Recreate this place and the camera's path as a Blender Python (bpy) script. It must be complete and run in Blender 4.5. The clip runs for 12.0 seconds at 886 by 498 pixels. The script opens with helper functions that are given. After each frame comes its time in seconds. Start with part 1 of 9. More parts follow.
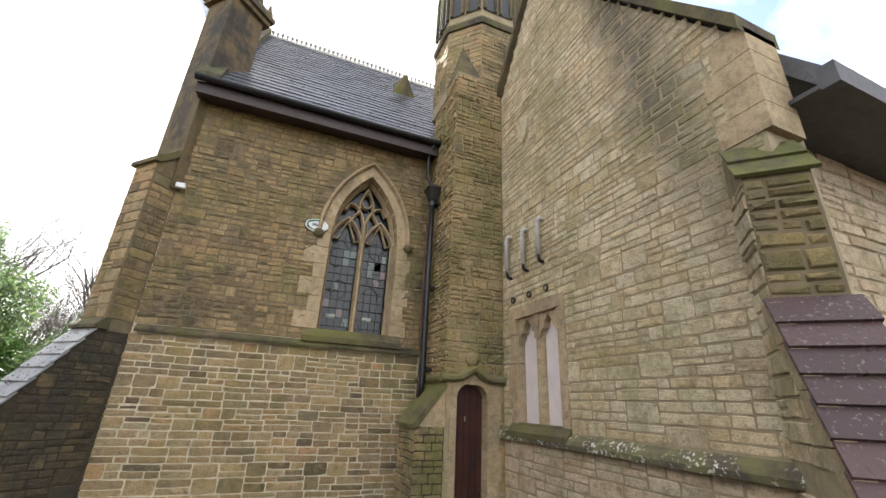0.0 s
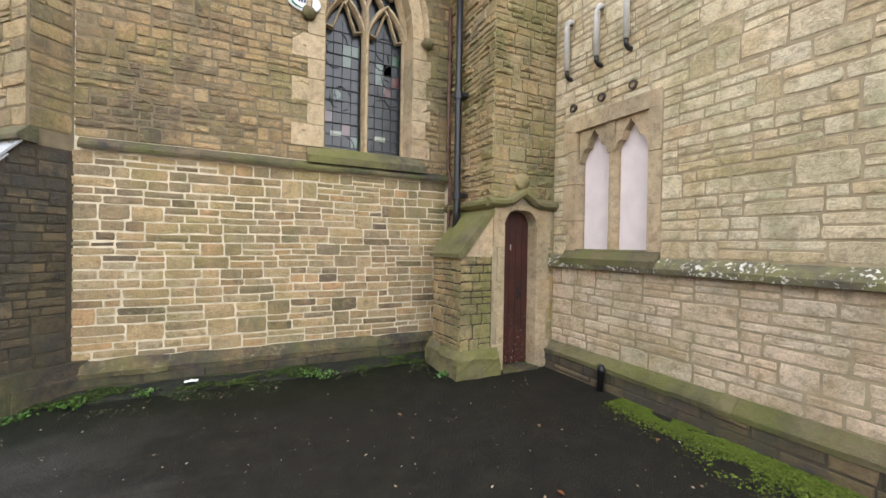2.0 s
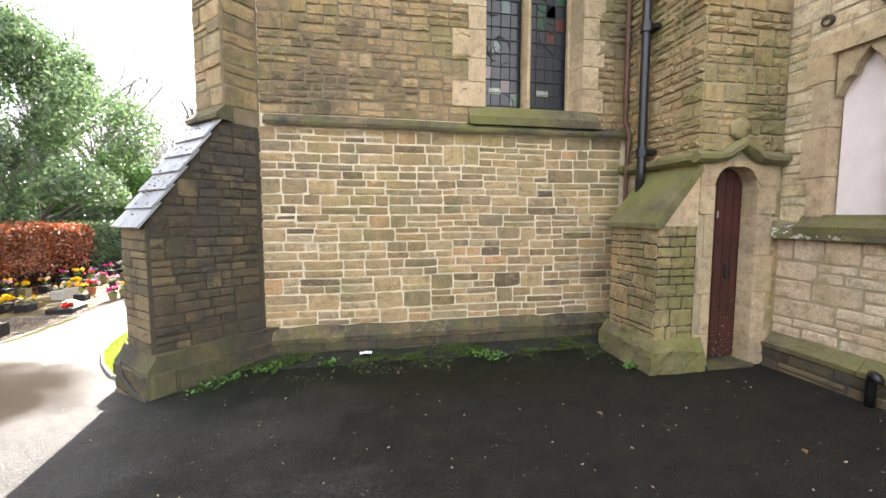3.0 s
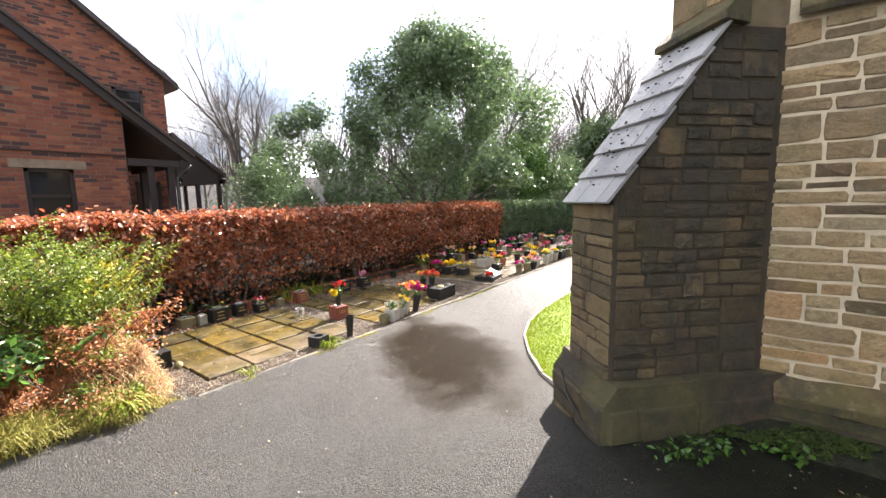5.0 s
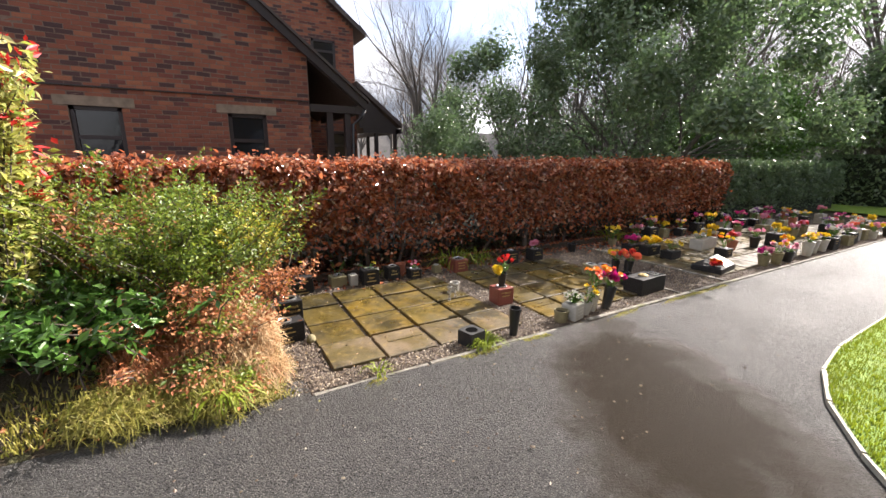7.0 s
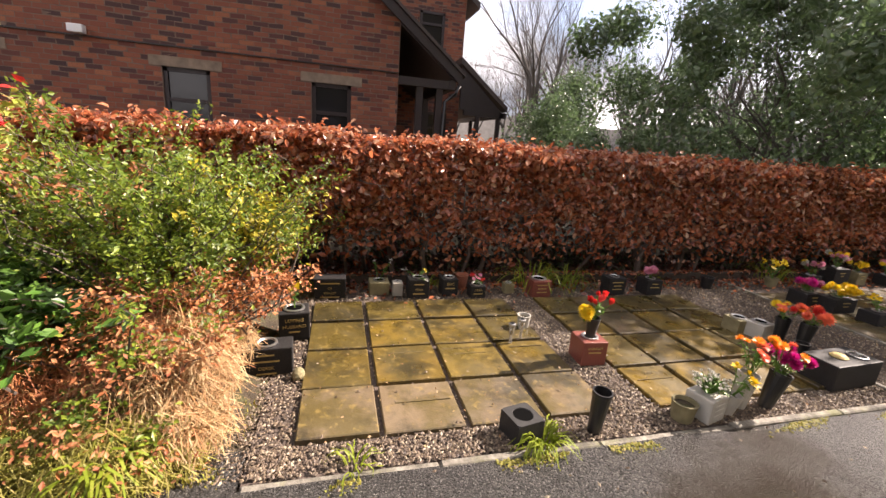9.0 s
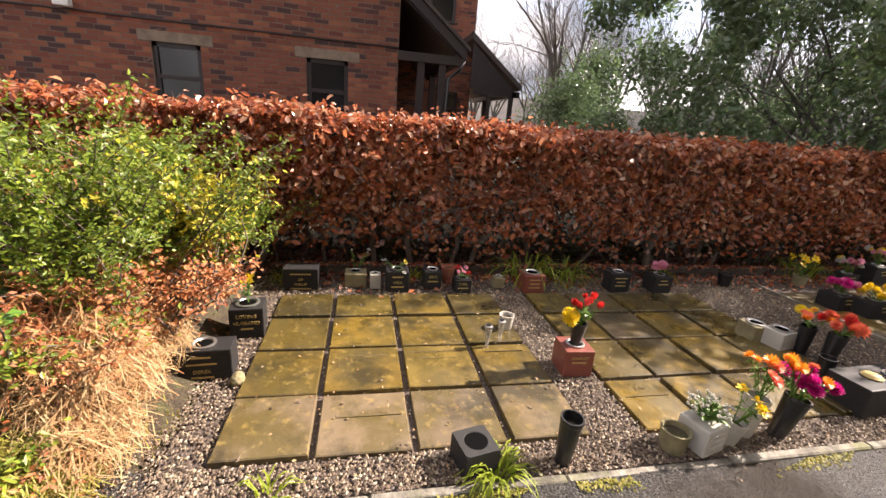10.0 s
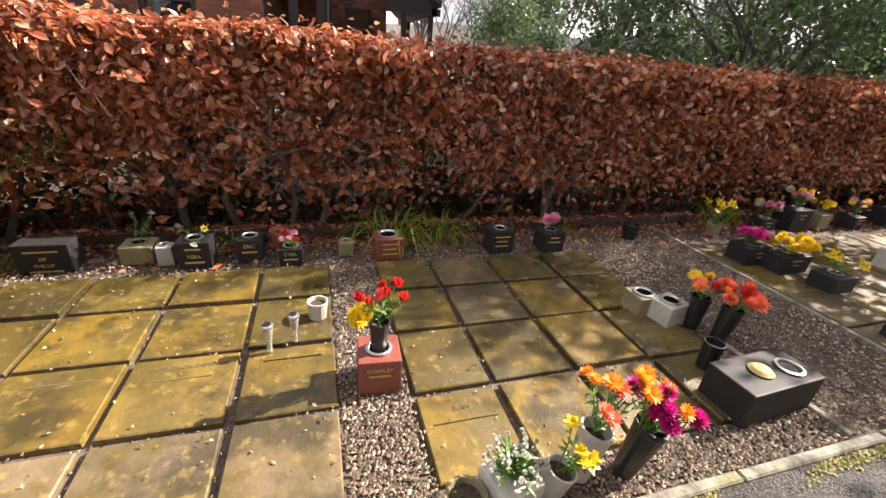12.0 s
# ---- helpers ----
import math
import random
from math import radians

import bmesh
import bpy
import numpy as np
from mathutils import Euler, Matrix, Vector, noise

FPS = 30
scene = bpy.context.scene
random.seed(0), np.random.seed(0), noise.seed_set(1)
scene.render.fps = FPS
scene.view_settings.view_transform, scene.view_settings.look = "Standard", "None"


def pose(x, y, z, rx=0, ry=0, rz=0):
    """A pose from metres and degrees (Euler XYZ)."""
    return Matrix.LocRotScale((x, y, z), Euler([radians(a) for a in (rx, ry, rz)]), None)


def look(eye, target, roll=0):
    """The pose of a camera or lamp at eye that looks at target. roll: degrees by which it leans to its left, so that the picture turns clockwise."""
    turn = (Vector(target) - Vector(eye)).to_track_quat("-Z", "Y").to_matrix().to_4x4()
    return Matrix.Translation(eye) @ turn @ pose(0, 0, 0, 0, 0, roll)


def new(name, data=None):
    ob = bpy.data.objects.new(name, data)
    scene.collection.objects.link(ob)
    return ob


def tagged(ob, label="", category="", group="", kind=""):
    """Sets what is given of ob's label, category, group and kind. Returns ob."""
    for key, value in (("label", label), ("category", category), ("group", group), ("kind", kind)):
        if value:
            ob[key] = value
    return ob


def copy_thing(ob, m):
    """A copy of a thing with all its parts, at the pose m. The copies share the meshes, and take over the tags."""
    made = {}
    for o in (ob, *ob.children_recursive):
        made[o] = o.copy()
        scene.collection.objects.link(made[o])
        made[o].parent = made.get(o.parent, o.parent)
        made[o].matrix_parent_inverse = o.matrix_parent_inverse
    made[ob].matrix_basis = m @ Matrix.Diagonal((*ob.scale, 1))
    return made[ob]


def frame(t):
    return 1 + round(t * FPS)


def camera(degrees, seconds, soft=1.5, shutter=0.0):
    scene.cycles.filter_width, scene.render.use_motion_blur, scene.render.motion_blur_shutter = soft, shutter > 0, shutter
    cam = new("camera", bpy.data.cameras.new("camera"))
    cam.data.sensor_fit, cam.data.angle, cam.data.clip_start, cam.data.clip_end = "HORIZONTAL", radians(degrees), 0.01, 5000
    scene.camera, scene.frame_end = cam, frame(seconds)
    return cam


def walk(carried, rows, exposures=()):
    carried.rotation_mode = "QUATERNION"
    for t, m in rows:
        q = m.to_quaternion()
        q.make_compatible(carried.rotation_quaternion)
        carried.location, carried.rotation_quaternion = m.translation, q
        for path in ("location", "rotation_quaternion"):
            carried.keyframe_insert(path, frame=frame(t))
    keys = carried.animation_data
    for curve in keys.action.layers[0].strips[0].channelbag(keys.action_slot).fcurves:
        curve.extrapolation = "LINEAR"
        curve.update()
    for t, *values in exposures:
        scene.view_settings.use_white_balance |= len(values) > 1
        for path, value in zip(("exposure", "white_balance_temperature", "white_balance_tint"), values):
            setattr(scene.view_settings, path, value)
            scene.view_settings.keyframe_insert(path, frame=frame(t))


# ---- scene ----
cam = camera(95.2, 12.0)
METRES, EYE, TILT, LEAN, TURN = 9.0, 1.69, 0.0, 0.0, -21.2
ROWS = [
    (0.0, 0.0, 0.0, 0.0, -0.97, 21.12, -2.51),
    (0.5, -0.0229, 0.0357, -0.003, -4.43, 17.63, -1.64),
    (1.0, -0.0489, 0.0692, -0.0051, -6.8, 11.72, -1.09),
    (1.5, -0.0679, 0.1107, -0.0108, -7.23, 5.2, -1.01),
    (2.0, -0.1011, 0.1404, -0.0175, -5.39, -0.48, -0.95),
    (2.5, -0.1371, 0.1668, -0.021, 0.02, -3.63, -0.57),
    (3.0, -0.1757, 0.1962, -0.0205, 10.21, -4.63, -0.03),
    (3.5, -0.2228, 0.2158, -0.0224, 22.83, -5.81, 0.75),
    (5.5, -0.3873, 0.3013, -0.0289, 65.62, -8.09, 0.52),
    (6.0, -0.427, 0.3132, -0.0331, 70.89, -9.51, -0.08),
    (6.5, -0.4723, 0.3199, -0.0356, 76.01, -11.3, -0.36),
    (7.0, -0.5146, 0.3321, -0.0384, 81.55, -12.81, -0.39),
    (9.0, -0.6563, 0.3821, -0.0477, 97.27, -14.63, -4.28),
    (9.5, -0.6814, 0.3933, -0.0488, 99.26, -15.33, -4.32),
    (10.0, -0.7016, 0.4174, -0.0478, 100.45, -17.24, -4.44),
    (10.5, -0.7302, 0.4356, -0.0507, 95.09, -19.07, -5.35),
    (11.0, -0.7629, 0.461, -0.0498, 88.84, -20.65, -5.59),
    (11.5, -0.7883, 0.4942, -0.0511, 90.66, -23.11, -4.7),
    (12.0, -0.8153, 0.5146, -0.0561, 94.98, -25.11, -4.6),
]
walk(cam, [(t, pose(0, 0, EYE, TILT, LEAN, TURN) @ pose(METRES * x, METRES * y, METRES * z, 90 + pitch, roll, yaw)) for t, x, y, z, yaw, pitch, roll in ROWS],
     exposures=[(0.0, 2.4, 6550, 11), (1.0, 2.7, 6600, 13), (2.5, 3.3, 6300, 12), (3.5, 3.2, 6450, 14), (5.5, 2.1, 6400, 15), (7.0, 1.8, 6350, 16), (9.0, 1.8, 6950, 22), (12.0, 2.1, 6800, 18)])

# ---------------------------------------------------------------- light
SUN_EL, SUN_TURN = 38.0, 6.0          # height of the sun; degrees that it stands from +y towards -x
sun = new("sun", bpy.data.lights.new("sun", "SUN"))
sun.data.energy, sun.data.angle, sun.data.color = 5.0, radians(0.55), (1.0, 0.93, 0.82)
s_dir = Vector((-math.sin(radians(SUN_TURN)) * math.cos(radians(SUN_EL)), math.cos(radians(SUN_TURN)) * math.cos(radians(SUN_EL)), math.sin(radians(SUN_EL))))
sun.matrix_basis = look(s_dir * 60, (0, 0, 0))

world = bpy.data.worlds.new("sky")
scene.world = world
world.use_nodes = True
wn, wl = world.node_tree.nodes, world.node_tree.links
wn.clear()
sky = wn.new("ShaderNodeTexSky")
sky.sky_type, sky.sun_disc = "NISHITA", False
sky.sun_elevation, sky.sun_rotation = radians(SUN_EL), radians(-SUN_TURN)
sky.dust_density = 2.0
bg_sky, bg_cloud = wn.new("ShaderNodeBackground"), wn.new("ShaderNodeBackground")
wl.new(sky.outputs[0], bg_sky.inputs[0])
bg_sky.inputs[1].default_value = 0.09
co = wn.new("ShaderNodeTexCoord")
cl = wn.new("ShaderNodeTexNoise")
cl.inputs["Scale"].default_value, cl.inputs["Detail"].default_value, cl.inputs["Roughness"].default_value = 2.3, 6.0, 0.55
wl.new(co.outputs["Generated"], cl.inputs["Vector"])
cr = wn.new("ShaderNodeValToRGB")
cr.color_ramp.elements[0].position, cr.color_ramp.elements[1].position = 0.40, 0.52
wl.new(cl.outputs["Fac"], cr.inputs[0])
cl2 = wn.new("ShaderNodeTexNoise")
cl2.inputs["Scale"].default_value, cl2.inputs["Detail"].default_value = 2.6, 6.0
wl.new(co.outputs["Generated"], cl2.inputs["Vector"])
cr2 = wn.new("ShaderNodeValToRGB")
cr2.color_ramp.elements[0].position, cr2.color_ramp.elements[1].position = 0.40, 0.66
cr2.color_ramp.elements[0].color, cr2.color_ramp.elements[1].color = (0.20, 0.225, 0.26, 1), (1.25, 1.25, 1.25, 1)
wl.new(cl2.outputs["Fac"], cr2.inputs[0])
wl.new(cr2.outputs[0], bg_cloud.inputs[0])
bg_cloud.inputs[1].default_value = 0.62
mixw, outw = wn.new("ShaderNodeMixShader"), wn.new("ShaderNodeOutputWorld")
wl.new(cr.outputs[0], mixw.inputs[0])
wl.new(bg_sky.outputs[0], mixw.inputs[1])
wl.new(bg_cloud.outputs[0], mixw.inputs[2])
wl.new(mixw.outputs[0], outw.inputs[0])

# ---------------------------------------------------------------- materials


class Mat:
    """A node material with short calls for its usual pieces."""

    def __init__(self, name):
        self.m = bpy.data.materials.new(name)
        self.m.use_nodes = True
        self.n, self.l = self.m.node_tree.nodes, self.m.node_tree.links
        self.b = self.n["Principled BSDF"]
        self.co = self.n.new("ShaderNodeTexCoord").outputs["Object"]
        self.geo = self.n.new("ShaderNodeNewGeometry")

    def noise(self, scale, detail=4.0, rough=0.6, where="world", stretch=None):
        t = self.n.new("ShaderNodeTexNoise")
        t.inputs["Scale"].default_value, t.inputs["Detail"].default_value, t.inputs["Roughness"].default_value = scale, detail, rough
        v = self.geo.outputs["Position"] if where == "world" else self.co
        if stretch:
            mp = self.n.new("ShaderNodeMapping")
            mp.inputs["Scale"].default_value = stretch
            self.l.new(v, mp.inputs[0])
            v = mp.outputs[0]
        self.l.new(v, t.inputs["Vector"])
        return t.outputs["Fac"]

    def voronoi(self, scale, out="Distance"):
        t = self.n.new("ShaderNodeTexVoronoi")
        t.inputs["Scale"].default_value = scale
        self.l.new(self.geo.outputs["Position"], t.inputs["Vector"])
        return t.outputs[out]

    def ramp(self, fac, stops):
        r = self.n.new("ShaderNodeValToRGB")
        e = r.color_ramp.elements
        while len(e) < len(stops):
            e.new(0.5)
        for k, (p, c) in zip(e, stops):
            k.position = p
            k.color = (*c, 1) if len(c) == 3 else c
        self.l.new(fac, r.inputs[0])
        return r.outputs[0]

    def mix(self, a, b, fac, mode="MIX"):
        x = self.n.new("ShaderNodeMix")
        x.data_type, x.blend_type = "RGBA", mode
        for s, v in ((x.inputs["Factor"], fac), (x.inputs["A"], a), (x.inputs["B"], b)):
            if isinstance(v, (int, float)):
                s.default_value = v if s == x.inputs["Factor"] else (v, v, v, 1)
            elif isinstance(v, tuple):
                s.default_value = (*v, 1)
            else:
                self.l.new(v, s)
        return x.outputs["Result"]

    def math(self, op, a, b=0.0):
        x = self.n.new("ShaderNodeMath")
        x.operation = op
        for s, v in zip(x.inputs, (a, b)):
            if isinstance(v, (int, float)):
                s.default_value = v
            else:
                self.l.new(v, s)
        return x.outputs[0]

    def rnd(self, island):
        return self.geo.outputs["Random Per Island"] if island else self.n.new("ShaderNodeObjectInfo").outputs["Random"]

    def bump(self, h, strength=0.4, dist=0.01):
        x = self.n.new("ShaderNodeBump")
        x.inputs["Strength"].default_value, x.inputs["Distance"].default_value = strength, dist
        self.l.new(h, x.inputs["Height"])
        self.l.new(x.outputs[0], self.b.inputs["Normal"])

    def done(self, color=None, rough=None, **more):
        for k, v in (("Base Color", color), ("Roughness", rough), *((k.replace("_", " "), v) for k, v in more.items())):
            if v is None:
                continue
            s = self.b.inputs[k]
            if isinstance(v, (int, float)):
                s.default_value = v
            elif isinstance(v, tuple):
                s.default_value = (*v, 1)
            else:
                self.l.new(v, s)
        return self.m


def stone_mat(name, island, tones, moss=0.25, soot=0.3, warm=0.5, streak=0.0, relief=0.9, runoff=0.0):
    """Weathered sandstone: a tone for each stone, grain, soot stains and moss."""
    m = Mat(name)
    n = len(tones)
    base = m.ramp(m.rnd(island), [(i / max(1, n - 1), c) for i, c in enumerate(tones)])
    grain = m.noise(55, 5, 0.7)
    base = m.mix(base, (0.10, 0.075, 0.045), m.ramp(grain, [(0.46, (0, 0, 0)), (0.66, (0.38, 0.38, 0.38))]))
    blotch = m.noise(11, 5, 0.7)
    base = m.mix(base, (0.115, 0.08, 0.045), m.ramp(blotch, [(0.48, (0, 0, 0)), (0.66, (0.5, 0.5, 0.5))]))
    base = m.mix(base, (0.62, 0.50, 0.30), m.ramp(m.noise(7, 6, 0.75), [(0.54, (0, 0, 0)), (0.72, (0.4, 0.4, 0.4))]) if warm > 0.2 else 0.0)
    patch = m.noise(3.2, 4, 0.65)
    base = m.mix(base, (0.40, 0.255, 0.115), m.ramp(patch, [(0.48, (0, 0, 0)), (0.64, (warm, warm, warm))]))
    if streak:
        base = m.mix(base, (0.05, 0.045, 0.038), m.math("MULTIPLY", m.ramp(m.noise(2.6, 6, 0.7, stretch=(1, 1, 0.4)), [(0.52, (0, 0, 0)), (0.60, (1, 1, 1))]), streak))
    if runoff:
        # black run-off stain that leans down the gable from its shoulder
        sp = m.n.new("ShaderNodeSeparateXYZ")
        m.l.new(m.geo.outputs["Position"], sp.inputs[0])
        off = m.math("SUBTRACT", sp.outputs[1], m.math("ADD", 1.15, m.math("MULTIPLY", sp.outputs[2], 0.25)))
        lane = m.ramp(m.math("ADD", m.math("MULTIPLY", m.math("ABSOLUTE", off), 0.8), m.math("MULTIPLY", m.noise(1.6, 6, 0.7), 0.9)), [(0.50, (1, 1, 1)), (0.86, (0, 0, 0))])
        high = m.ramp(m.math("MULTIPLY", sp.outputs[2], 0.1), [(0.26, (0, 0, 0)), (0.42, (1, 1, 1))])
        base = m.mix(base, (0.045, 0.04, 0.032), m.math("MULTIPLY", m.math("MULTIPLY", lane, high), runoff))
    stain = m.noise(1.1, 5, 0.7)
    base = m.mix(base, (0.045, 0.04, 0.034), m.math("MULTIPLY", m.ramp(stain, [(0.50, (0, 0, 0)), (0.64, (1, 1, 1))]), soot * 1.3))
    green = m.noise(1.7, 6, 0.7, stretch=(1, 1, 0.7))
    base = m.mix(base, (0.125, 0.135, 0.028), m.math("MULTIPLY", m.ramp(green, [(0.46, (0, 0, 0)), (0.62, (1, 1, 1))]), moss))
    algae = m.noise(0.62, 6, 0.72)
    base = m.mix(base, (0.19, 0.19, 0.045), m.math("MULTIPLY", m.ramp(algae, [(0.50, (0, 0, 0)), (0.62, (0.8, 0.8, 0.8))]), moss))
    m.bump(m.mix(grain, m.noise(16, 6, 0.7), 0.65), relief, 0.045)
    return m.done(base, 0.88)


TAN = [(0.42, 0.295, 0.15), (0.52, 0.37, 0.19), (0.36, 0.265, 0.145), (0.13, 0.09, 0.052), (0.50, 0.375, 0.205), (0.24, 0.185, 0.115), (0.50, 0.30, 0.145), (0.40, 0.305, 0.175), (0.12, 0.088, 0.056), (0.45, 0.35, 0.20), (0.32, 0.215, 0.115), (0.39, 0.315, 0.195)]
BROWN = [(0.34, 0.235, 0.115), (0.44, 0.30, 0.145), (0.20, 0.135, 0.07), (0.33, 0.235, 0.12), (0.43, 0.31, 0.16), (0.14, 0.10, 0.055), (0.30, 0.23, 0.125)]
PALE = [(0.66, 0.56, 0.37), (0.54, 0.44, 0.28), (0.67, 0.52, 0.31), (0.73, 0.63, 0.43), (0.60, 0.52, 0.36), (0.70, 0.57, 0.37), (0.57, 0.49, 0.33), (0.75, 0.65, 0.45)]
PINK = [(0.72, 0.56, 0.39), (0.78, 0.62, 0.45), (0.60, 0.46, 0.32), (0.75, 0.58, 0.40), (0.66, 0.55, 0.40), (0.80, 0.66, 0.48)]
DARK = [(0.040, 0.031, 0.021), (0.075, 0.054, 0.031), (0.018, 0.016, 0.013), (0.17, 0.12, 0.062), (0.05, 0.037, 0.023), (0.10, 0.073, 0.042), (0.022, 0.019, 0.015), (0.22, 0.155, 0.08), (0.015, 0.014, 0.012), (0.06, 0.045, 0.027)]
BLACK = [(0.03, 0.026, 0.02), (0.055, 0.045, 0.03), (0.02, 0.018, 0.015), (0.08, 0.065, 0.042)]
M_TAN = stone_mat("tan_stone", False, TAN, 0.34, 0.2, 0.5)
M_TAN_I = stone_mat("tan_stone_run", True, TAN, 0.34, 0.2, 0.5)
M_BROWN = stone_mat("brown_stone_run", True, BROWN, 0.38, 0.4, 0.55, 0.35)
M_BROWN_O = stone_mat("brown_stone", False, BROWN, 0.38, 0.4, 0.55, 0.35)
M_PALE = stone_mat("pale_stone_run", True, PALE, 0.40, 0.12, 0.35, 0.12, 0.6, 0.75)
M_PALE_O = stone_mat("pale_stone", False, PALE, 0.40, 0.12, 0.35, 0.12, 0.6, 0.75)
M_PINK = stone_mat("pinkish_stone", False, PINK, 0.25, 0.12, 0.35)
M_PINK_I = stone_mat("pinkish_stone_run", True, PINK, 0.25, 0.12, 0.35)
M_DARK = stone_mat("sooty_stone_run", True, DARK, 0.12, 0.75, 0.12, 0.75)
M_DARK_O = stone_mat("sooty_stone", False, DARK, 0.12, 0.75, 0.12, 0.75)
MURKY = [(0.16, 0.115, 0.062), (0.22, 0.155, 0.08), (0.10, 0.074, 0.043), (0.26, 0.19, 0.10), (0.07, 0.053, 0.034), (0.18, 0.135, 0.078)]
M_MURKY = stone_mat("murky_stone_run", True, MURKY, 0.2, 0.5, 0.2, 0.4)
M_MURKY_O = stone_mat("murky_stone", False, MURKY, 0.2, 0.5, 0.2, 0.4)
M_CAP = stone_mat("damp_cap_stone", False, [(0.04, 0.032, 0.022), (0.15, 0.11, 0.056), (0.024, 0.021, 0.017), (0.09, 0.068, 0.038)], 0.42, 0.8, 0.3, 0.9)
M_BLACK = stone_mat("damp_plinth_stone", True, BLACK, 0.3, 0.4, 0.12, 0.5)
M_TURRET = stone_mat("turret_stone_run", True, [(0.35, 0.27, 0.14), (0.43, 0.33, 0.17), (0.30, 0.24, 0.125), (0.52, 0.35, 0.17), (0.37, 0.30, 0.17)], 0.5, 0.45, 0.6)
M_TURRET_O = stone_mat("turret_stone", False, [(0.35, 0.27, 0.14), (0.43, 0.33, 0.17), (0.30, 0.24, 0.125), (0.52, 0.35, 0.17), (0.37, 0.30, 0.17)], 0.5, 0.45, 0.6)
M_ASHLAR = stone_mat("dressed_stone", False, [(0.50, 0.38, 0.235), (0.46, 0.345, 0.21), (0.54, 0.41, 0.26), (0.43, 0.335, 0.21)], 0.12, 0.2, 0.25, 0.1, 0.3)
M_MOSSY = stone_mat("mossy_stone", False, [(0.17, 0.145, 0.075), (0.21, 0.18, 0.09), (0.13, 0.11, 0.06)], 0.72, 0.6, 0.1)
M_STRING = stone_mat("weathered_string_stone", False, [(0.08, 0.065, 0.040), (0.17, 0.13, 0.075), (0.045, 0.038, 0.026)], 0.6, 0.8, 0.15, 0.8)


m = Mat("lichened_string_stone")
c = m.mix((0.10, 0.085, 0.06), (0.17, 0.16, 0.07), m.ramp(m.noise(4, 5), [(0.42, (0, 0, 0)), (0.6, (1, 1, 1))]))
c = m.mix(c, (0.62, 0.60, 0.52), m.math("MULTIPLY", m.ramp(m.noise(30, 3, 0.5), [(0.57, (0, 0, 0)), (0.60, (1, 1, 1))]), m.ramp(m.noise(2.2, 3), [(0.42, (0, 0, 0)), (0.55, (1, 1, 1))])))
m.bump(m.noise(24, 5), 0.7, 0.02)
M_STRING_L = m.done(c, 0.9)


def mortar_mat(name, col, moss=0.2):
    m = Mat(name)
    c = m.mix(col, tuple(v * 0.6 for v in col), m.ramp(m.noise(7, 5), [(0.4, (0, 0, 0)), (0.75, (1, 1, 1))]))
    c = m.mix(c, (0.12, 0.12, 0.04), m.math("MULTIPLY", m.ramp(m.noise(1.7, 6, 0.7), [(0.5, (0, 0, 0)), (0.7, (1, 1, 1))]), moss))
    m.bump(m.noise(70, 4), 0.4, 0.006)
    return m.done(c, 0.95)


M_MORTAR = mortar_mat("pale_mortar", (0.64, 0.54, 0.375), 0.2)
M_MORTAR_D = mortar_mat("old_mortar", (0.20, 0.155, 0.092))
M_MORTAR_P = mortar_mat("buff_mortar", (0.36, 0.29, 0.18))
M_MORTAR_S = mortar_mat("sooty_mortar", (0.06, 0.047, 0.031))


def plain(name, col, rough=0.6, metal=0.0, var=0.25, scale=12.0, bump=0.15, spec=None):
    m = Mat(name)
    d = tuple(v * (1 - var) for v in col)
    c = m.mix(col, d, m.ramp(m.noise(scale, 5), [(0.35, (0, 0, 0)), (0.7, (1, 1, 1))]))
    if bump:
        m.bump(m.noise(scale * 6, 4), bump, 0.004)
    r = m.math("ADD", m.math("MULTIPLY", m.noise(scale * 2, 3), 0.25), rough - 0.12)
    return m.done(c, r, Metallic=metal)


def slate_mat(name, island, tones, lichen=0.25):
    m = Mat(name)
    c = m.ramp(m.rnd(island), [(i / (len(tones) - 1), t) for i, t in enumerate(tones)])
    c = m.mix(c, (0.30, 0.30, 0.25), m.math("MULTIPLY", m.ramp(m.noise(38, 3, 0.5), [(0.62, (0, 0, 0)), (0.66, (1, 1, 1))]), lichen))
    c = m.mix(c, (0.05, 0.055, 0.02), m.ramp(m.noise(9, 5), [(0.58, (0, 0, 0)), (0.72, (0.6, 0.6, 0.6))]))
    m.bump(m.noise(30, 5), 0.35, 0.01)
    return m.done(c, m.ramp(m.noise(11, 4), [(0.3, (0.22,) * 3), (0.7, (0.5,) * 3)]))


M_SLATE = slate_mat("wet_blue_slate", True, [(0.085, 0.092, 0.11), (0.12, 0.125, 0.14), (0.065, 0.07, 0.085)], 0.1)
M_SLATE_L = slate_mat("lichened_slate", False, [(0.25, 0.25, 0.25), (0.34, 0.34, 0.335), (0.20, 0.20, 0.21)], 0.5)
M_SLATE_P = slate_mat("purple_slate", False, [(0.075, 0.045, 0.045), (0.10, 0.06, 0.058), (0.065, 0.04, 0.042)], 0.35)
M_SLATE_P.node_tree.nodes["Principled BSDF"].inputs["Specular IOR Level"].default_value = 0.25
M_IRON = plain("black_iron", (0.012, 0.012, 0.013), 0.38, 0.0, 0.3)
M_LEAD = plain("lead_came", (0.03, 0.032, 0.035), 0.6)
M_DOOR = Mat("brown_red_door_paint")
M_DOOR.bump(M_DOOR.noise(14, 4, stretch=(6, 6, 0.6)), 0.25, 0.006)
_c = M_DOOR.mix((0.065, 0.018, 0.013), (0.03, 0.011, 0.009), M_DOOR.ramp(M_DOOR.noise(3, 5), [(0.4, (0, 0, 0)), (0.7, (1, 1, 1))]))
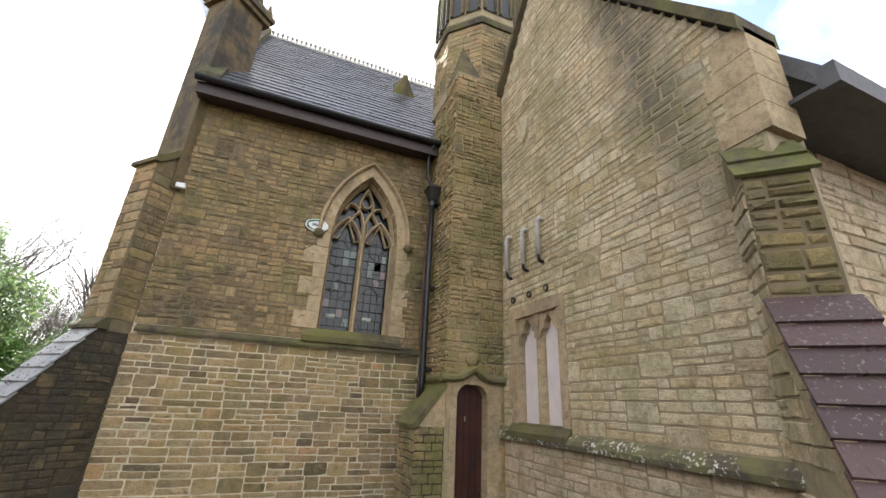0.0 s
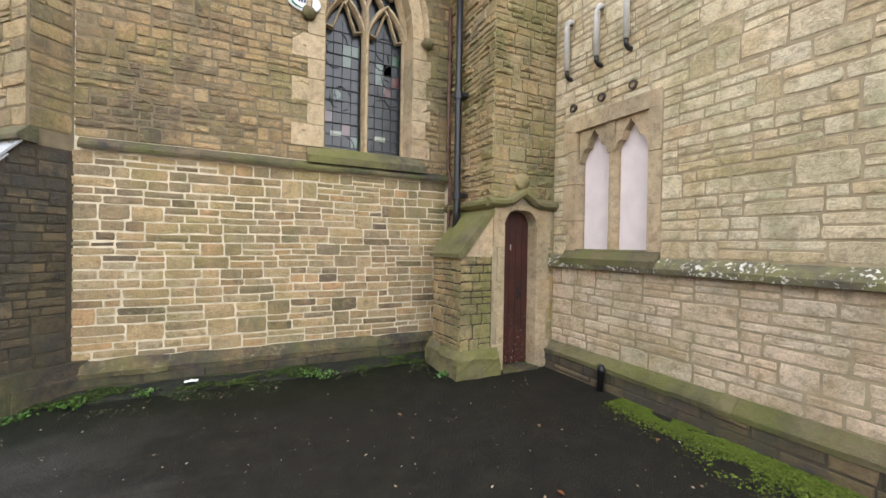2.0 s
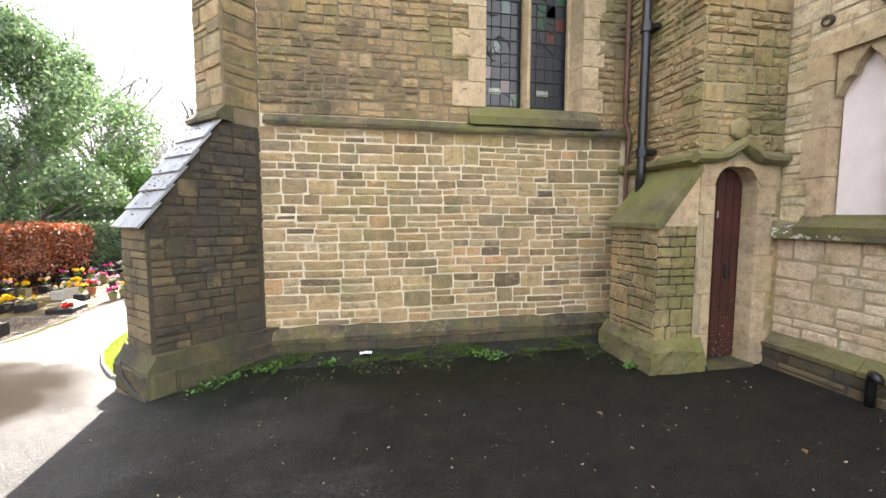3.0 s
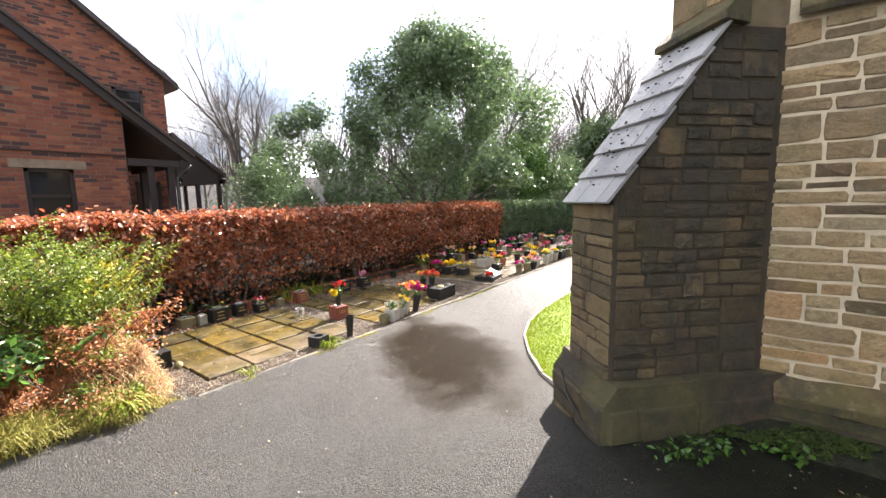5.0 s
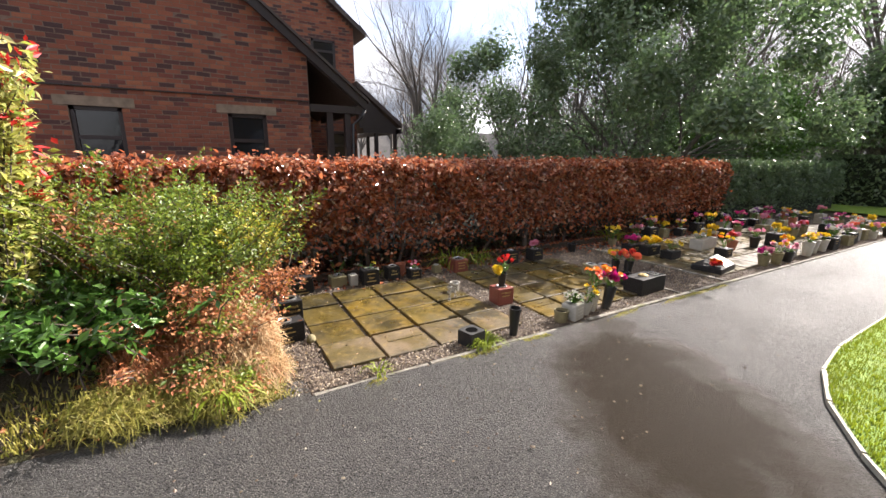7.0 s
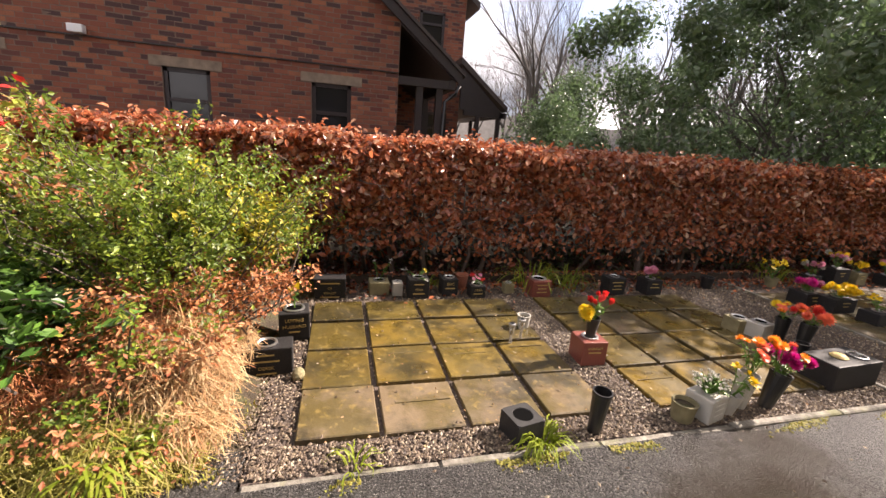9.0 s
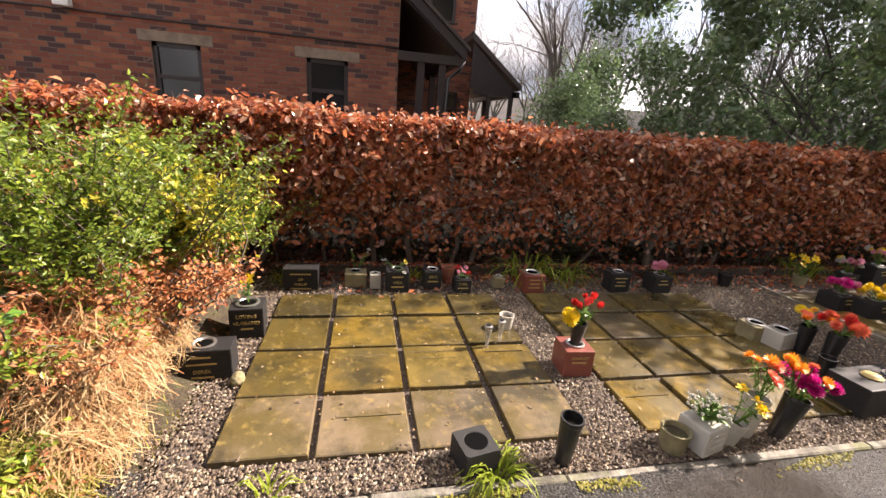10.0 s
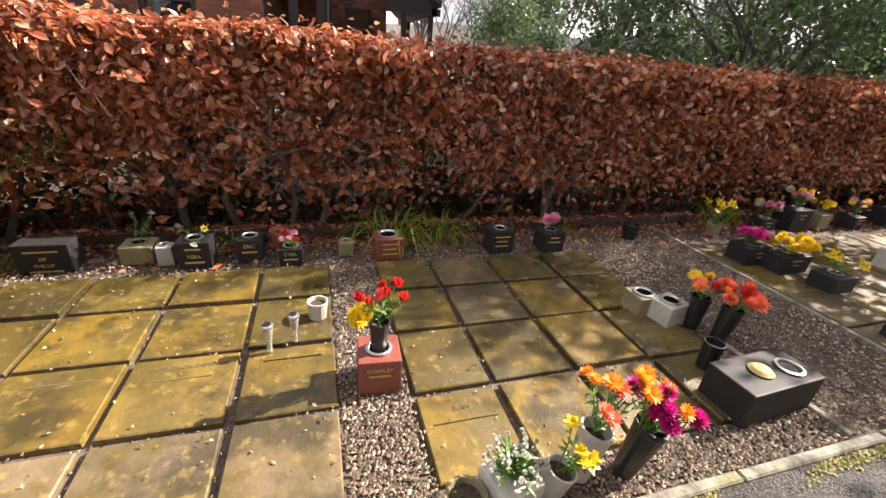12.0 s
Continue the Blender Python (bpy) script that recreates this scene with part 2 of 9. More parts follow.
_low = M_DOOR.n.new("ShaderNodeSeparateXYZ")
M_DOOR.l.new(M_DOOR.geo.outputs["Position"], _low.inputs[0])
_chip = M_DOOR.math("MULTIPLY", M_DOOR.ramp(M_DOOR.noise(34, 4, 0.7), [(0.60, (0, 0, 0)), (0.63, (1, 1, 1))]), M_DOOR.ramp(_low.outputs[2], [(0.1, (1, 1, 1)), (0.75, (0, 0, 0))]))
M_DOOR = M_DOOR.done(M_DOOR.mix(_c, (0.42, 0.33, 0.25), _chip), 0.5)
M_BOARD = plain("whitewashed_board", (0.70, 0.62, 0.60), 0.75, var=0.12, scale=4)
M_EDGING = plain("pale_edging_concrete", (0.42, 0.39, 0.32), 0.85, var=0.4, scale=14, bump=0.5)
M_WHITE = plain("white_enamel", (0.75, 0.76, 0.75), 0.4, var=0.08)
M_GREEN_S = plain("green_enamel", (0.02, 0.16, 0.09), 0.4)
M_PIPEGREY = plain("galvanised_pipe", (0.52, 0.50, 0.45), 0.55, 0.1)
M_CONC = plain("grey_concrete", (0.36, 0.34, 0.30), 0.9, var=0.35, scale=9, bump=0.5)
m = Mat("dirty_kerb_concrete")
c = m.ramp(m.noise(9, 6, 0.7), [(0.36, (0.075, 0.068, 0.052)), (0.5, (0.16, 0.145, 0.118)), (0.64, (0.25, 0.235, 0.195))])
c = m.mix(c, (0.12, 0.13, 0.02), m.ramp(m.noise(3.5, 5, 0.7), [(0.52, (0, 0, 0)), (0.66, (0.45, 0.45, 0.45))]))
m.bump(m.noise(60, 5), 0.6, 0.01)
M_KERB = m.done(c, 0.9)


def glass_mat(name, tint, rough=0.06):
    m = Mat(name)
    m.bump(m.noise(9, 2), 0.12, 0.01)
    m.done(tint, rough, Metallic=0.0)
    m.b.inputs["Specular IOR Level"].default_value = 0.7
    return m.m


M_GLASS_OLD = glass_mat("old_leaded_glass", (0.018, 0.022, 0.024), 0.24)
M_GLASS_OLD.node_tree.nodes["Principled BSDF"].inputs["Specular IOR Level"].default_value = 0.45
M_GLASS_GREEN = glass_mat("green_tinted_glass", (0.02, 0.055, 0.03), 0.16)
M_GLASS_RED = glass_mat("red_tinted_glass", (0.07, 0.02, 0.018), 0.18)
M_GLASS = glass_mat("house_window_glass", (0.012, 0.013, 0.015), 0.04)
M_GLASS.node_tree.nodes["Principled BSDF"].inputs["Specular IOR Level"].default_value = 0.4
# ---------------------------------------------------------------- mesh helpers


def bm_new():
    return bmesh.new()


def hexa(bm, lo, hi):
    """Eight corners, lower four then upper four, as a closed six-sided block."""
    v = [bm.verts.new(p) for p in (*lo, *hi)]
    for f in ((3, 2, 1, 0), (4, 5, 6, 7), (0, 1, 5, 4), (1, 2, 6, 5), (2, 3, 7, 6), (3, 0, 4, 7)):
        bm.faces.new([v[i] for i in f])
    return v


def box(bm, x0, x1, y0, y1, z0, z1):
    return hexa(bm, [(x0, y0, z0), (x1, y0, z0), (x1, y1, z0), (x0, y1, z0)], [(x0, y0, z1), (x1, y0, z1), (x1, y1, z1), (x0, y1, z1)])


def bevelled(x, y, z, c=0.01):
    """A box of that size on the origin's floor with bevelled edges."""
    bm = bm_new()
    box(bm, -x / 2, x / 2, -y / 2, y / 2, 0, z)
    bmesh.ops.bevel(bm, geom=bm.edges[:], offset=c, segments=2, profile=0.6, affect="EDGES")
    return bm


def prism(bm, poly, a, b):
    """A closed prism between the polygon (points in 3D) moved by a and by b."""
    a, b = Vector(a), Vector(b)
    lo = [bm.verts.new(Vector(p) + a) for p in poly]
    hi = [bm.verts.new(Vector(p) + b) for p in poly]
    n = len(poly)
    bm.faces.new(lo[::-1])
    bm.faces.new(hi)
    for i in range(n):
        bm.faces.new((lo[i], lo[(i + 1) % n], hi[(i + 1) % n], hi[i]))


def lathe(bm, prof, n=16, at=(0, 0, 0), cap=True):
    """Turns a profile of (radius, height) round the z axis."""
    at = Vector(at)
    rings = []
    for r, z in prof:
        rings.append([bm.verts.new(at + Vector((r * math.cos(2 * math.pi * i / n), r * math.sin(2 * math.pi * i / n), z))) for i in range(n)])
    for a, b in zip(rings, rings[1:]):
        for i in range(n):
            bm.faces.new((a[i], a[(i + 1) % n], b[(i + 1) % n], b[i]))
    if cap:
        bm.faces.new(rings[0][::-1])
        bm.faces.new(rings[-1])
    return rings


def tube(bm, pts, rad, n=8):
    """A round bar along points; rad a number or one per point."""
    pts = [Vector(p) for p in pts]
    rads = rad if isinstance(rad, (list, tuple)) else [rad] * len(pts)
    rings = []
    for i, p in enumerate(pts):
        d = (pts[min(i + 1, len(pts) - 1)] - pts[max(i - 1, 0)]).normalized()
        u = d.cross(Vector((0.31, 0.17, 0.93)) if abs(d.z) < 0.9 else Vector((1, 0.2, 0))).normalized()
        w = d.cross(u)
        rings.append([bm.verts.new(p + rads[i] * (math.cos(2 * math.pi * k / n) * u + math.sin(2 * math.pi * k / n) * w)) for k in range(n)])
    for a, b in zip(rings, rings[1:]):
        for k in range(n):
            bm.faces.new((a[k], a[(k + 1) % n], b[(k + 1) % n], b[k]))
    bm.faces.new(rings[0][::-1])
    bm.faces.new(rings[-1])


def bar(bm, pts, w, d, out):
    """A square moulding along points: w wide in the plane, d deep along the normal `out`, with a chamfered front."""
    pts, out = [Vector(p) for p in pts], Vector(out).normalized()
    rings = []
    for i, p in enumerate(pts):
        t = (pts[min(i + 1, len(pts) - 1)] - pts[max(i - 1, 0)]).normalized()
        s = t.cross(out).normalized()
        rings.append([bm.verts.new(p + a * s * w / 2 + b * out * d) for a, b in ((-1, 0), (-1, 0.5), (-0.35, 1), (0.35, 1), (1, 0.5), (1, 0))])
    for a, b in zip(rings, rings[1:]):
        for k in range(6):
            bm.faces.new((a[k], a[(k + 1) % 6], b[(k + 1) % 6], b[k]))
    bm.faces.new(rings[0][::-1])
    bm.faces.new(rings[-1])


def finish(name, bm, material, smooth=False):
    bmesh.ops.recalc_face_normals(bm, faces=bm.faces[:])
    me = bpy.data.meshes.new(name)
    bm.to_mesh(me)
    bm.free()
    me.materials.append(material)
    if smooth:
        me.polygons.foreach_set("use_smooth", [True] * len(me.polygons))
    return me


def thing(name, label="", category="", at=None, bm=None, material=None, kind="", group="", smooth=False):
    """A top-level thing: an Empty at its base, or one mesh."""
    ob = new(name, finish(name, bm, material, smooth) if bm else None)
    if at is not None:
        ob.matrix_basis = at if isinstance(at, Matrix) else Matrix.Translation(at)
    return tagged(ob, label, category, group, kind)


def part(name, bm, material, parent, label="", at=None, kind="", smooth=False):
    ob = new(name, bm if isinstance(bm, bpy.types.Mesh) else finish(name, bm, material, smooth))
    ob.parent = parent
    if at is not None:
        ob.matrix_basis = at if isinstance(at, Matrix) else Matrix.Translation(at)
    return tagged(ob, label, kind=kind)


def smoothstep(a, b, x):
    t = min(1.0, max(0.0, (x - a) / (b - a)))
    return t * t * (3 - 2 * t)


def ground_z(x, y):
    """The lie of the land: level by the church, falling to the graves."""
    return -0.27 * smoothstep(-2.0, -5.0, x)


# ---------------------------------------------------------------- masonry


def courses(rng, v0, v1, hmin, hmax):
    v, out = v0, []
    while v < v1 - 1e-4:
        h = rng.uniform(hmin, hmax)
        if v1 - v - h < hmin * 0.8:
            h = v1 - v
        out.append((v, min(h, v1 - v)))
        v += h
    return out


def rubble(rng, v0, v1, spans, hmin, hmax, lmin, lmax, split=0.18, joint=0.012):
    """Stones of a coursed rubble wall as (u, v, width, height); spans(v) gives the free stretches of a course."""
    if split >= 0.18:
        return snecked(rng, v0, v1, spans, hmin, hmax, lmin, lmax, joint)
    out = []
    for v, h in courses(rng, v0, v1, hmin, hmax):
        for a, b in spans(v + h / 2):
            u = a
            while u < b - 1e-4:
                w = rng.uniform(lmin, lmax) * (0.75 + 0.5 * h / hmax)
                if b - u - w < lmin * 0.7:
                    w = b - u
                if h > 0.105 and rng.random() < split:
                    k = rng.uniform(0.35, 0.65)
                    out.append((u, v, w - joint, h * k - joint))
                    out.append((u, v + h * k, w - joint, h * (1 - k) - joint))
                else:
                    out.append((u, v, w - joint, h - joint))
                u += w
    return [s for s in out if s[2] > 0.03 and s[3] > 0.015]


def snecked(rng, v0, v1, spans, hmin, hmax, lmin, lmax, joint):
    """Rubble with jumpers: tall stones among stacks of thin ones, so that no bed joint runs far."""
    out = []
    for v, h in courses(rng, v0, v1, hmin * 1.75, hmax * 1.4):
        for a, b in spans(v + h / 2):
            u = a
            while u < b - 1e-4:
                tall = h < 0.125 or rng.random() < (0.5 if h < 0.18 else 0.28)
                w = rng.uniform(lmin, lmax * 0.95) if tall else rng.uniform(lmin * 2.0, lmax * 2.1)
                if b - u - w < lmin * 0.8:
                    w = b - u
                if tall:
                    out.append((u, v, w - joint, h - joint))
                else:
                    n = 3 if h > 0.22 and rng.random() < 0.4 else 2
                    cuts = [0.0] + sorted(k / n + rng.uniform(-0.13, 0.13) / n * 1.6 for k in range(1, n)) + [1.0]
                    for c0, c1 in zip(cuts, cuts[1:]):
                        s = u
                        while s < u + w - 1e-4:
                            l = rng.uniform(lmin, lmax) * (0.8 if c1 - c0 < 0.4 else 1.0)
                            if u + w - s - l < lmin * 0.8:
                                l = u + w - s
                            out.append((s, v + h * c0, l - joint, h * (c1 - c0) - joint))
                            s += l
                u += w
    return [s for s in out if s[2] > 0.03 and s[3] > 0.015]


def wander(u, v, seed=0):
    """How far a course strays from the level."""
    return 0.020 * noise.noise((u * 0.9, v * 0.35, seed * 0.37)) + 0.007 * noise.noise((u * 3.1, v * 0.8, seed * 0.7))


def stones_joined(name, rects, org, U, N, material, parent, proud=(0.008, 0.022), seed=1, label="", V=(0, 0, 1), bev=0.011):
    """All the stones as ONE run of real blocks that stand proud of the mortar."""
    rng = random.Random(seed)
    org, U, N, V = Vector(org), Vector(U).normalized(), Vector(N).normalized(), Vector(V).normalized()
    vs, fs = [], []
    for u, v, w, h in rects:
        p = rng.uniform(*proud)
        k = len(vs)
        b = min(bev, h * 0.3)
        j = lambda: rng.uniform(-0.007, 0.007)
        for (uu, vv, nn) in ((0, 0, 0), (w, 0, 0), (w, h, 0), (0, h, 0), (b, b, p), (w - b, b, p), (w - b, h - b, p), (b, h - b, p)):
            q = org + U * (u + uu + j()) + V * (v + vv + j() + wander(u + uu, v + vv, seed)) + N * (nn - 0.003 + (rng.uniform(-0.4, 0.4) * p if nn else 0))
            vs.append(tuple(q))
        fs += [(k + 4, k + 5, k + 6, k + 7), (k, k + 1, k + 5, k + 4), (k + 1, k + 2, k + 6, k + 5), (k + 2, k + 3, k + 7, k + 6), (k + 3, k, k + 4, k + 7)]
    me = bpy.data.meshes.new(name)
    me.from_pydata(vs, [], fs)
    me.update()
    if U.cross(V).dot(N) < 0:
        me.flip_normals()
    me.materials.append(material)
    return part(name, me, None, parent, label, kind="stuff")


def unit_blocks(name, material, count, seed):
    """A few irregular unit stones, 1 x 1 on the wall and 1 proud of it, to be shared by many pieces."""
    rng, out = random.Random(seed), []
    for _ in range(count):
        j = lambda s=0.06: rng.uniform(-s, s)
        ring = [(0.015, 0.0), (0.35, -0.01), (0.68, 0.0), (0.985, 0.02), (1.0, 0.3), (1.0, 0.72), (0.98, 1.0), (0.64, 1.01), (0.33, 1.0), (0.015, 0.98), (0.0, 0.7), (0.0, 0.28)]
        ring = [(u + j(0.014), v + j(0.05)) for u, v in ring]
        n = len(ring)
        vs = [(u, -0.2, v) for u, v in ring]
        vs += [(0.5 + (u - 0.5) * 0.96, 0.75 + j(0.3), 0.5 + (v - 0.5) * 0.89) for u, v in ring] + [(0.5 + j(0.15), 1.05 + j(0.25), 0.5 + j(0.1))]
        fs = [(n + k, n + (k + 1) % n, 2 * n) for k in range(n)] + [(k, (k + 1) % n, n + (k + 1) % n, n + k) for k in range(n)]
        me = bpy.data.meshes.new(name)
        me.from_pydata(vs, [], fs)
        me.update()
        me.flip_normals()
        me.materials.append(material)
        out.append(me)
    return out


def stones_single(name, rects, org, U, N, meshes, parent, seed=2, proud=(0.010, 0.024)):
    """Each stone an object of its own on a shared unit mesh."""
    rng = random.Random(seed)
    U, N = Vector(U).normalized(), Vector(N).normalized()
    for u, v, w, h in rects:
        ob = new(name, rng.choice(meshes))
        ob.parent = parent
        p = Vector(org) + U * u + Vector((0, 0, v + wander(u + w / 2, v, seed)))
        ob.matrix_basis = Matrix.Translation(p) @ Matrix((U, N, (0, 0, 1))).transposed().to_4x4() @ Matrix.Rotation(rng.gauss(0, 0.009), 4, 'Y') @ Matrix.Diagonal((w, rng.uniform(*proud), h, 1))


LATER = []


def masonry(name, rects, org, U, N, run, single, parent, seed=1, label="", proud=(0.008, 0.020), many=300, nearest=None):
    """A clad face: the stones passed nearest one by one (built at the end of the file), the rest in one run."""
    order = sorted(rects, key=nearest or (lambda s: s[1]))
    LATER.append((order[:many], org, U, N, single, parent, seed, proud))
    if order[many:]:
        stones_joined(name, order[many:], org, U, N, run, parent, proud, seed, label)


def cut(a, b, *holes):
    """The stretch a..b less some holes (lo, hi)."""
    free = [(a, b)]
    for lo, hi in holes:
        nxt = []
        for p, q in free:
            if hi <= p or lo >= q:
                nxt.append((p, q))
            else:
                if lo - p > 0.04:
                    nxt.append((p, lo))
                if q - hi > 0.04:
                    nxt.append((hi, q))
        free = nxt
    return free
# ---------------------------------------------------------------- the church: chancel wall
CY, GX = 6.72, 3.235                 # face of the chancel wall; face of the gable wall
rng = random.Random(11)


def arch_rise(u, a, b, spring, rise):
    """Height of a two-centred pointed arch over a..b at u."""
    hw = (b - a) / 2
    R = (rise * rise + hw * hw) / (2 * hw)
    x = min(u - a, b - u)
    x = max(0.0, x)
    return spring + math.sqrt(max(0.0, R * R - (R - x) ** 2))


def arch_points(a, b, spring, rise, n=9):
    return [(a + (b - a) * (0.5 - 0.5 * math.cos(math.pi * i / (2 * n))), arch_rise(a + (b - a) * (0.5 - 0.5 * math.cos(math.pi * i / (2 * n))), a, b, spring, rise)) for i in range(2 * n + 1)]


WA, WB, WSILL, WSPR, WRISE = 0.52, 1.70, 2.70, 4.40, 1.25
bm = bm_new()
box(bm, -1.87, WA, CY, CY + 0.5, -0.4, 6.45)
box(bm, WB, 3.3, CY, CY + 0.5, -0.4, 6.45)
box(bm, WA, WB, CY, CY + 0.5, -0.4, WSILL)
pts = arch_points(WA, WB, WSPR, WRISE)
for (u0, z0), (u1, z1) in zip(pts, pts[1:]):
    hexa(bm, [(u0, CY, z0), (u1, CY, z1), (u1, CY + 0.5, z1), (u0, CY + 0.5, z0)], [(u0, CY, 6.45), (u1, CY, 6.45), (u1, CY + 0.5, 6.45), (u0, CY + 0.5, 6.45)])
bmesh.ops.remove_doubles(bm, verts=bm.verts[:], dist=1e-5)
wall_chancel = thing("wall_chancel", "coursed sandstone chancel wall with pale mortar joints", "wall", bm=bm, material=M_MORTAR, kind="structure")

# the rest of the chancel's shell, with its steep end gable
bm = bm_new()
prism(bm, [(-1.87, 7.22, -0.4), (-1.87, 12.7, -0.4), (-1.87, 12.7, 6.4), (-1.87, 9.71, 11.0), (-1.87, 7.22, 7.2)], (0, 0, 0), (0.5, 0, 0))
box(bm, -1.37, 9.0, 12.2, 12.7, -0.4, 6.4)
thing("wall_chancel_end", "sandstone end gable of the chancel", "wall", bm=bm, material=M_BROWN, kind="structure")

def win_gap(v):
    if v < WSILL - 0.2 or v > WSPR + WRISE + 0.2:
        return []
    x = 0.16
    if v > WSPR:
        us = [u for u, z in arch_points(WA - 0.2, WB + 0.2, WSPR, WRISE + 0.24, 40) if z > v]
        return [(min(us), max(us))] if us else []
    return [(WA - x, WB + x)]


# lower wall: stones that can be picked out one by one
low = rubble(random.Random(3), 0.33, 2.43, lambda v: [(-0.04, 4.12)], 0.082, 0.16, 0.16, 0.40, 0.28, 0.013)
blocks_tan = unit_blocks("stone", M_TAN, 8, 5)
near = sorted(low, key=lambda s: -s[2] * s[3])[:300]
far = [s for s in low if s not in near]
low_single = near
stones_joined("small_stones", far, (-1.87, CY, 0), (1, 0, 0), (0, -1, 0), M_TAN_I, wall_chancel, seed=2, proud=(0.005, 0.014))
up = rubble(random.Random(4), 2.56, 6.42, lambda v: [(a + 1.87, b + 1.87) for a, b in cut(-1.87, 2.3, *win_gap(v))], 0.085, 0.165, 0.12, 0.30, 0.18, 0.014)
wall_chancel_up = thing("wall_chancel_upper", "brown sooty upper chancel wall of coursed sandstone", "wall", kind="structure")
masonry("upper_stones", up, (-1.87, CY, 0), (1, 0, 0), (0, -1, 0), M_BROWN, M_BROWN_O, wall_chancel_up, seed=9, label="brown sooty sandstone blocks", proud=(0.008, 0.028))
bm = bm_new()
box(bm, -1.86, 2.29, CY - 0.004, CY + 0.02, 2.56, WSILL - 0.12)
box(bm, -1.86, WA - 0.2, CY - 0.004, CY + 0.02, WSILL - 0.12, 6.42)
box(bm, WB + 0.2, 2.29, CY - 0.004, CY + 0.02, WSILL - 0.12, 6.42)
box(bm, WA - 0.2, WB + 0.2, CY - 0.004, CY + 0.02, 5.95, 6.42)
for (u0, z0), (u1, z1) in zip(*(lambda q: (q, q[1:]))(arch_points(WA - 0.2, WB + 0.2, WSPR, WRISE + 0.2, 9))):
    hexa(bm, [(u0, CY - 0.004, z0), (u1, CY - 0.004, z1), (u1, CY + 0.02, z1), (u0, CY + 0.02, z0)], [(u0, CY - 0.004, 5.95), (u1, CY - 0.004, 5.95), (u1, CY + 0.02, 5.95), (u0, CY + 0.02, 5.95)])
bmesh.ops.remove_doubles(bm, verts=bm.verts[:], dist=1e-5)
part("old_mortar", bm, M_MORTAR_D, wall_chancel_up, "dark old mortar")


def ledge_profile(bm, p0, p1, out, z0, z1, depth, slope=0.05, n=1):
    """A weathered string course from p0 to p1 with a sloping top and an undercut."""
    p0, p1, out = Vector((*p0, 0)), Vector((*p1, 0)), Vector((*out, 0)).normalized()
    prof = [(-0.05, z0 + 0.03), (depth * 0.55, z0 + 0.02), (depth, z0 + 0.005), (depth + 0.012, (z0 + z1) / 2 - 0.02), (depth * 0.9, z1 - slope), (0.0, z1), (-0.05, z1)]
    poly = [p0 + out * a + Vector((0, 0, z)) for a, z in prof]
    prism(bm, poly, (0, 0, 0), p1 - p0)


def string_run(name, p0, p1, out, z0, z1, depth, material, label, slope=0.05, seed=1, worn=0.0):
    """A run of string-course blocks, one after another."""
    r = random.Random(seed)
    top = thing(name, label, "trim", kind="structure")
    p0, p1 = Vector(p0), Vector(p1)
    L = (p1 - p0).length
    d = (p1 - p0) / L
    u = 0.0
    while u < L - 1e-3:
        w = min(L - u, r.uniform(0.65, 1.05))
        if L - u - w < 0.3:
            w = L - u
        bm = bm_new()
        a, b = p0 + d * (u + 0.002), p0 + d * (u + w - 0.002)
        j = r.uniform(-0.004, 0.004)
        ledge_profile(bm, a, b, out, z0 + j, z1 + j, depth + r.uniform(-0.005, 0.005), slope)
        if worn:
            bmesh.ops.subdivide_edges(bm, edges=bm.edges[:], cuts=4, use_grid_fill=True)
            for v in bm.verts:
                v.co += worn * Vector(noise.noise_vector(v.co * 5)) + 0.5 * worn * Vector(noise.noise_vector(v.co * 17))
        part("string_block", bm, material, top)
        u += w
    return top


string_run("string_course_chancel", (-1.83, CY), (2.28, CY), (0, -1), 2.43, 2.55, 0.075, M_STRING, "weathered mossy stone string course", seed=2)
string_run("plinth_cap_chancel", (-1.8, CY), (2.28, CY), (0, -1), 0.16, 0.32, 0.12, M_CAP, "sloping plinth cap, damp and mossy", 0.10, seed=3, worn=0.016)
bm = bm_new()
box(bm, -1.9, 2.3, CY - 0.10, CY + 0.01, -0.4, 0.175)
plinth_c = thing("plinth_chancel", "dark damp sandstone plinth course", "trim", bm=bm, material=M_MORTAR_S, kind="structure")
stones_joined("plinth_stones", rubble(random.Random(6), -0.06, 0.165, lambda v: [(0, 4.15)], 0.09, 0.13, 0.25, 0.6, 0), (-1.88, CY - 0.10, 0), (1, 0, 0), (0, -1, 0), M_BLACK, plinth_c, seed=12)

# mossy ledge between plinth and tarmac
bm = bm_new()
nx, r = 60, random.Random(4)
rows = []
for i in range(nx + 1):
    x = -2.3 + 4.4 * i / nx
    w = 0.30 + 0.05 * noise.noise((x * 1.3, 0, 0)) + 0.03 * noise.noise((x * 6, 3, 0))
    rows.append([bm.verts.new((x, CY - 0.09 - w * k, z + 0.015 * noise.noise((x * 8, k * 5, 1)))) for k, z in ((0, 0.055), (0.35, 0.045), (0.7, 0.03), (0.95, 0.012), (1.12, -0.05))])
for a, b in zip(rows, rows[1:]):
    for k in range(4):
        bm.faces.new((a[k], a[k + 1], b[k + 1], b[k]))
m = Mat("moss_and_dirt")
M_MOSS = m.done(m.ramp(m.noise(11, 6, 0.7), [(0.40, (0.006, 0.006, 0.004)), (0.56, (0.014, 0.016, 0.005)), (0.70, (0.03, 0.045, 0.008))]), 0.9)
m.bump(m.noise(60, 5), 0.8, 0.02)
thing("mossy_ledge", "low mossy ledge of dirt and stone along the wall", "trim", bm=bm, material=M_MOSS, kind="structure", smooth=True)

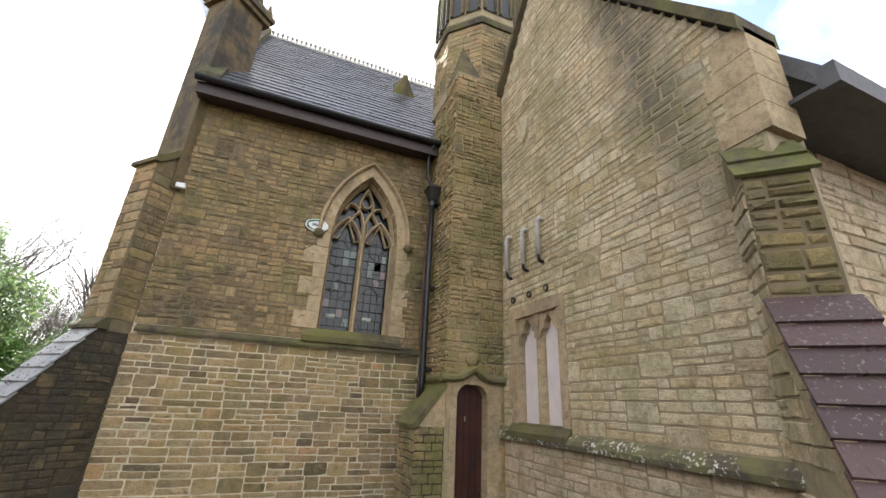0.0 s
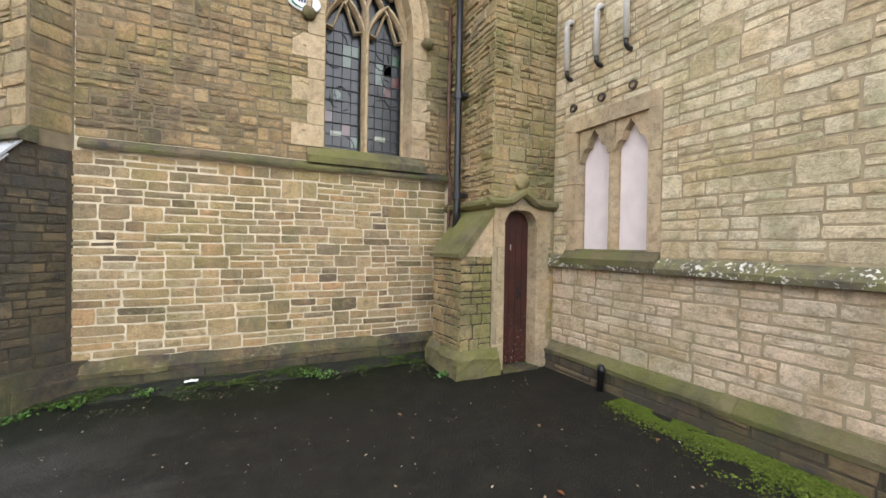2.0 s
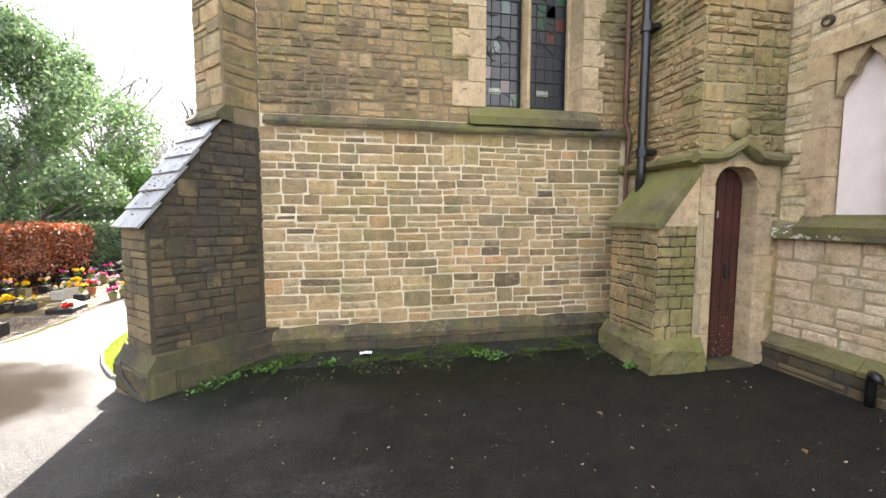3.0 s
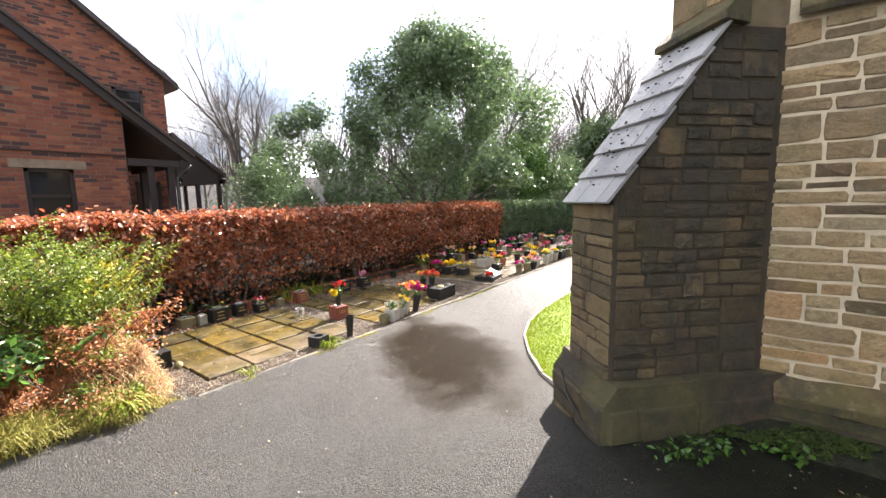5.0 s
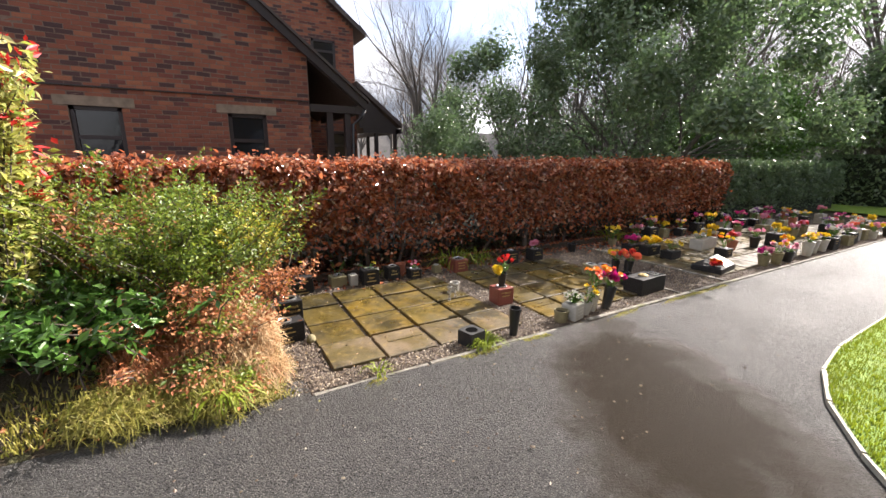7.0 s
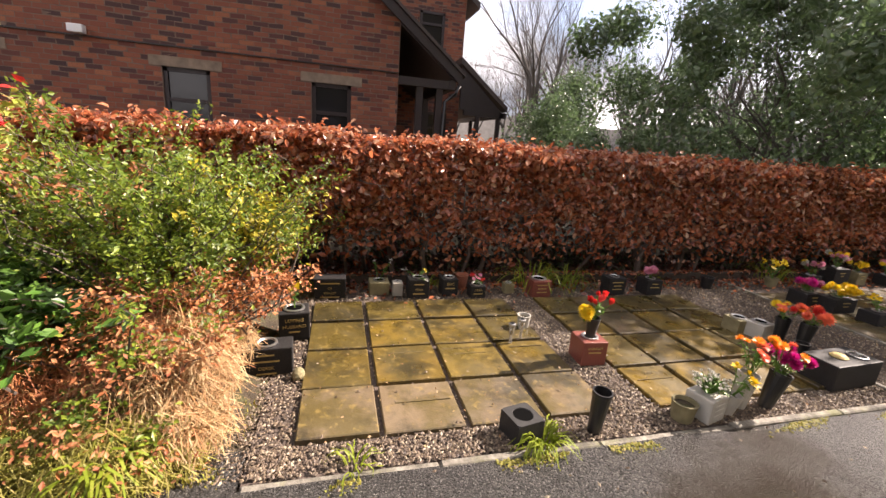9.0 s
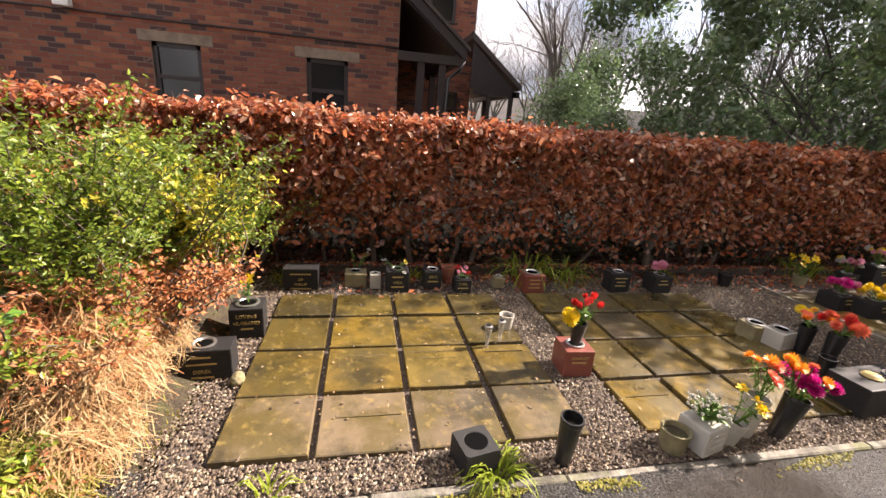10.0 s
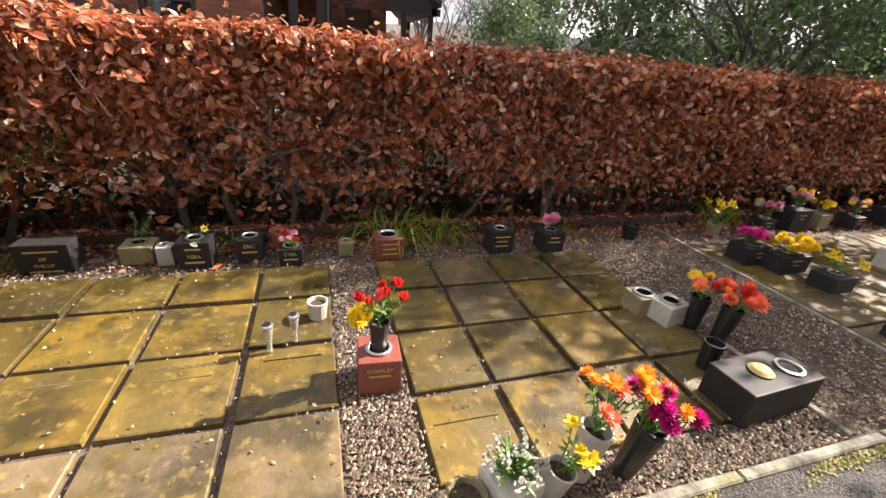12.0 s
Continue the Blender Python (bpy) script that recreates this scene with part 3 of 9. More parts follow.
# ---------------------------------------------------------------- chancel window
window_1 = thing("window_1", "pointed two-light traceried church window with leaded glass", "window", kind="structure")
out = (0, -1, 0)


def w3(u, z, y=CY):
    return (u, y, z)


bm = bm_new()
path = [(WA, WSILL)] + [(WA, WSILL + (WSPR - WSILL) * k / 4) for k in range(1, 4)] + arch_points(WA, WB, WSPR, WRISE) + [(WB, WSILL + (WSPR - WSILL) * k / 4) for k in range(3, 0, -1)] + [(WB, WSILL)]
bar(bm, [w3(u, z, CY + 0.30) for u, z in path], 0.12, 0.10, out)
part("window_frame", bm, M_ASHLAR, window_1, "chamfered stone frame")
MU = (WA + WB) / 2
bm = bm_new()
bar(bm, [w3(MU, z, CY + 0.32) for z in (WSILL, 3.4, 4.0, 4.75)], 0.095, 0.15, out)
part("mullion", bm, M_ASHLAR, window_1, "stone mullion")
HEAD, HRISE = 4.22, 0.62
for a, b in ((WA, MU), (MU, WB)):
    bm = bm_new()
    bar(bm, [w3(u, z, CY + 0.32) for u, z in arch_points(a, b, HEAD, HRISE, 7)], 0.07, 0.12, out)
    # cusps of the trefoil head
    c = (a + b) / 2
    for s in (-1, 1):
        bar(bm, [w3(c + s * 0.25, HEAD + 0.20, CY + 0.32), w3(c + s * 0.15, HEAD + 0.17, CY + 0.32), w3(c + s * 0.12, HEAD + 0.26, CY + 0.32), w3(c + s * 0.02, HEAD + 0.53, CY + 0.32)], 0.035, 0.08, out)
    part("tracery", bm, M_ASHLAR, window_1)
for s in (-1, 1):
    bm = bm_new()
    ptsq = [(MU, 4.72), (MU + s * 0.07, 4.95), (MU + s * 0.17, 5.10), (MU + s * 0.30, 5.13), (MU + s * 0.385, 4.98)]
    bar(bm, [w3(u, z, CY + 0.32) for u, z in ptsq], 0.06, 0.11, out)
    ptsq = [(MU + s * 0.30, 4.72), (MU + s * 0.12, 5.02), (MU + s * 0.13, 5.2), (MU, 5.5)]
    bar(bm, [w3(u, z, CY + 0.32) for u, z in ptsq], 0.055, 0.11, out)
    part("tracery", bm, M_ASHLAR, window_1)
bm = bm_new()
bar(bm, [w3(MU + 0.1 * math.sin(k * math.pi / 6), 5.24 - 0.15 * math.cos(k * math.pi / 6), CY + 0.32) for k in range(13)], 0.04, 0.10, out)
part("tracery", bm, M_ASHLAR, window_1)
# glass, in leaded panes
bm = bm_new()
gp = [w3(u, z, CY + 0.36) for u, z in path]
prism(bm, gp, (0, 0, 0), (0, 0.012, 0))
part("glass", bm, M_GLASS_OLD, window_1, "dark leaded glass")
for (a, b), seed in (((WA + 0.06, MU - 0.05), 1), ((MU + 0.05, WB - 0.06), 2)):
    r = random.Random(seed)
    bm = bm_new()
    for k in range(1, 12):
        z = WSILL + k * 0.155
        tube(bm, [w3(a, z, CY + 0.352), w3(b, z, CY + 0.352)], 0.005 if k % 3 else 0.009, 5)
    for k in range(1, 4):
        u = a + (b - a) * k / 4
        tube(bm, [w3(u, WSILL + 0.02, CY + 0.352), w3(u, HEAD + 0.35, CY + 0.352)], 0.0045, 5)
    for k in range(9):
        u0, z0, rr = r.uniform(a + 0.1, b - 0.1), r.uniform(2.85, 4.3), r.uniform(0.06, 0.16)
        t0 = r.uniform(0, 6)
        tube(bm, [w3(min(b, max(a, u0 + rr * math.cos(t0 + i * 0.6))), z0 + rr * 1.3 * math.sin(t0 + i * 0.6), CY + 0.350) for i in range(7)], 0.005, 5)
    part("leading", bm, M_LEAD, window_1, "lead cames")
    for k in range(7):
        bm = bm_new()
        c0 = a + (b - a) * r.choice((0.0, 0.25, 0.5, 0.75)) + 0.005
        z = WSILL + r.randrange(1, 10) * 0.155
        box(bm, c0, c0 + (b - a) / 4 - 0.01, CY + 0.354, CY + 0.358, z + 0.004, z + 0.15)
        part("pane", bm, M_GLASS_RED if k < 2 else M_GLASS_GREEN, window_1)
# light figures of the glass seen from outside: two small pale panes low down
for u in (WA + 0.15, MU + 0.17):
    bm = bm_new()
    box(bm, u, u + 0.16, CY + 0.350, CY + 0.356, 2.99, 3.06)
    part("pane", bm, plain("pale_pane", (0.30, 0.33, 0.26), 0.2), window_1)
bm = bm_new()
ledge_profile(bm, (WA - 0.2, CY), (WB + 0.2, CY), (0, -1), 2.52, 2.74, 0.09, 0.13)
box(bm, WA, WB, CY - 0.02, CY + 0.36, 2.60, 2.695)
part("window_sill", bm, M_MOSSY, window_1, "mossy sloping stone sill")
# jamb blocks, long and short by turns
z, k = WSILL + 0.03, 0
r = random.Random(7)
while z < WSPR:
    h = min(r.uniform(0.24, 0.34), WSPR - z + 0.02)
    for s, e in ((-1, WA), (1, WB)):
        w = (0.20 if (k + (s > 0)) % 2 else 0.38) if s < 0 else (0.20 if k % 2 else 0.27)
        bm = bm_new()
        x0, x1 = (e - w, e) if s < 0 else (e, e + w)
        hexa(bm, [(x0, CY - 0.022, z), (x1, CY - 0.022, z), (x1, CY + 0.05, z), (x0, CY + 0.05, z)], [(x0, CY - 0.022, z + h - 0.008), (x1, CY - 0.022, z + h - 0.008), (x1, CY + 0.05, z + h - 0.008), (x0, CY + 0.05, z + h - 0.008)])
        part("jamb_block", bm, M_ASHLAR, window_1)
        bm = bm_new()
        xe = e if s < 0 else e
        hexa(bm, [(e - 0.001 * s, CY - 0.02, z), (e - 0.05 * s, CY + 0.28, z), (e + 0.03 * s, CY + 0.28, z), (e + 0.03 * s, CY, z)], [(e - 0.001 * s, CY - 0.02, z + h - 0.004), (e - 0.05 * s, CY + 0.28, z + h - 0.004), (e + 0.03 * s, CY + 0.28, z + h - 0.004), (e + 0.03 * s, CY, z + h - 0.004)])
        part("jamb_block", bm, M_ASHLAR, window_1)
    z += h
    k += 1
# voussoirs and hood mould
ap, bp = arch_points(WA, WB, WSPR, WRISE, 5), arch_points(WA - 0.17, WB + 0.17, WSPR, WRISE + 0.21, 5)
for (p, q), (s, t) in zip(zip(ap, ap[1:]), zip(bp, bp[1:])):
    bm = bm_new()
    hexa(bm, [w3(*p, CY - 0.018), w3(*q, CY - 0.018), w3(*q, CY + 0.30), w3(*p, CY + 0.30)], [w3(*s, CY - 0.018), w3(*t, CY - 0.018), w3(*t, CY + 0.30), w3(*s, CY + 0.30)])
    part("voussoir", bm, M_ASHLAR, window_1)
bm = bm_new()
bar(bm, [w3(u, z, CY - 0.01) for u, z in arch_points(WA - 0.20, WB + 0.20, WSPR - 0.02, WRISE + 0.27, 9)], 0.075, 0.085, out)
part("hood_mould", bm, M_ASHLAR, window_1, "weathered hood mould")
for u in (WA - 0.2, WB + 0.2):
    bm = bm_new()
    bmesh.ops.create_icosphere(bm, subdivisions=2, radius=0.085)
    for v in bm.verts:
        v.co *= 1 + 0.25 * noise.noise(v.co * 30)
    bmesh.ops.translate(bm, verts=bm.verts[:], vec=w3(u, WSPR - 0.07, CY - 0.05))
    part("label_stop", bm, M_STRING, window_1, "worn carved label stop", smooth=True)

# ---------------------------------------------------------------- chancel roof
EAVE, RIDGE = Vector((0, 6.40, 6.52)), Vector((0, 9.71, 11.05))
bm = bm_new()
prism(bm, [(-1.8, 6.42, 6.42), (-1.8, 9.71, 10.95), (-1.8, 13.0, 6.42), (-1.8, 12.8, 6.40), (-1.8, 9.71, 10.7), (-1.8, 6.62, 6.40)], (0, 0, 0), (10.8, 0, 0))
roof_chancel = thing("roof_chancel", "steep wet blue slate chancel roof", "roof", bm=bm, material=M_SLATE, kind="structure")
sl = (RIDGE - EAVE)
SL = sl.length
sl.normalize()
sn = Vector((0, -sl.z, sl.y))
slates = []
rr = random.Random(5)
for k in range(26):
    v = k * SL / 26
    u = -1.85 - (0.17 if k % 2 else 0)
    while u < 3.2:
        w = 0.33 + rr.uniform(-0.02, 0.02)
        slates.append((max(u, -1.85) + 1.85, v, min(w, 3.4 - u) - 0.006 - max(0, -1.85 - u), 0.30))
        u += w
vs, fs = [], []
for u, v, w, h in slates:
    k = len(vs)
    t0 = 0.03 + rr.uniform(-0.004, 0.006)
    o = EAVE + Vector((-1.85 + u, 0, 0)) + sl * (v - 0.02)
    for a, b, c in ((0, 0, 0.012), (w, 0, 0.012), (w, h, 0.0), (0, h, 0.0), (0, 0, t0), (w, 0, t0), (w, h, 0.008), (0, h, 0.008)):
        vs.append(tuple(o + Vector((a, 0, 0)) + sl * b + sn * c))
    fs += [(k + 4, k + 5, k + 6, k + 7), (k, k + 1, k + 5, k + 4), (k + 1, k + 2, k + 6, k + 5), (k + 3, k, k + 4, k + 7)]
me = bpy.data.meshes.new("slates")
me.from_pydata(vs, [], fs)
me.update()
me.materials.append(M_SLATE)
part("slates", me, None, roof_chancel, "overlapping rows of slates", kind="stuff")
bm = bm_new()
prism(bm, [(-1.85, 9.58, 10.93), (-1.85, 9.71, 11.12), (-1.85, 9.84, 10.93)], (0, 0, 0), (5.2, 0, 0))
part("ridge", bm, M_CONC, roof_chancel, "pale ridge tiles")
for k in range(40):
    bm = bm_new()
    x = -1.75 + k * 0.127
    lathe(bm, [(0.02, 0), (0.02, 0.07), (0.045, 0.11), (0.03, 0.16), (0.004, 0.18)], 6, (x, 9.71, 11.09))
    part("crest", bm, M_CONC, roof_chancel)
# small triangular roof vent
bm = bm_new()
vp = EAVE + sl * (SL * 0.62) + Vector((1.95, 0, 0))
hexa(bm, [vp + Vector((-0.32, -0.05, -0.1)), vp + Vector((0.32, -0.05, -0.1)), vp + Vector((0.32, 0.6, 0.6)), vp + Vector((-0.32, 0.6, 0.6))],
     [vp + Vector((-0.02, -0.08, 0.62)), vp + Vector((0.02, -0.08, 0.62)), vp + Vector((0.02, 0.5, 0.66)), vp + Vector((-0.02, 0.5, 0.66))])
vent = part("roof_vent", bm, M_STRING, roof_chancel, "small triangular gabled roof vent")
# verge coping of the end gable
bm = bm_new()
for p, q in (((6.45, 6.55), (9.71, 11.12)), ((9.71, 11.12), (12.97, 6.55))):
    prism(bm, [(-2.0, p[0], p[1]), (-2.0, q[0], q[1]), (-2.0, q[0], q[1] + 0.2), (-2.0, p[0], p[1] + 0.2)], (0, 0, 0), (0.32, 0, 0))
lathe(bm, [(0.14, 0), (0.14, 0.12), (0.07, 0.2), (0.07, 0.55), (0.12, 0.62), (0.06, 0.75), (0.02, 0.95)], 8, (-1.85, 9.71, 11.15))
thing("gable_coping_chancel", "stone gable coping with a worn finial", "trim", bm=bm, material=M_STRING, kind="structure")
# gutter and fascia
bm = bm_new()
box(bm, -1.95, 2.28, 6.40, 6.72, 6.30, 6.46)
box(bm, -1.95, 2.28, 6.36, 6.40, 6.24, 6.44)
thing("fascia_chancel", "dark timber eaves board", "trim", bm=bm, material=plain("dark_eaves_paint", (0.05, 0.032, 0.028), 0.5), kind="structure")
bm = bm_new()
prof = [(0.075 * math.cos(math.pi + math.pi * k / 8), 0.075 * math.sin(math.pi + math.pi * k / 8)) for k in range(9)]
prof += [(0.065 * math.cos(-math.pi * k / 8), 0.065 * math.sin(-math.pi * k / 8)) for k in range(9)]
prism(bm, [(-1.98, 6.29 + a, 6.50 + b) for a, b in prof], (0, 0, 0), (4.26, 0, 0))
thing("gutter", "black half-round iron gutter under the slates", "gutter", bm=bm, material=M_IRON)

# downpipe with hopper
dp = thing("downpipe", "black cast-iron downpipe with a hopper head", "downpipe", at=(0, 0, 0))
PX_, PY_, HZ_ = 2.17, 6.24, 5.30
bm = bm_new()
tube(bm, [(2.16, 6.30, 6.44), (2.14, 6.42, 6.32), (2.12, 6.46, 6.2), (2.12, 6.46, 5.75), (2.15, 6.32, 5.55), (PX_, PY_, 5.45)], 0.032, 10)
part("upper_pipe", bm, M_IRON, dp, smooth=True)
bm = bm_new()
hexa(bm, [(PX_ - 0.06, PY_ - 0.06, HZ_ - 0.14), (PX_ + 0.06, PY_ - 0.06, HZ_ - 0.14), (PX_ + 0.06, PY_ + 0.06, HZ_ - 0.14), (PX_ - 0.06, PY_ + 0.06, HZ_ - 0.14)],
     [(PX_ - 0.11, PY_ - 0.13, HZ_ + 0.08), (PX_ + 0.11, PY_ - 0.13, HZ_ + 0.08), (PX_ + 0.11, PY_ + 0.13, HZ_ + 0.08), (PX_ - 0.11, PY_ + 0.13, HZ_ + 0.08)])
box(bm, PX_ - 0.125, PX_ + 0.125, PY_ - 0.145, PY_ + 0.145, HZ_ + 0.082, HZ_ + 0.13)
part("hopper", bm, M_IRON, dp)
bm = bm_new()
tube(bm, [(PX_, PY_, HZ_ - 0.1), (PX_, PY_, 3.5), (PX_, PY_, 2.0), (PX_ - 0.02, PY_ - 0.01, 1.76)], 0.047, 10)
part("pipe", bm, M_IRON, dp, smooth=True)
for z in (5.10, 3.52, 2.2):
    bm = bm_new()
    lathe(bm, [(0.047, -0.045), (0.064, -0.045), (0.064, 0.045), (0.047, 0.045)], 12, (PX_, PY_, z))
    box(bm, PX_ + 0.03, PX_ + 0.15, PY_ - 0.09, PY_ + 0.09, z - 0.02, z + 0.02)
    part("collar", bm, M_IRON, dp)
# thin rusty waste pipe in the corner behind it
wp = thing("waste_pipe", "thin rust-brown pipe running down the wall corner", "pipe", at=(0, 0, 0))
M_RUSTPIPE = plain("rusty_brown_pipe", (0.13, 0.065, 0.045), 0.75, var=0.5, scale=18, bump=0.4)
bm = bm_new()
tube(bm, [(2.235, 6.64, 4.9), (2.235, 6.64, 2.62), (2.235, 6.55, 2.45), (2.235, 6.58, 2.2), (2.225, 6.60, 1.0), (2.20, 6.60, 0.30), (2.12, 6.52, 0.17), (1.98, 6.46, 0.12)], 0.024, 8)
part("pipe", bm, M_RUSTPIPE, wp, smooth=True)
for z in (4.2, 2.9, 2.05, 1.05):
    bm = bm_new()
    lathe(bm, [(0.022, -0.03), (0.034, -0.03), (0.034, 0.03), (0.022, 0.03)], 10, (2.235 if z > 2.5 else 2.228, 6.64 if z > 2.5 else 6.59, z))
    part("collar", bm, M_RUSTPIPE, wp)

# oval sign and small light on the chancel wall
sg = thing("oval_sign", "white oval company plaque with a green ring, fixed to the wall", "sign", at=(0.27, CY - 0.025, 4.45))
bm = bm_new()
lathe(bm, [(0.19, 0), (0.19, 0.025), (0.175, 0.032)], 28)
for v in bm.verts:
    v.co = Vector((v.co.x, -v.co.z, v.co.y * 0.62))
part("plate", bm, M_WHITE, sg)
bm = bm_new()
pts = [(0.155 * math.cos(a), -0.037, 0.088 * math.sin(a)) for a in [0.7 + k * 0.30 for k in range(15)]]
tube(bm, pts, [0.004 + 0.011 * math.sin(math.pi * k / 14) for k in range(15)], 6)
part("ring", bm, M_GREEN_S, sg, "green swoosh")
bm = bm_new()
for k in range(5):
    box(bm, -0.075 + k * 0.032, -0.052 + k * 0.032, -0.038, -0.030, -0.018, 0.028)
part("lettering", bm, plain("navy_lettering", (0.02, 0.03, 0.09), 0.4), sg, "short dark bars of lettering")
fl = thing("security_light", "small grey security light on a bracket", "lamp", at=(-1.80, CY - 0.03, 4.62))
bm = bevelled(0.13, 0.07, 0.08, 0.008)
bmesh.ops.translate(bm, verts=bm.verts[:], vec=(0, -0.07, 0.0))
part("lamp_head", bm, M_WHITE, fl)
bm = bm_new()
tube(bm, [(0, 0.05, 0.04), (0, -0.04, 0.04)], 0.015, 6)
part("bracket", bm, M_IRON, fl)

# ---------------------------------------------------------------- diagonal buttress at the chancel corner
KX, KY = -1.87, 6.72
D, S = Vector((-1, -1, 0)).normalized(), Vector((-1, 1, 0)).normalized()


def kb(e, w, z):
    return Vector((KX, KY, z)) + D * e + S * w


def k_prism(bm, prof, w0, w1):
    """A profile of (e, z) swept across the buttress's width."""
    prism(bm, [kb(e, w0, z) for e, z in prof], (0, 0, 0), S * (w1 - w0))


BW = 0.50
buttress_1 = thing("buttress_chancel", "sooty sandstone diagonal buttress with slated weathering", "buttress", kind="structure")
bm = bm_new()
k_prism(bm, [(-0.3, -0.4), (1.06, -0.4), (1.06, 1.43), (0.40, 2.40), (-0.3, 2.40)], 0, BW)
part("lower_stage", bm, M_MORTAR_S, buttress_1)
bm = bm_new()
k_prism(bm, [(-0.3, 2.40), (0.37, 2.40), (0.37, 4.95), (0.08, 5.35), (-0.3, 5.35)], 0, BW)
part("upper_stage", bm, M_MORTAR_D, buttress_1)
bm = bm_new()
k_prism(bm, [(-0.3, -0.4), (1.14, -0.4), (1.14, 0.20), (1.065, 0.33), (-0.3, 0.33)], -0.09, BW + 0.10)
bmesh.ops.subdivide_edges(bm, edges=bm.edges[:], cuts=5, use_grid_fill=True)
for v in bm.verts:
    v.co += 0.018 * Vector(noise.noise_vector(v.co * 6))
part("plinth", bm, M_BLACK, buttress_1, "chamfered plinth, black with damp")
stones_joined("plinth_stones", rubble(random.Random(25), -0.3, 0.2, lambda v: [(0, 1.12)], 0.10, 0.16, 0.2, 0.4, 0.1), kb(0, -0.095, 0), D, -S, M_BLACK, buttress_1, seed=8, proud=(0.012, 0.026))
stones_joined("plinth_front_stones", rubble(random.Random(26), -0.3, 0.2, lambda v: [(-0.08, BW + 0.08)], 0.10, 0.16, 0.2, 0.4, 0.1), kb(1.145, 0, 0), S, D, M_DARK, buttress_1, seed=9, proud=(0.012, 0.026))
rlo = rubble(random.Random(21), 0.33, 2.38, lambda v: [(0.06, (1.06 if v < 1.43 else 1.06 - (v - 1.43) * 0.68) - 0.02)], 0.07, 0.15, 0.12, 0.30, 0.2)
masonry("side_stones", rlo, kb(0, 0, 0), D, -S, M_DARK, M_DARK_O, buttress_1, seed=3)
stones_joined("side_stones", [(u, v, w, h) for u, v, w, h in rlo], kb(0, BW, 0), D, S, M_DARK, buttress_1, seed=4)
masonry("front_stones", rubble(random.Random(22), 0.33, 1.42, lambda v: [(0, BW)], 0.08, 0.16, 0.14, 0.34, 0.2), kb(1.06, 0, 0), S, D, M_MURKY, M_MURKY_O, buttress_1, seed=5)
rup = rubble(random.Random(23), 2.56, 4.94, lambda v: [(0.02, 0.36)], 0.10, 0.2, 0.14, 0.3, 0.1)
masonry("upper_side_stones", rup, kb(0, 0, 0), D, -S, M_BROWN, M_BROWN_O, buttress_1, seed=6)
masonry("upper_front_stones", rubble(random.Random(24), 2.56, 4.94, lambda v: [(0, BW)], 0.10, 0.2, 0.16, 0.34, 0.1), kb(0.37, 0, 0), S, D, M_TAN_I, M_TAN, buttress_1, seed=7)
bm = bm_new()
k_prism(bm, [(0.30, 2.40), (0.46, 2.42), (0.46, 2.46), (0.37, 2.55), (0.30, 2.55)], -0.05, BW + 0.05)
part("string_block", bm, M_STRING, buttress_1)
bm = bm_new()
k_prism(bm, [(-0.2, 5.55), (0.43, 4.97), (0.43, 4.90), (0.36, 4.90), (-0.2, 5.42)], -0.05, BW + 0.05)
part("cap_stone", bm, M_STRING, buttress_1, "sloping cap stone")
# slates of the weathering, each row two or three wide
dd = Vector((0.40 - 1.06, 2.40 - 1.43))
L = dd.length
dd /= L
r = random.Random(31)
for k in range(6):
    cells = [0.23, 0.22, 0.12] if k % 2 else [0.12, 0.24, 0.21]
    w0 = -0.035
    for cw in cells:
        bm = bm_new()
        s0, s1 = k * L / 6 - 0.05, (k + 1) * L / 6 + 0.03
        lift0, lift1 = 0.045 + r.uniform(0, 0.006), 0.012
        nrm = Vector((dd.y, -dd.x))
        if nrm.x < 0:
            nrm = -nrm
        q = []
        for s_, l_ in ((s0, lift0 - 0.018), (s1, lift1 - 0.01), (s1, lift1 + 0.006), (s0, lift0)):
            q.append((1.06 + dd.x * s_ + nrm.x * l_, 1.43 + dd.y * s_ + nrm.y * l_))
        k_prism(bm, q, w0 + 0.003, w0 + cw - 0.003)
        part("slate", bm, M_SLATE_L, buttress_1)
        w0 += cw
# moss tufts caught on the slates
for _ in range(60):
    s_, w_ = r.uniform(0.05, L - 0.05), r.uniform(0, BW)
    bm = bm_new()
    bmesh.ops.create_icosphere(bm, subdivisions=1, radius=r.uniform(0.004, 0.009))
    c = kb(1.06 + dd.x * s_ + 0.05 * 0.81, w_, 1.43 + dd.y * s_ + 0.05 * 0.58)
    for v in bm.verts:
        v.co = Vector((v.co.x * r.uniform(0.8, 1.5), v.co.y * 1.2, v.co.z * 0.7)) + c
    part("moss_tuft", bm, M_MOSS, buttress_1)
# iron lightning strap down the front
bm = bm_new()
tube(bm, [kb(1.15, 0.45, 0.22), kb(1.18, 0.30, 0.12), kb(1.17, 0.08, 0.02), kb(1.15, -0.10, -0.02)], 0.008, 6)
part("cable", bm, M_IRON, buttress_1)
# pinnacle that rises over the corner
pn = thing("pinnacle", "tall dark stone corner pinnacle with moulded cap", "pinnacle", kind="structure")
bm = bm_new()
k_prism(bm, [(-0.62, 4.6), (0.12, 4.6), (0.10, 8.80), (-0.60, 8.80)], -0.06, BW + 0.10)
part("shaft", bm, M_DARK, pn)
bm = bm_new()
for z, g in ((8.75, 0.06), (8.87, 0.11), (8.99, 0.06)):
    k_prism(bm, [(-0.64 - g, z), (0.12 + g, z), (0.12 + g, z + 0.1), (-0.64 - g, z + 0.1)], -0.08 - g, BW + 0.12 + g)
part("cornice", bm, M_DARK, pn, "moulded cornice")
bm = bm_new()
c = kb(-0.25, BW / 2, 9.05)
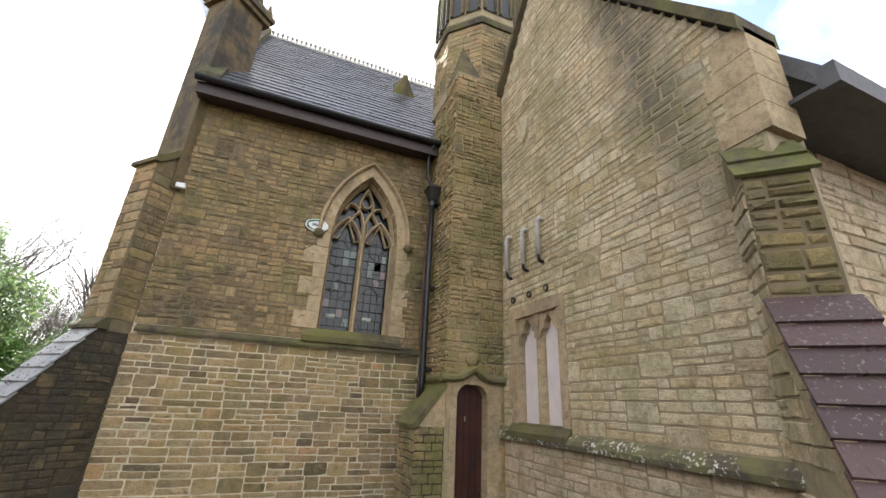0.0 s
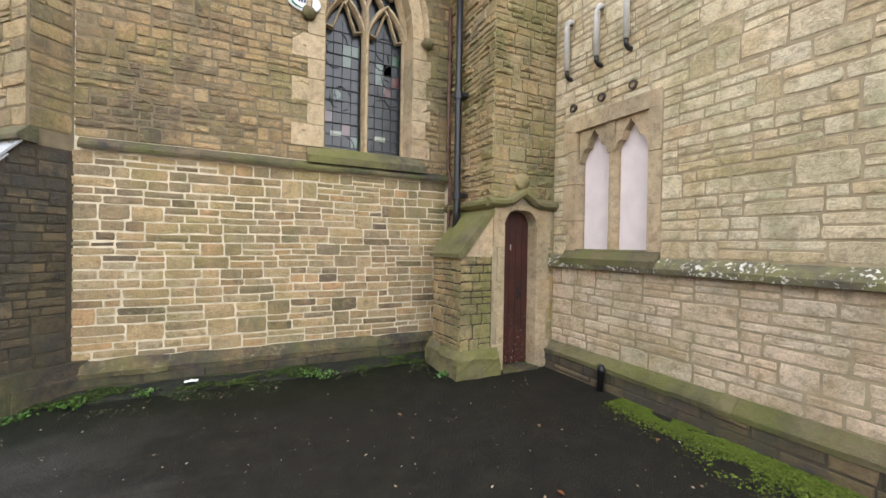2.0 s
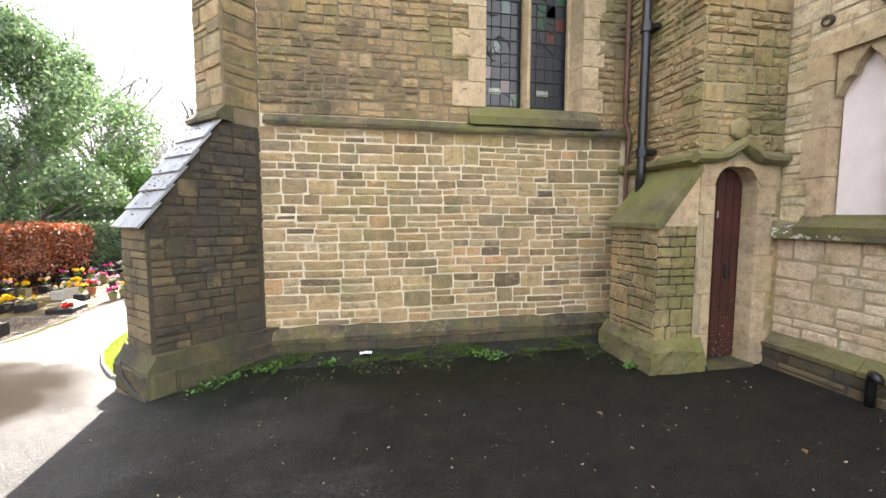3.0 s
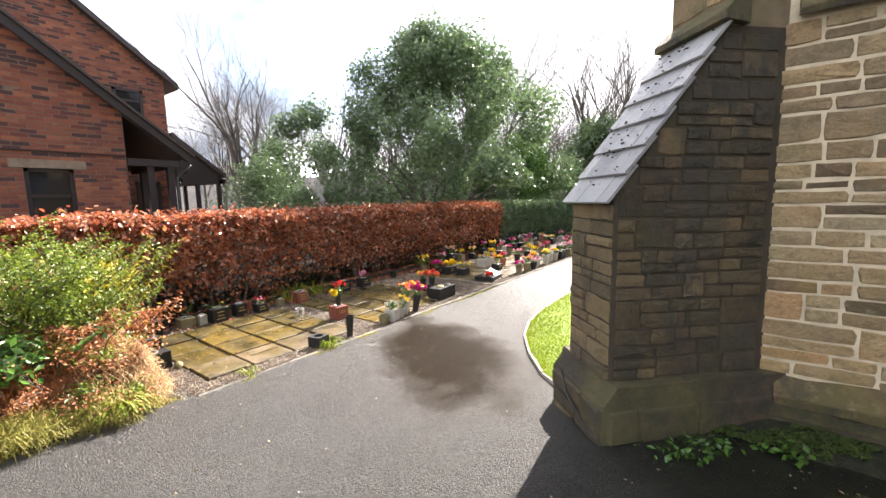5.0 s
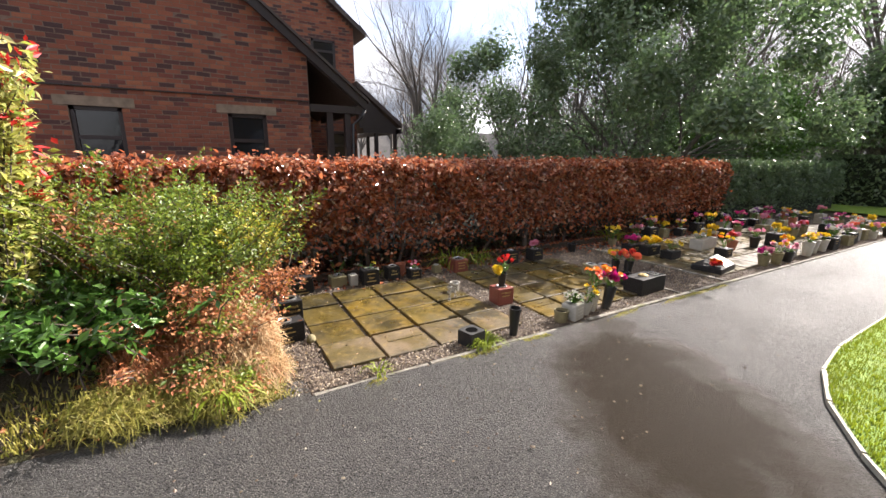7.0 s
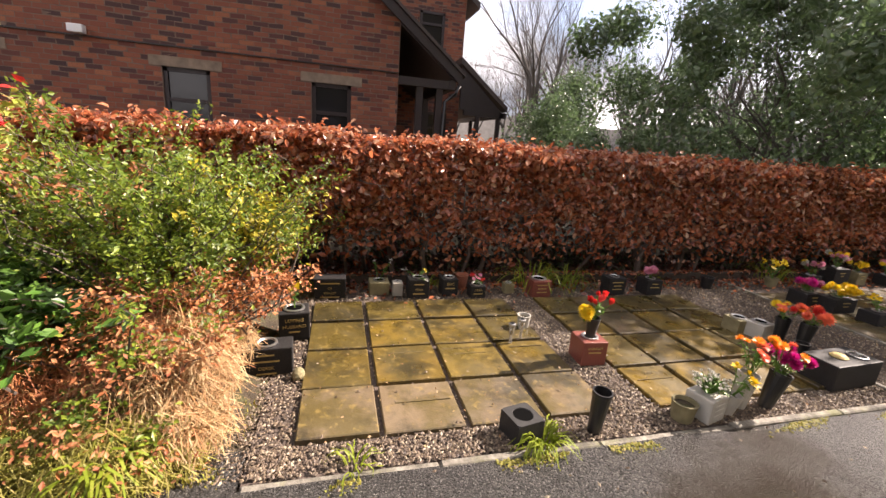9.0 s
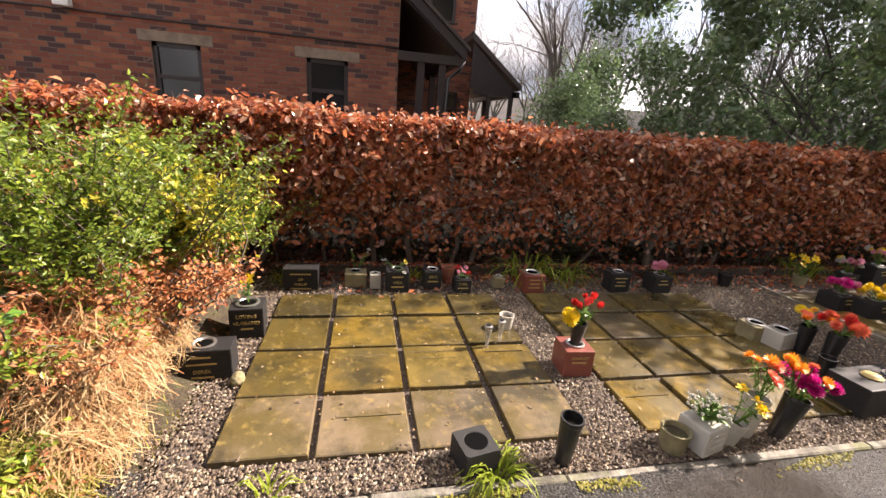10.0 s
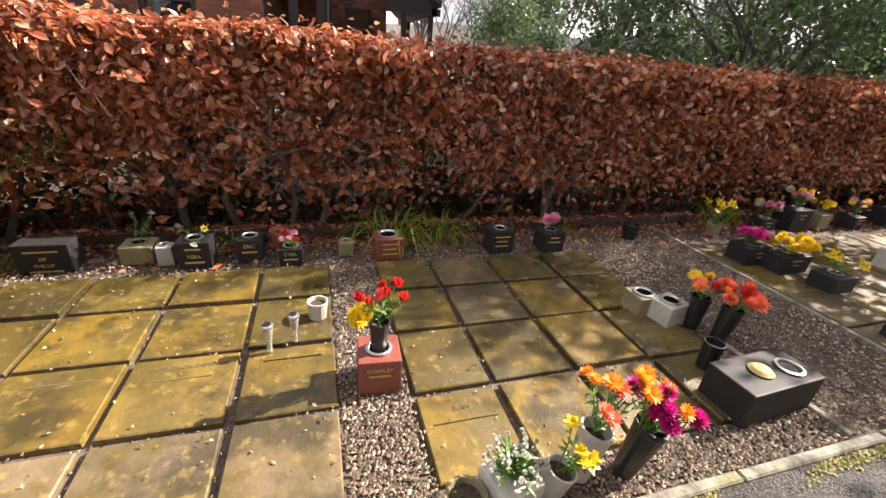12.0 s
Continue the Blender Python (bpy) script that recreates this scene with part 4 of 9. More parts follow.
prism(bm, [c + Vector((0.42 * math.cos(a), 0.42 * math.sin(a), 0)) for a in [k * math.pi / 4 for k in range(8)]], (0, 0, 0), (0, 0, 0.05))
lathe(bm, [(0.40, 0.05), (0.05, 2.2), (0.12, 2.3), (0.02, 2.5)], 8, c)
part("spirelet", bm, M_DARK, pn)
# ---------------------------------------------------------------- stair turret with the small door
TY, TX = 5.57, 2.30                   # front face and left face of the turret
DA, DB, DSPR, DRISE = 2.47, 2.96, 1.80, 0.18
turret = thing("wall_turret", "square mossy sandstone stair turret rising to an octagon", "wall", kind="structure")
bm = bm_new()
box(bm, TX, DA, TY, TY + 0.35, -0.4, 7.7)
box(bm, DB, 3.8, TY, TY + 0.35, -0.4, 7.7)
pts = arch_points(DA, DB, DSPR, DRISE, 6)
for (u0, z0), (u1, z1) in zip(pts, pts[1:]):
    hexa(bm, [(u0, TY, z0), (u1, TY, z1), (u1, TY + 0.35, z1), (u0, TY + 0.35, z0)], [(u0, TY, 7.7), (u1, TY, 7.7), (u1, TY + 0.35, 7.7), (u0, TY + 0.35, 7.7)])
box(bm, TX, 3.8, TY + 0.35, CY, -0.4, 7.7)
part("core", bm, M_MORTAR_P, turret)
masonry("front_stones", rubble(random.Random(41), 2.14, 7.65, lambda v: [(0, GX - TX)], 0.075, 0.14, 0.10, 0.28, 0.2, 0.012), (TX, TY, 0), (1, 0, 0), (0, -1, 0), M_TURRET, M_TURRET_O, turret, seed=4, many=200, proud=(0.010, 0.032))
masonry("side_stones", rubble(random.Random(42), 2.0, 7.65, lambda v: [(0, CY - TY)], 0.075, 0.14, 0.10, 0.28, 0.2, 0.012), (TX, TY, 0), (0, 1, 0), (-1, 0, 0), M_TURRET, M_TURRET_O, turret, seed=5, many=100, proud=(0.010, 0.032))
# octagon above, with its broach and belfry stage
OC, AP = Vector((3.17, 6.47, 0)), 0.90


def octa(bm, ap, z0, z1, ap1=None):
    R0, R1 = ap / math.cos(math.pi / 8), (ap1 or ap) / math.cos(math.pi / 8)
    a = [OC + Vector((R0 * math.cos(math.pi / 8 + k * math.pi / 4), R0 * math.sin(math.pi / 8 + k * math.pi / 4), z0)) for k in range(8)]
    b = [OC + Vector((R1 * math.cos(math.pi / 8 + k * math.pi / 4), R1 * math.sin(math.pi / 8 + k * math.pi / 4), z1)) for k in range(8)]
    hv, hw = [bm.verts.new(p) for p in a], [bm.verts.new(p) for p in b]
    bm.faces.new(hv[::-1])
    bm.faces.new(hw)
    for k in range(8):
        bm.faces.new((hv[k], hv[(k + 1) % 8], hw[(k + 1) % 8], hw[k]))


bm = bm_new()
octa(bm, AP, 7.4, 12.2)
part("octagon", bm, M_MORTAR_P, turret)
for k in range(8):
    a = math.pi / 4 * k
    nrm = Vector((math.cos(a), math.sin(a), 0))
    if nrm.y > 0.5 or nrm.x > 0.8:
        continue
    t = Vector((nrm.y, -nrm.x, 0))
    hw = AP * math.tan(math.pi / 8)
    stones_joined("octagon_stones", rubble(random.Random(50 + k), 7.72, 9.2, lambda v: [(0, 2 * hw)], 0.08, 0.15, 0.14, 0.34, 0.1, 0.009), OC + nrm * AP - t * hw, t, nrm, M_TURRET, turret, seed=60 + k)
    for z0 in (9.62,):
        bm = bm_new()
        c = OC + nrm * (AP + 0.012)
        for s in (-1, 1):
            bar(bm, [c + t * s * hw * 0.5 - t * hw * 0.34 + Vector((0, 0, z0)), c + t * s * hw * 0.5 - t * hw * 0.34 + Vector((0, 0, z0 + 1.2)), c + t * s * hw * 0.5 + Vector((0, 0, z0 + 1.5)), c + t * s * hw * 0.5 + t * hw * 0.34 + Vector((0, 0, z0 + 1.2)), c + t * s * hw * 0.5 + t * hw * 0.34 + Vector((0, 0, z0))], 0.07, 0.06, nrm)
        part("belfry_tracery", bm, M_STRING, turret)
        bm = bm_new()
        for s in (-1, 1):
            prism(bm, [c + t * s * hw * 0.5 + t * q * hw * 0.30 + Vector((0, 0, z)) for q, z in ((-1, z0), (1, z0), (1, z0 + 1.2), (0, z0 + 1.45), (-1, z0 + 1.2))], (0, 0, 0), nrm * 0.015)
        part("louvre", bm, M_IRON, turret, "dark belfry louvres")
bm = bm_new()
octa(bm, AP + 0.05, 9.2, 9.32, AP + 0.07)
octa(bm, AP + 0.07, 9.32, 9.42, AP + 0.02)
part("band", bm, M_STRING, turret, "moulded stone band")
bm = bm_new()
a, b, c, d = (bm.verts.new(p) for p in ((TX, TY, 7.7), (2.797, TY, 7.7), (2.275, 6.097, 7.7), (2.52, 5.86, 8.75)))
e = bm.verts.new((TX - 0.02, 6.097, 7.68))
for f in ((a, b, d), (e, a, d), (c, e, d), (b, c, d), (b, a, e, c)):
    bm.faces.new(f)
part("broach", bm, M_STRING, turret, "dark sloping broach stone")

# lower pier of the turret with its sloped head
pier = thing("buttress_turret", "mossy sandstone pier with a sloped head beside the door", "buttress", kind="structure")
bm = bm_new()
prism(bm, [(1.88, TY + 0.004, -0.4), (TX, TY + 0.004, -0.4), (TX, TY + 0.004, 1.96), (1.88, TY + 0.004, 1.43)], (0, 0, 0), (0, 0.72, 0))
part("body", bm, M_MORTAR_S, pier)
masonry("front_stones", rubble(random.Random(71), 0.30, 1.42, lambda v: [(0, 0.42)], 0.07, 0.14, 0.12, 0.28, 0.2, 0.010), (1.88, TY + 0.004, 0), (1, 0, 0), (0, -1, 0), M_TURRET, M_TURRET_O, pier, seed=1)
masonry("side_stones", rubble(random.Random(72), 0.30, 1.42, lambda v: [(0, 0.72)], 0.07, 0.14, 0.14, 0.3, 0.2, 0.010), (1.88, TY + 0.004, 0), (0, 1, 0), (-1, 0, 0), M_TURRET, M_TURRET_O, pier, seed=2)
bm = bm_new()
prism(bm, [(1.83, TY - 0.03, 1.44), (1.83, TY - 0.03, 1.39), (1.90, TY - 0.03, 1.39), (2.31, TY - 0.03, 1.92), (2.31, TY - 0.03, 2.02)], (0, 0, 0), (0, 0.78, 0))
part("sloped_head", bm, M_MOSSY, pier, "mossy sloping head stone")
bm = bm_new()
prism(bm, [(1.90, TY - 0.012, 1.41), (2.30, TY - 0.012, 1.41), (2.30, TY - 0.012, 1.90)], (0, 0, 0), (0, 0.05, 0))
part("gusset_stone", bm, M_ASHLAR, pier, "dressed triangular stone")
bm = bm_new()
hexa(bm, [(1.80, TY - 0.08, -0.3), (2.40, TY - 0.08, -0.3), (2.40, TY + 0.8, -0.3), (1.80, TY + 0.8, -0.3)], [(1.80, TY - 0.08, 0.22), (2.40, TY - 0.08, 0.22), (2.40, TY + 0.8, 0.22), (1.80, TY + 0.8, 0.22)])
hexa(bm, [(1.80, TY - 0.08, 0.22), (2.40, TY - 0.08, 0.22), (2.40, TY + 0.8, 0.22), (1.80, TY + 0.8, 0.22)], [(1.87, TY - 0.01, 0.32), (2.40, TY - 0.01, 0.32), (2.40, TY + 0.8, 0.32), (1.87, TY + 0.8, 0.32)])
bmesh.ops.subdivide_edges(bm, edges=bm.edges[:], cuts=9, use_grid_fill=True)
for v in bm.verts:
    v.co += 0.03 * Vector(noise.noise_vector(v.co * 5)) + 0.018 * Vector(noise.noise_vector(v.co * 14))
part("plinth", bm, M_MOSSY, pier, "crumbling mossy plinth")

# doorway
door_1 = thing("door_1", "closed narrow brown-red arched plank door with peeling paint", "door", at=(0, 0, 0), kind="structure")
prof = [(DA, 0.03)] + arch_points(DA, DB, DSPR, DRISE, 6) + [(DB, 0.03)]
N = 5
for k in range(N):
    a, b = DA + (DB - DA) * k / N + 0.003, DA + (DB - DA) * (k + 1) / N - 0.003
    bm = bm_new()
    top = [arch_rise(u, DA, DB, DSPR, DRISE) for u in (a, (a + b) / 2, b)]
    prism(bm, [(a, TY + 0.16, 0.05), (b, TY + 0.16, 0.05), (b, TY + 0.16, top[2]), ((a + b) / 2, TY + 0.16, top[1]), (a, TY + 0.16, top[0])], (0, 0, 0), (0, 0.045, 0))
    part("plank", bm, M_DOOR, door_1)
bm = bm_new()
prism(bm, [(DA, TY + 0.19, 0.04), (DB, TY + 0.19, 0.04), (DB, TY + 0.19, DSPR), ((DA + DB) / 2, TY + 0.19, DSPR + DRISE), (DA, TY + 0.19, DSPR)], (0, 0, 0), (0, 0.05, 0))
part("backing", bm, M_DOOR, door_1)
bm = bm_new()
tube(bm, [(2.82 + 0.035 * math.cos(a), TY + 0.145, 0.93 + 0.045 * math.sin(a)) for a in [k * math.pi / 6 for k in range(13)]], 0.007, 6)
box(bm, 2.80, 2.84, TY + 0.148, TY + 0.162, 0.86, 1.02)
part("door_handle", bm, M_IRON, door_1, "black iron ring handle")
bm = bm_new()
box(bm, 2.675, 2.685, TY + 0.15, TY + 0.162, 1.49, 1.56)
part("slot", bm, M_PIPEGREY, door_1, "small metal slot")
bm = bm_new()
box(bm, DA - 0.02, DB + 0.02, TY - 0.06, TY + 0.22, -0.2, 0.035)
part("threshold", bm, M_STRING, door_1, "worn stone threshold")
door_frame = thing("doorway", "dressed sandstone doorway with an ogee hood mould", "door frame", kind="structure")
z, k, r = 0.02, 0, random.Random(3)
while z < DSPR - 0.02:
    h = min(r.uniform(0.28, 0.5), DSPR - z)
    wl, wr = (0.10, 0.16) if k % 2 else (0.165, 0.22)
    for x0, x1 in ((DA - wl, DA), (DB, DB + wr)):
        bm = bm_new()
        box(bm, x0, x1, TY - 0.016, TY + 0.25, z + 0.004, z + h - 0.004)
        part("jamb_block", bm, M_ASHLAR, door_frame)
    for s, x in ((1, DA), (-1, DB)):
        bm = bm_new()
        hexa(bm, [(x, TY - 0.014, z), (x + s * 0.012, TY + 0.15, z), (x - s * 0.02, TY + 0.15, z), (x - s * 0.02, TY, z)], [(x, TY - 0.014, z + h), (x + s * 0.012, TY + 0.15, z + h), (x - s * 0.02, TY + 0.15, z + h), (x - s * 0.02, TY, z + h)])
        part("chamfer", bm, M_ASHLAR, door_frame)
    z += h
    k += 1
for a, b in ((DA - 0.165, (DA + DB) / 2), ((DA + DB) / 2, DB + 0.22)):
    bm = bm_new()
    us = [a + (b - a) * i / 8 for i in range(9)]
    for u0, u1 in zip(us, us[1:]):
        lo = lambda u: arch_rise(u, DA, DB, DSPR, DRISE) if DA < u < DB else DSPR
        hexa(bm, [(u0, TY - 0.014, lo(u0)), (u1, TY - 0.014, lo(u1)), (u1, TY + 0.25, lo(u1)), (u0, TY + 0.25, lo(u0))], [(u0, TY - 0.014, 2.04), (u1, TY - 0.014, 2.04), (u1, TY + 0.25, 2.04), (u0, TY + 0.25, 2.04)])
    part("arch_stone", bm, M_ASHLAR, door_frame)
stones_joined("side_stones", [(0.86, z, 0.08, 0.27) for z in (0.3, 0.6, 0.9, 1.2, 1.5)], (TX, TY, 0), (1, 0, 0), (0, -1, 0), M_TURRET, door_frame, seed=8)
bm = bm_new()
hp = [(2.20, 2.03), (2.40, 2.03), (2.52, 2.05), (2.62, 2.11), (2.72, 2.17), (2.82, 2.12), (2.92, 2.05), (3.02, 2.03), (3.24, 2.03)]
bar(bm, [(u, TY - 0.01, z + 0.03) for u, z in hp], 0.11, 0.10, (0, -1, 0))
part("hood_mould", bm, M_MOSSY, door_frame, "mossy hood mould")
bm = bm_new()
bmesh.ops.create_icosphere(bm, subdivisions=2, radius=0.09)
for v in bm.verts:
    v.co = Vector((v.co.x * 1.3, v.co.y * 0.5, v.co.z * 1.2)) * (1 + 0.3 * noise.noise(v.co * 25)) + Vector((2.70, TY - 0.02, 2.34))
part("carved_finial", bm, M_TURRET, door_frame, "worn carved finial stone", smooth=True)
bm = bm_new()
bar(bm, [(TX - 0.01, TY - 0.03, 2.06), (TX - 0.01, CY, 2.06)], 0.11, 0.08, (-1, 0, 0))
part("hood_return", bm, M_MOSSY, door_frame)

# ---------------------------------------------------------------- the gable wall
GA, GE, GAPEX = 1.50, 4.80, (4.36, 9.12)          # corner, eaves height, apex


def gable_top(y):
    s = (GAPEX[1] - GE) / (GAPEX[0] - GA)
    return GAPEX[1] - s * abs(y - GAPEX[0])


wall_gable = thing("wall_gable", "tall pale sandstone gable wall, green-tinged and stained", "wall", kind="structure")
HY0, HY1, HZ0, HZ1 = 4.16, 5.22, 1.50, 3.02
bm = bm_new()
prism(bm, [(GX, GA, -0.4), (GX, HY0, -0.4), (GX, HY0, gable_top(HY0)), (GX, GA, GE)], (0, 0, 0), (0.5, 0, 0))
prism(bm, [(GX, HY1, -0.4), (GX, 7.22, -0.4), (GX, 7.22, gable_top(7.22)), (GX, HY1, gable_top(HY1))], (0, 0, 0), (0.5, 0, 0))
prism(bm, [(GX, HY0, -0.4), (GX, HY1, -0.4), (GX, HY1, HZ0), (GX, HY0, HZ0)], (0, 0, 0), (0.5, 0, 0))
prism(bm, [(GX, HY0, HZ1), (GX, HY1, HZ1), (GX, HY1, gable_top(HY1)), (GX, GAPEX[0], GAPEX[1]), (GX, HY0, gable_top(HY0))], (0, 0, 0), (0.5, 0, 0))
part("core", bm, M_MORTAR_P, wall_gable)
gl = rubble(random.Random(81), 0.34, 1.30, lambda v: [(0.28, TY - GA)], 0.085, 0.16, 0.20, 0.52, 0.2, 0.016)


def g_spans(v):
    s = (GAPEX[1] - GE) / (GAPEX[0] - GA)
    lo = max(0.02, (v - GE) / s)
    hi = min(TY - GA, (GAPEX[1] - v) / s + GAPEX[0] - GA)
    holes = [(HY0 - GA - 0.09, HY1 - GA + 0.09)] if v < 3.1 else []
    return cut(lo, hi, *holes)


gu = rubble(random.Random(82), 1.46, 9.0, g_spans, 0.085, 0.17, 0.15, 0.44, 0.2, 0.013)
wall_gable_up = thing("wall_gable_upper", "pale weathered rubble face of the gable", "wall", kind="structure")
masonry("upper_stones", gu, (GX, GA, 0), (0, 1, 0), (-1, 0, 0), M_PALE, M_PALE_O, wall_gable_up, seed=83, label="pale weathered sandstone blocks", proud=(0.004, 0.013))
blocks_pink = unit_blocks("stone", M_PINK, 8, 6)
string_run("string_course_gable", (GX, GA + 0.1), (GX, TY - 0.01), (-1, 0), 1.29, 1.44, 0.085, M_STRING_L, "weathered string course, speckled with white lichen", seed=12)
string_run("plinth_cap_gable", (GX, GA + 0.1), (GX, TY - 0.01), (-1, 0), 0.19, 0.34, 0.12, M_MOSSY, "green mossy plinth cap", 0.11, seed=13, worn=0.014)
bm = bm_new()
box(bm, GX - 0.10, GX + 0.01, GA, TY, -0.4, 0.21)
plinth_g = thing("plinth_gable", "grey damp sandstone plinth", "trim", bm=bm, material=M_MORTAR_S, kind="structure")
stones_joined("plinth_stones", rubble(random.Random(84), -0.05, 0.2, lambda v: [(0, TY - GA)], 0.10, 0.16, 0.2, 0.5, 0.1), (GX - 0.10, GA, 0), (0, 1, 0), (-1, 0, 0), M_DARK, plinth_g, seed=85)
# coping
bm = bm_new()
s = Vector((0, GAPEX[0] - GA, GAPEX[1] - GE)).normalized()
for a, b in (((GA - 0.06, GE - 0.09), GAPEX), (GAPEX, (7.4, gable_top(7.4)))):
    prism(bm, [(GX - 0.10, a[0], a[1] + 0.06), (GX - 0.10, b[0], b[1] + 0.06), (GX - 0.10, b[0], b[1] + 0.24), (GX - 0.10, a[0], a[1] + 0.24)], (0, 0, 0), (0.55, 0, 0))
thing("gable_coping", "dark stone gable coping", "trim", bm=bm, material=M_STRING, kind="structure")
# nave roof, side wall and eaves beyond the gable
bm = bm_new()
prism(bm, [(GX + 0.4, GA - 0.32, GE - 0.48), (GX + 0.4, GAPEX[0], GAPEX[1]), (GX + 0.4, 7.4, gable_top(7.4)), (GX + 0.4, 7.4, gable_top(7.4) - 0.2), (GX + 0.4, GAPEX[0], GAPEX[1] - 0.3), (GX + 0.4, GA - 0.28, GE - 0.66)], (0, 0, 0), (9, 0, 0))
thing("roof_nave", "dark slate roof behind the gable", "roof", bm=bm, material=M_SLATE, kind="structure")
bm = bm_new()
box(bm, GX + 0.5, 12.2, GA + 0.25, GA + 0.7, -0.4, GE - 0.4)
side = thing("wall_side", "sunless sandstone side wall under deep eaves", "wall", bm=bm, material=M_MORTAR_P, kind="structure")
stones_joined("side_stones", rubble(random.Random(86), 0.2, GE - 0.5, lambda v: [(0, 5)], 0.1, 0.2, 0.25, 0.5, 0.1), (GX, GA + 0.25, 0), (1, 0, 0), (0, -1, 0), M_PINK_I, side, seed=87)
bm = bm_new()
box(bm, GX + 0.3, 12, GA - 0.40, GA - 0.28, GE - 0.72, GE - 0.52)
box(bm, GX + 0.3, 12, GA - 0.28, GA + 0.25, GE - 0.70, GE - 0.66)
thing("eaves_nave", "grey painted eaves board and gutter", "trim", bm=bm, material=plain("grey_eaves_paint", (0.085, 0.083, 0.088), 0.6, var=0.3, scale=5), kind="structure")
bm = bm_new()
for z0, z1, w in ((3.80, 4.05, 0.34), (4.05, 4.32, 0.24), (4.32, 4.58, 0.36), (4.58, 4.84, 0.26)):
    box(bm, GX - 0.02, GX + 0.4, GA - 0.06, GA + w, z0 + 0.004, z1 - 0.004)
thing("kneeler_stones", "dressed corner stones under the gable foot", "trim", bm=bm, material=M_ASHLAR, kind="structure")

# blocked two-light window
window_2 = thing("window_2", "square-headed two-light stone window blocked with white boards", "window", kind="structure")
FX = GX - 0.02
for y0, y1, z0, z1 in ((4.06, 4.20, 1.5, 1.98), (4.06, 4.20, 1.98, 2.5), (4.06, 4.20, 2.5, 3.1), (5.17, 5.31, 1.5, 1.86), (5.17, 5.38, 1.86, 2.3), (5.17, 5.31, 2.3, 2.7), (5.17, 5.38, 2.7, 3.1)):
    bm = bm_new()
    hexa(bm, [(FX, y0, z0 + 0.004), (FX, y1, z0 + 0.004), (GX + 0.25, y1, z0 + 0.004), (GX + 0.25, y0, z0 + 0.004)], [(FX, y0, z1 - 0.004), (FX, y1, z1 - 0.004), (GX + 0.25, y1, z1 - 0.004), (GX + 0.25, y0, z1 - 0.004)])
    part("jamb_block", bm, M_ASHLAR, window_2)
for y0, y1 in ((4.20, 4.68), (4.68, 5.17)):
    bm = bm_new()
    a, b = y0 + 0.02, y1 - 0.02
    us = [a + (b - a) * i / 16 for i in range(17)]

    def head(u):
        t = abs((u - (a + b) / 2) / ((b - a) / 2))
        return 2.56 + 0.30 * (1 - t ** 1.7) - 0.06 * math.exp(-((t - 0.52) / 0.10) ** 2) + 0.05 * max(0, 1 - t / 0.16)
    for u0, u1 in zip(us, us[1:]):
        hexa(bm, [(GX + 0.02, u0, head(u0)), (GX + 0.02, u1, head(u1)), (GX + 0.2, u1, head(u1)), (GX + 0.2, u0, head(u0))], [(GX + 0.02, u0, 3.0), (GX + 0.02, u1, 3.0), (GX + 0.2, u1, 3.0), (GX + 0.2, u0, 3.0)])
    part("cusped_head", bm, M_ASHLAR, window_2, "ogee cusped head")
    bm = bm_new()
    box(bm, GX + 0.12, GX + 0.15, a, b, 1.50, 2.95)
    part("board", bm, M_BOARD, window_2, "white board streaked with rust")
bm = bm_new()
bar(bm, [(GX + 0.16, 4.685, z) for z in (1.5, 2.0, 2.5, 2.62)], 0.10, 0.15, (-1, 0, 0))
hexa(bm, [(GX + 0.0, 4.64, 2.6), (GX + 0.0, 4.73, 2.6), (GX + 0.2, 4.73, 2.6), (GX + 0.2, 4.64, 2.6)], [(GX + 0.0, 4.62, 2.98), (GX + 0.0, 4.75, 2.98), (GX + 0.2, 4.75, 2.98), (GX + 0.2, 4.62, 2.98)])
part("mullion", bm, M_ASHLAR, window_2)
for y0, y1 in ((4.12, 4.70), (4.70, 5.26)):
    bm = bm_new()
    box(bm, FX - 0.004, GX + 0.25, y0, y1 - 0.006, 2.93, 3.10)
    part("lintel_block", bm, M_ASHLAR, window_2)
bm = bm_new()
ledge_profile(bm, (GX, 4.06), (GX, 5.34), (-1, 0), 1.34, 1.52, 0.10, 0.13)
box(bm, GX - 0.02, GX + 0.2, 4.16, 5.22, 1.42, 1.502)
part("window_sill", bm, M_MOSSY, window_2, "mossy sloping sill")

# three hooked vent pipes and the holes below them
for y, z0, z1 in ((5.28, 3.60, 4.29), (4.82, 3.60, 4.25), (4.43, 3.62, 4.27)):
    vp_ = thing("vent_pipe", "short grey hooked metal vent pipe fixed on the gable wall", "pipe", at=(GX, y, z0), group="vent pipes on the gable")
    h = z1 - z0
    bm = bm_new()
    tube(bm, [(0.03, 0, h), (-0.05, 0, h), (-0.085, 0, h - 0.03), (-0.09, 0, h - 0.07), (-0.09, 0, 0.08)], 0.034, 10)
    part("pipe", bm, M_PIPEGREY, vp_, smooth=True)
    bm = bm_new()
    tube(bm, [(-0.09, 0, 0.09), (-0.085, 0, 0.03), (-0.06, 0, 0.0), (0.02, 0, -0.01)], 0.026, 8)
    part("elbow", bm, M_IRON, vp_, "rusted elbow", smooth=True)
for y in (5.23, 4.80, 4.39):
    bm = bm_new()
    lathe(bm, [(0.03, 0), (0.05, 0), (0.05, 0.05), (0.03, 0.05)], 12, cap=False)
    thing("pipe_socket", "rusty open pipe end in the wall", "pipe", at=pose(GX - 0.03, y, 3.23, 0, 90, 0), bm=bm, material=plain("rust", (0.06, 0.04, 0.03), 0.8), group="pipe ends on the gable")
bm = bm_new()
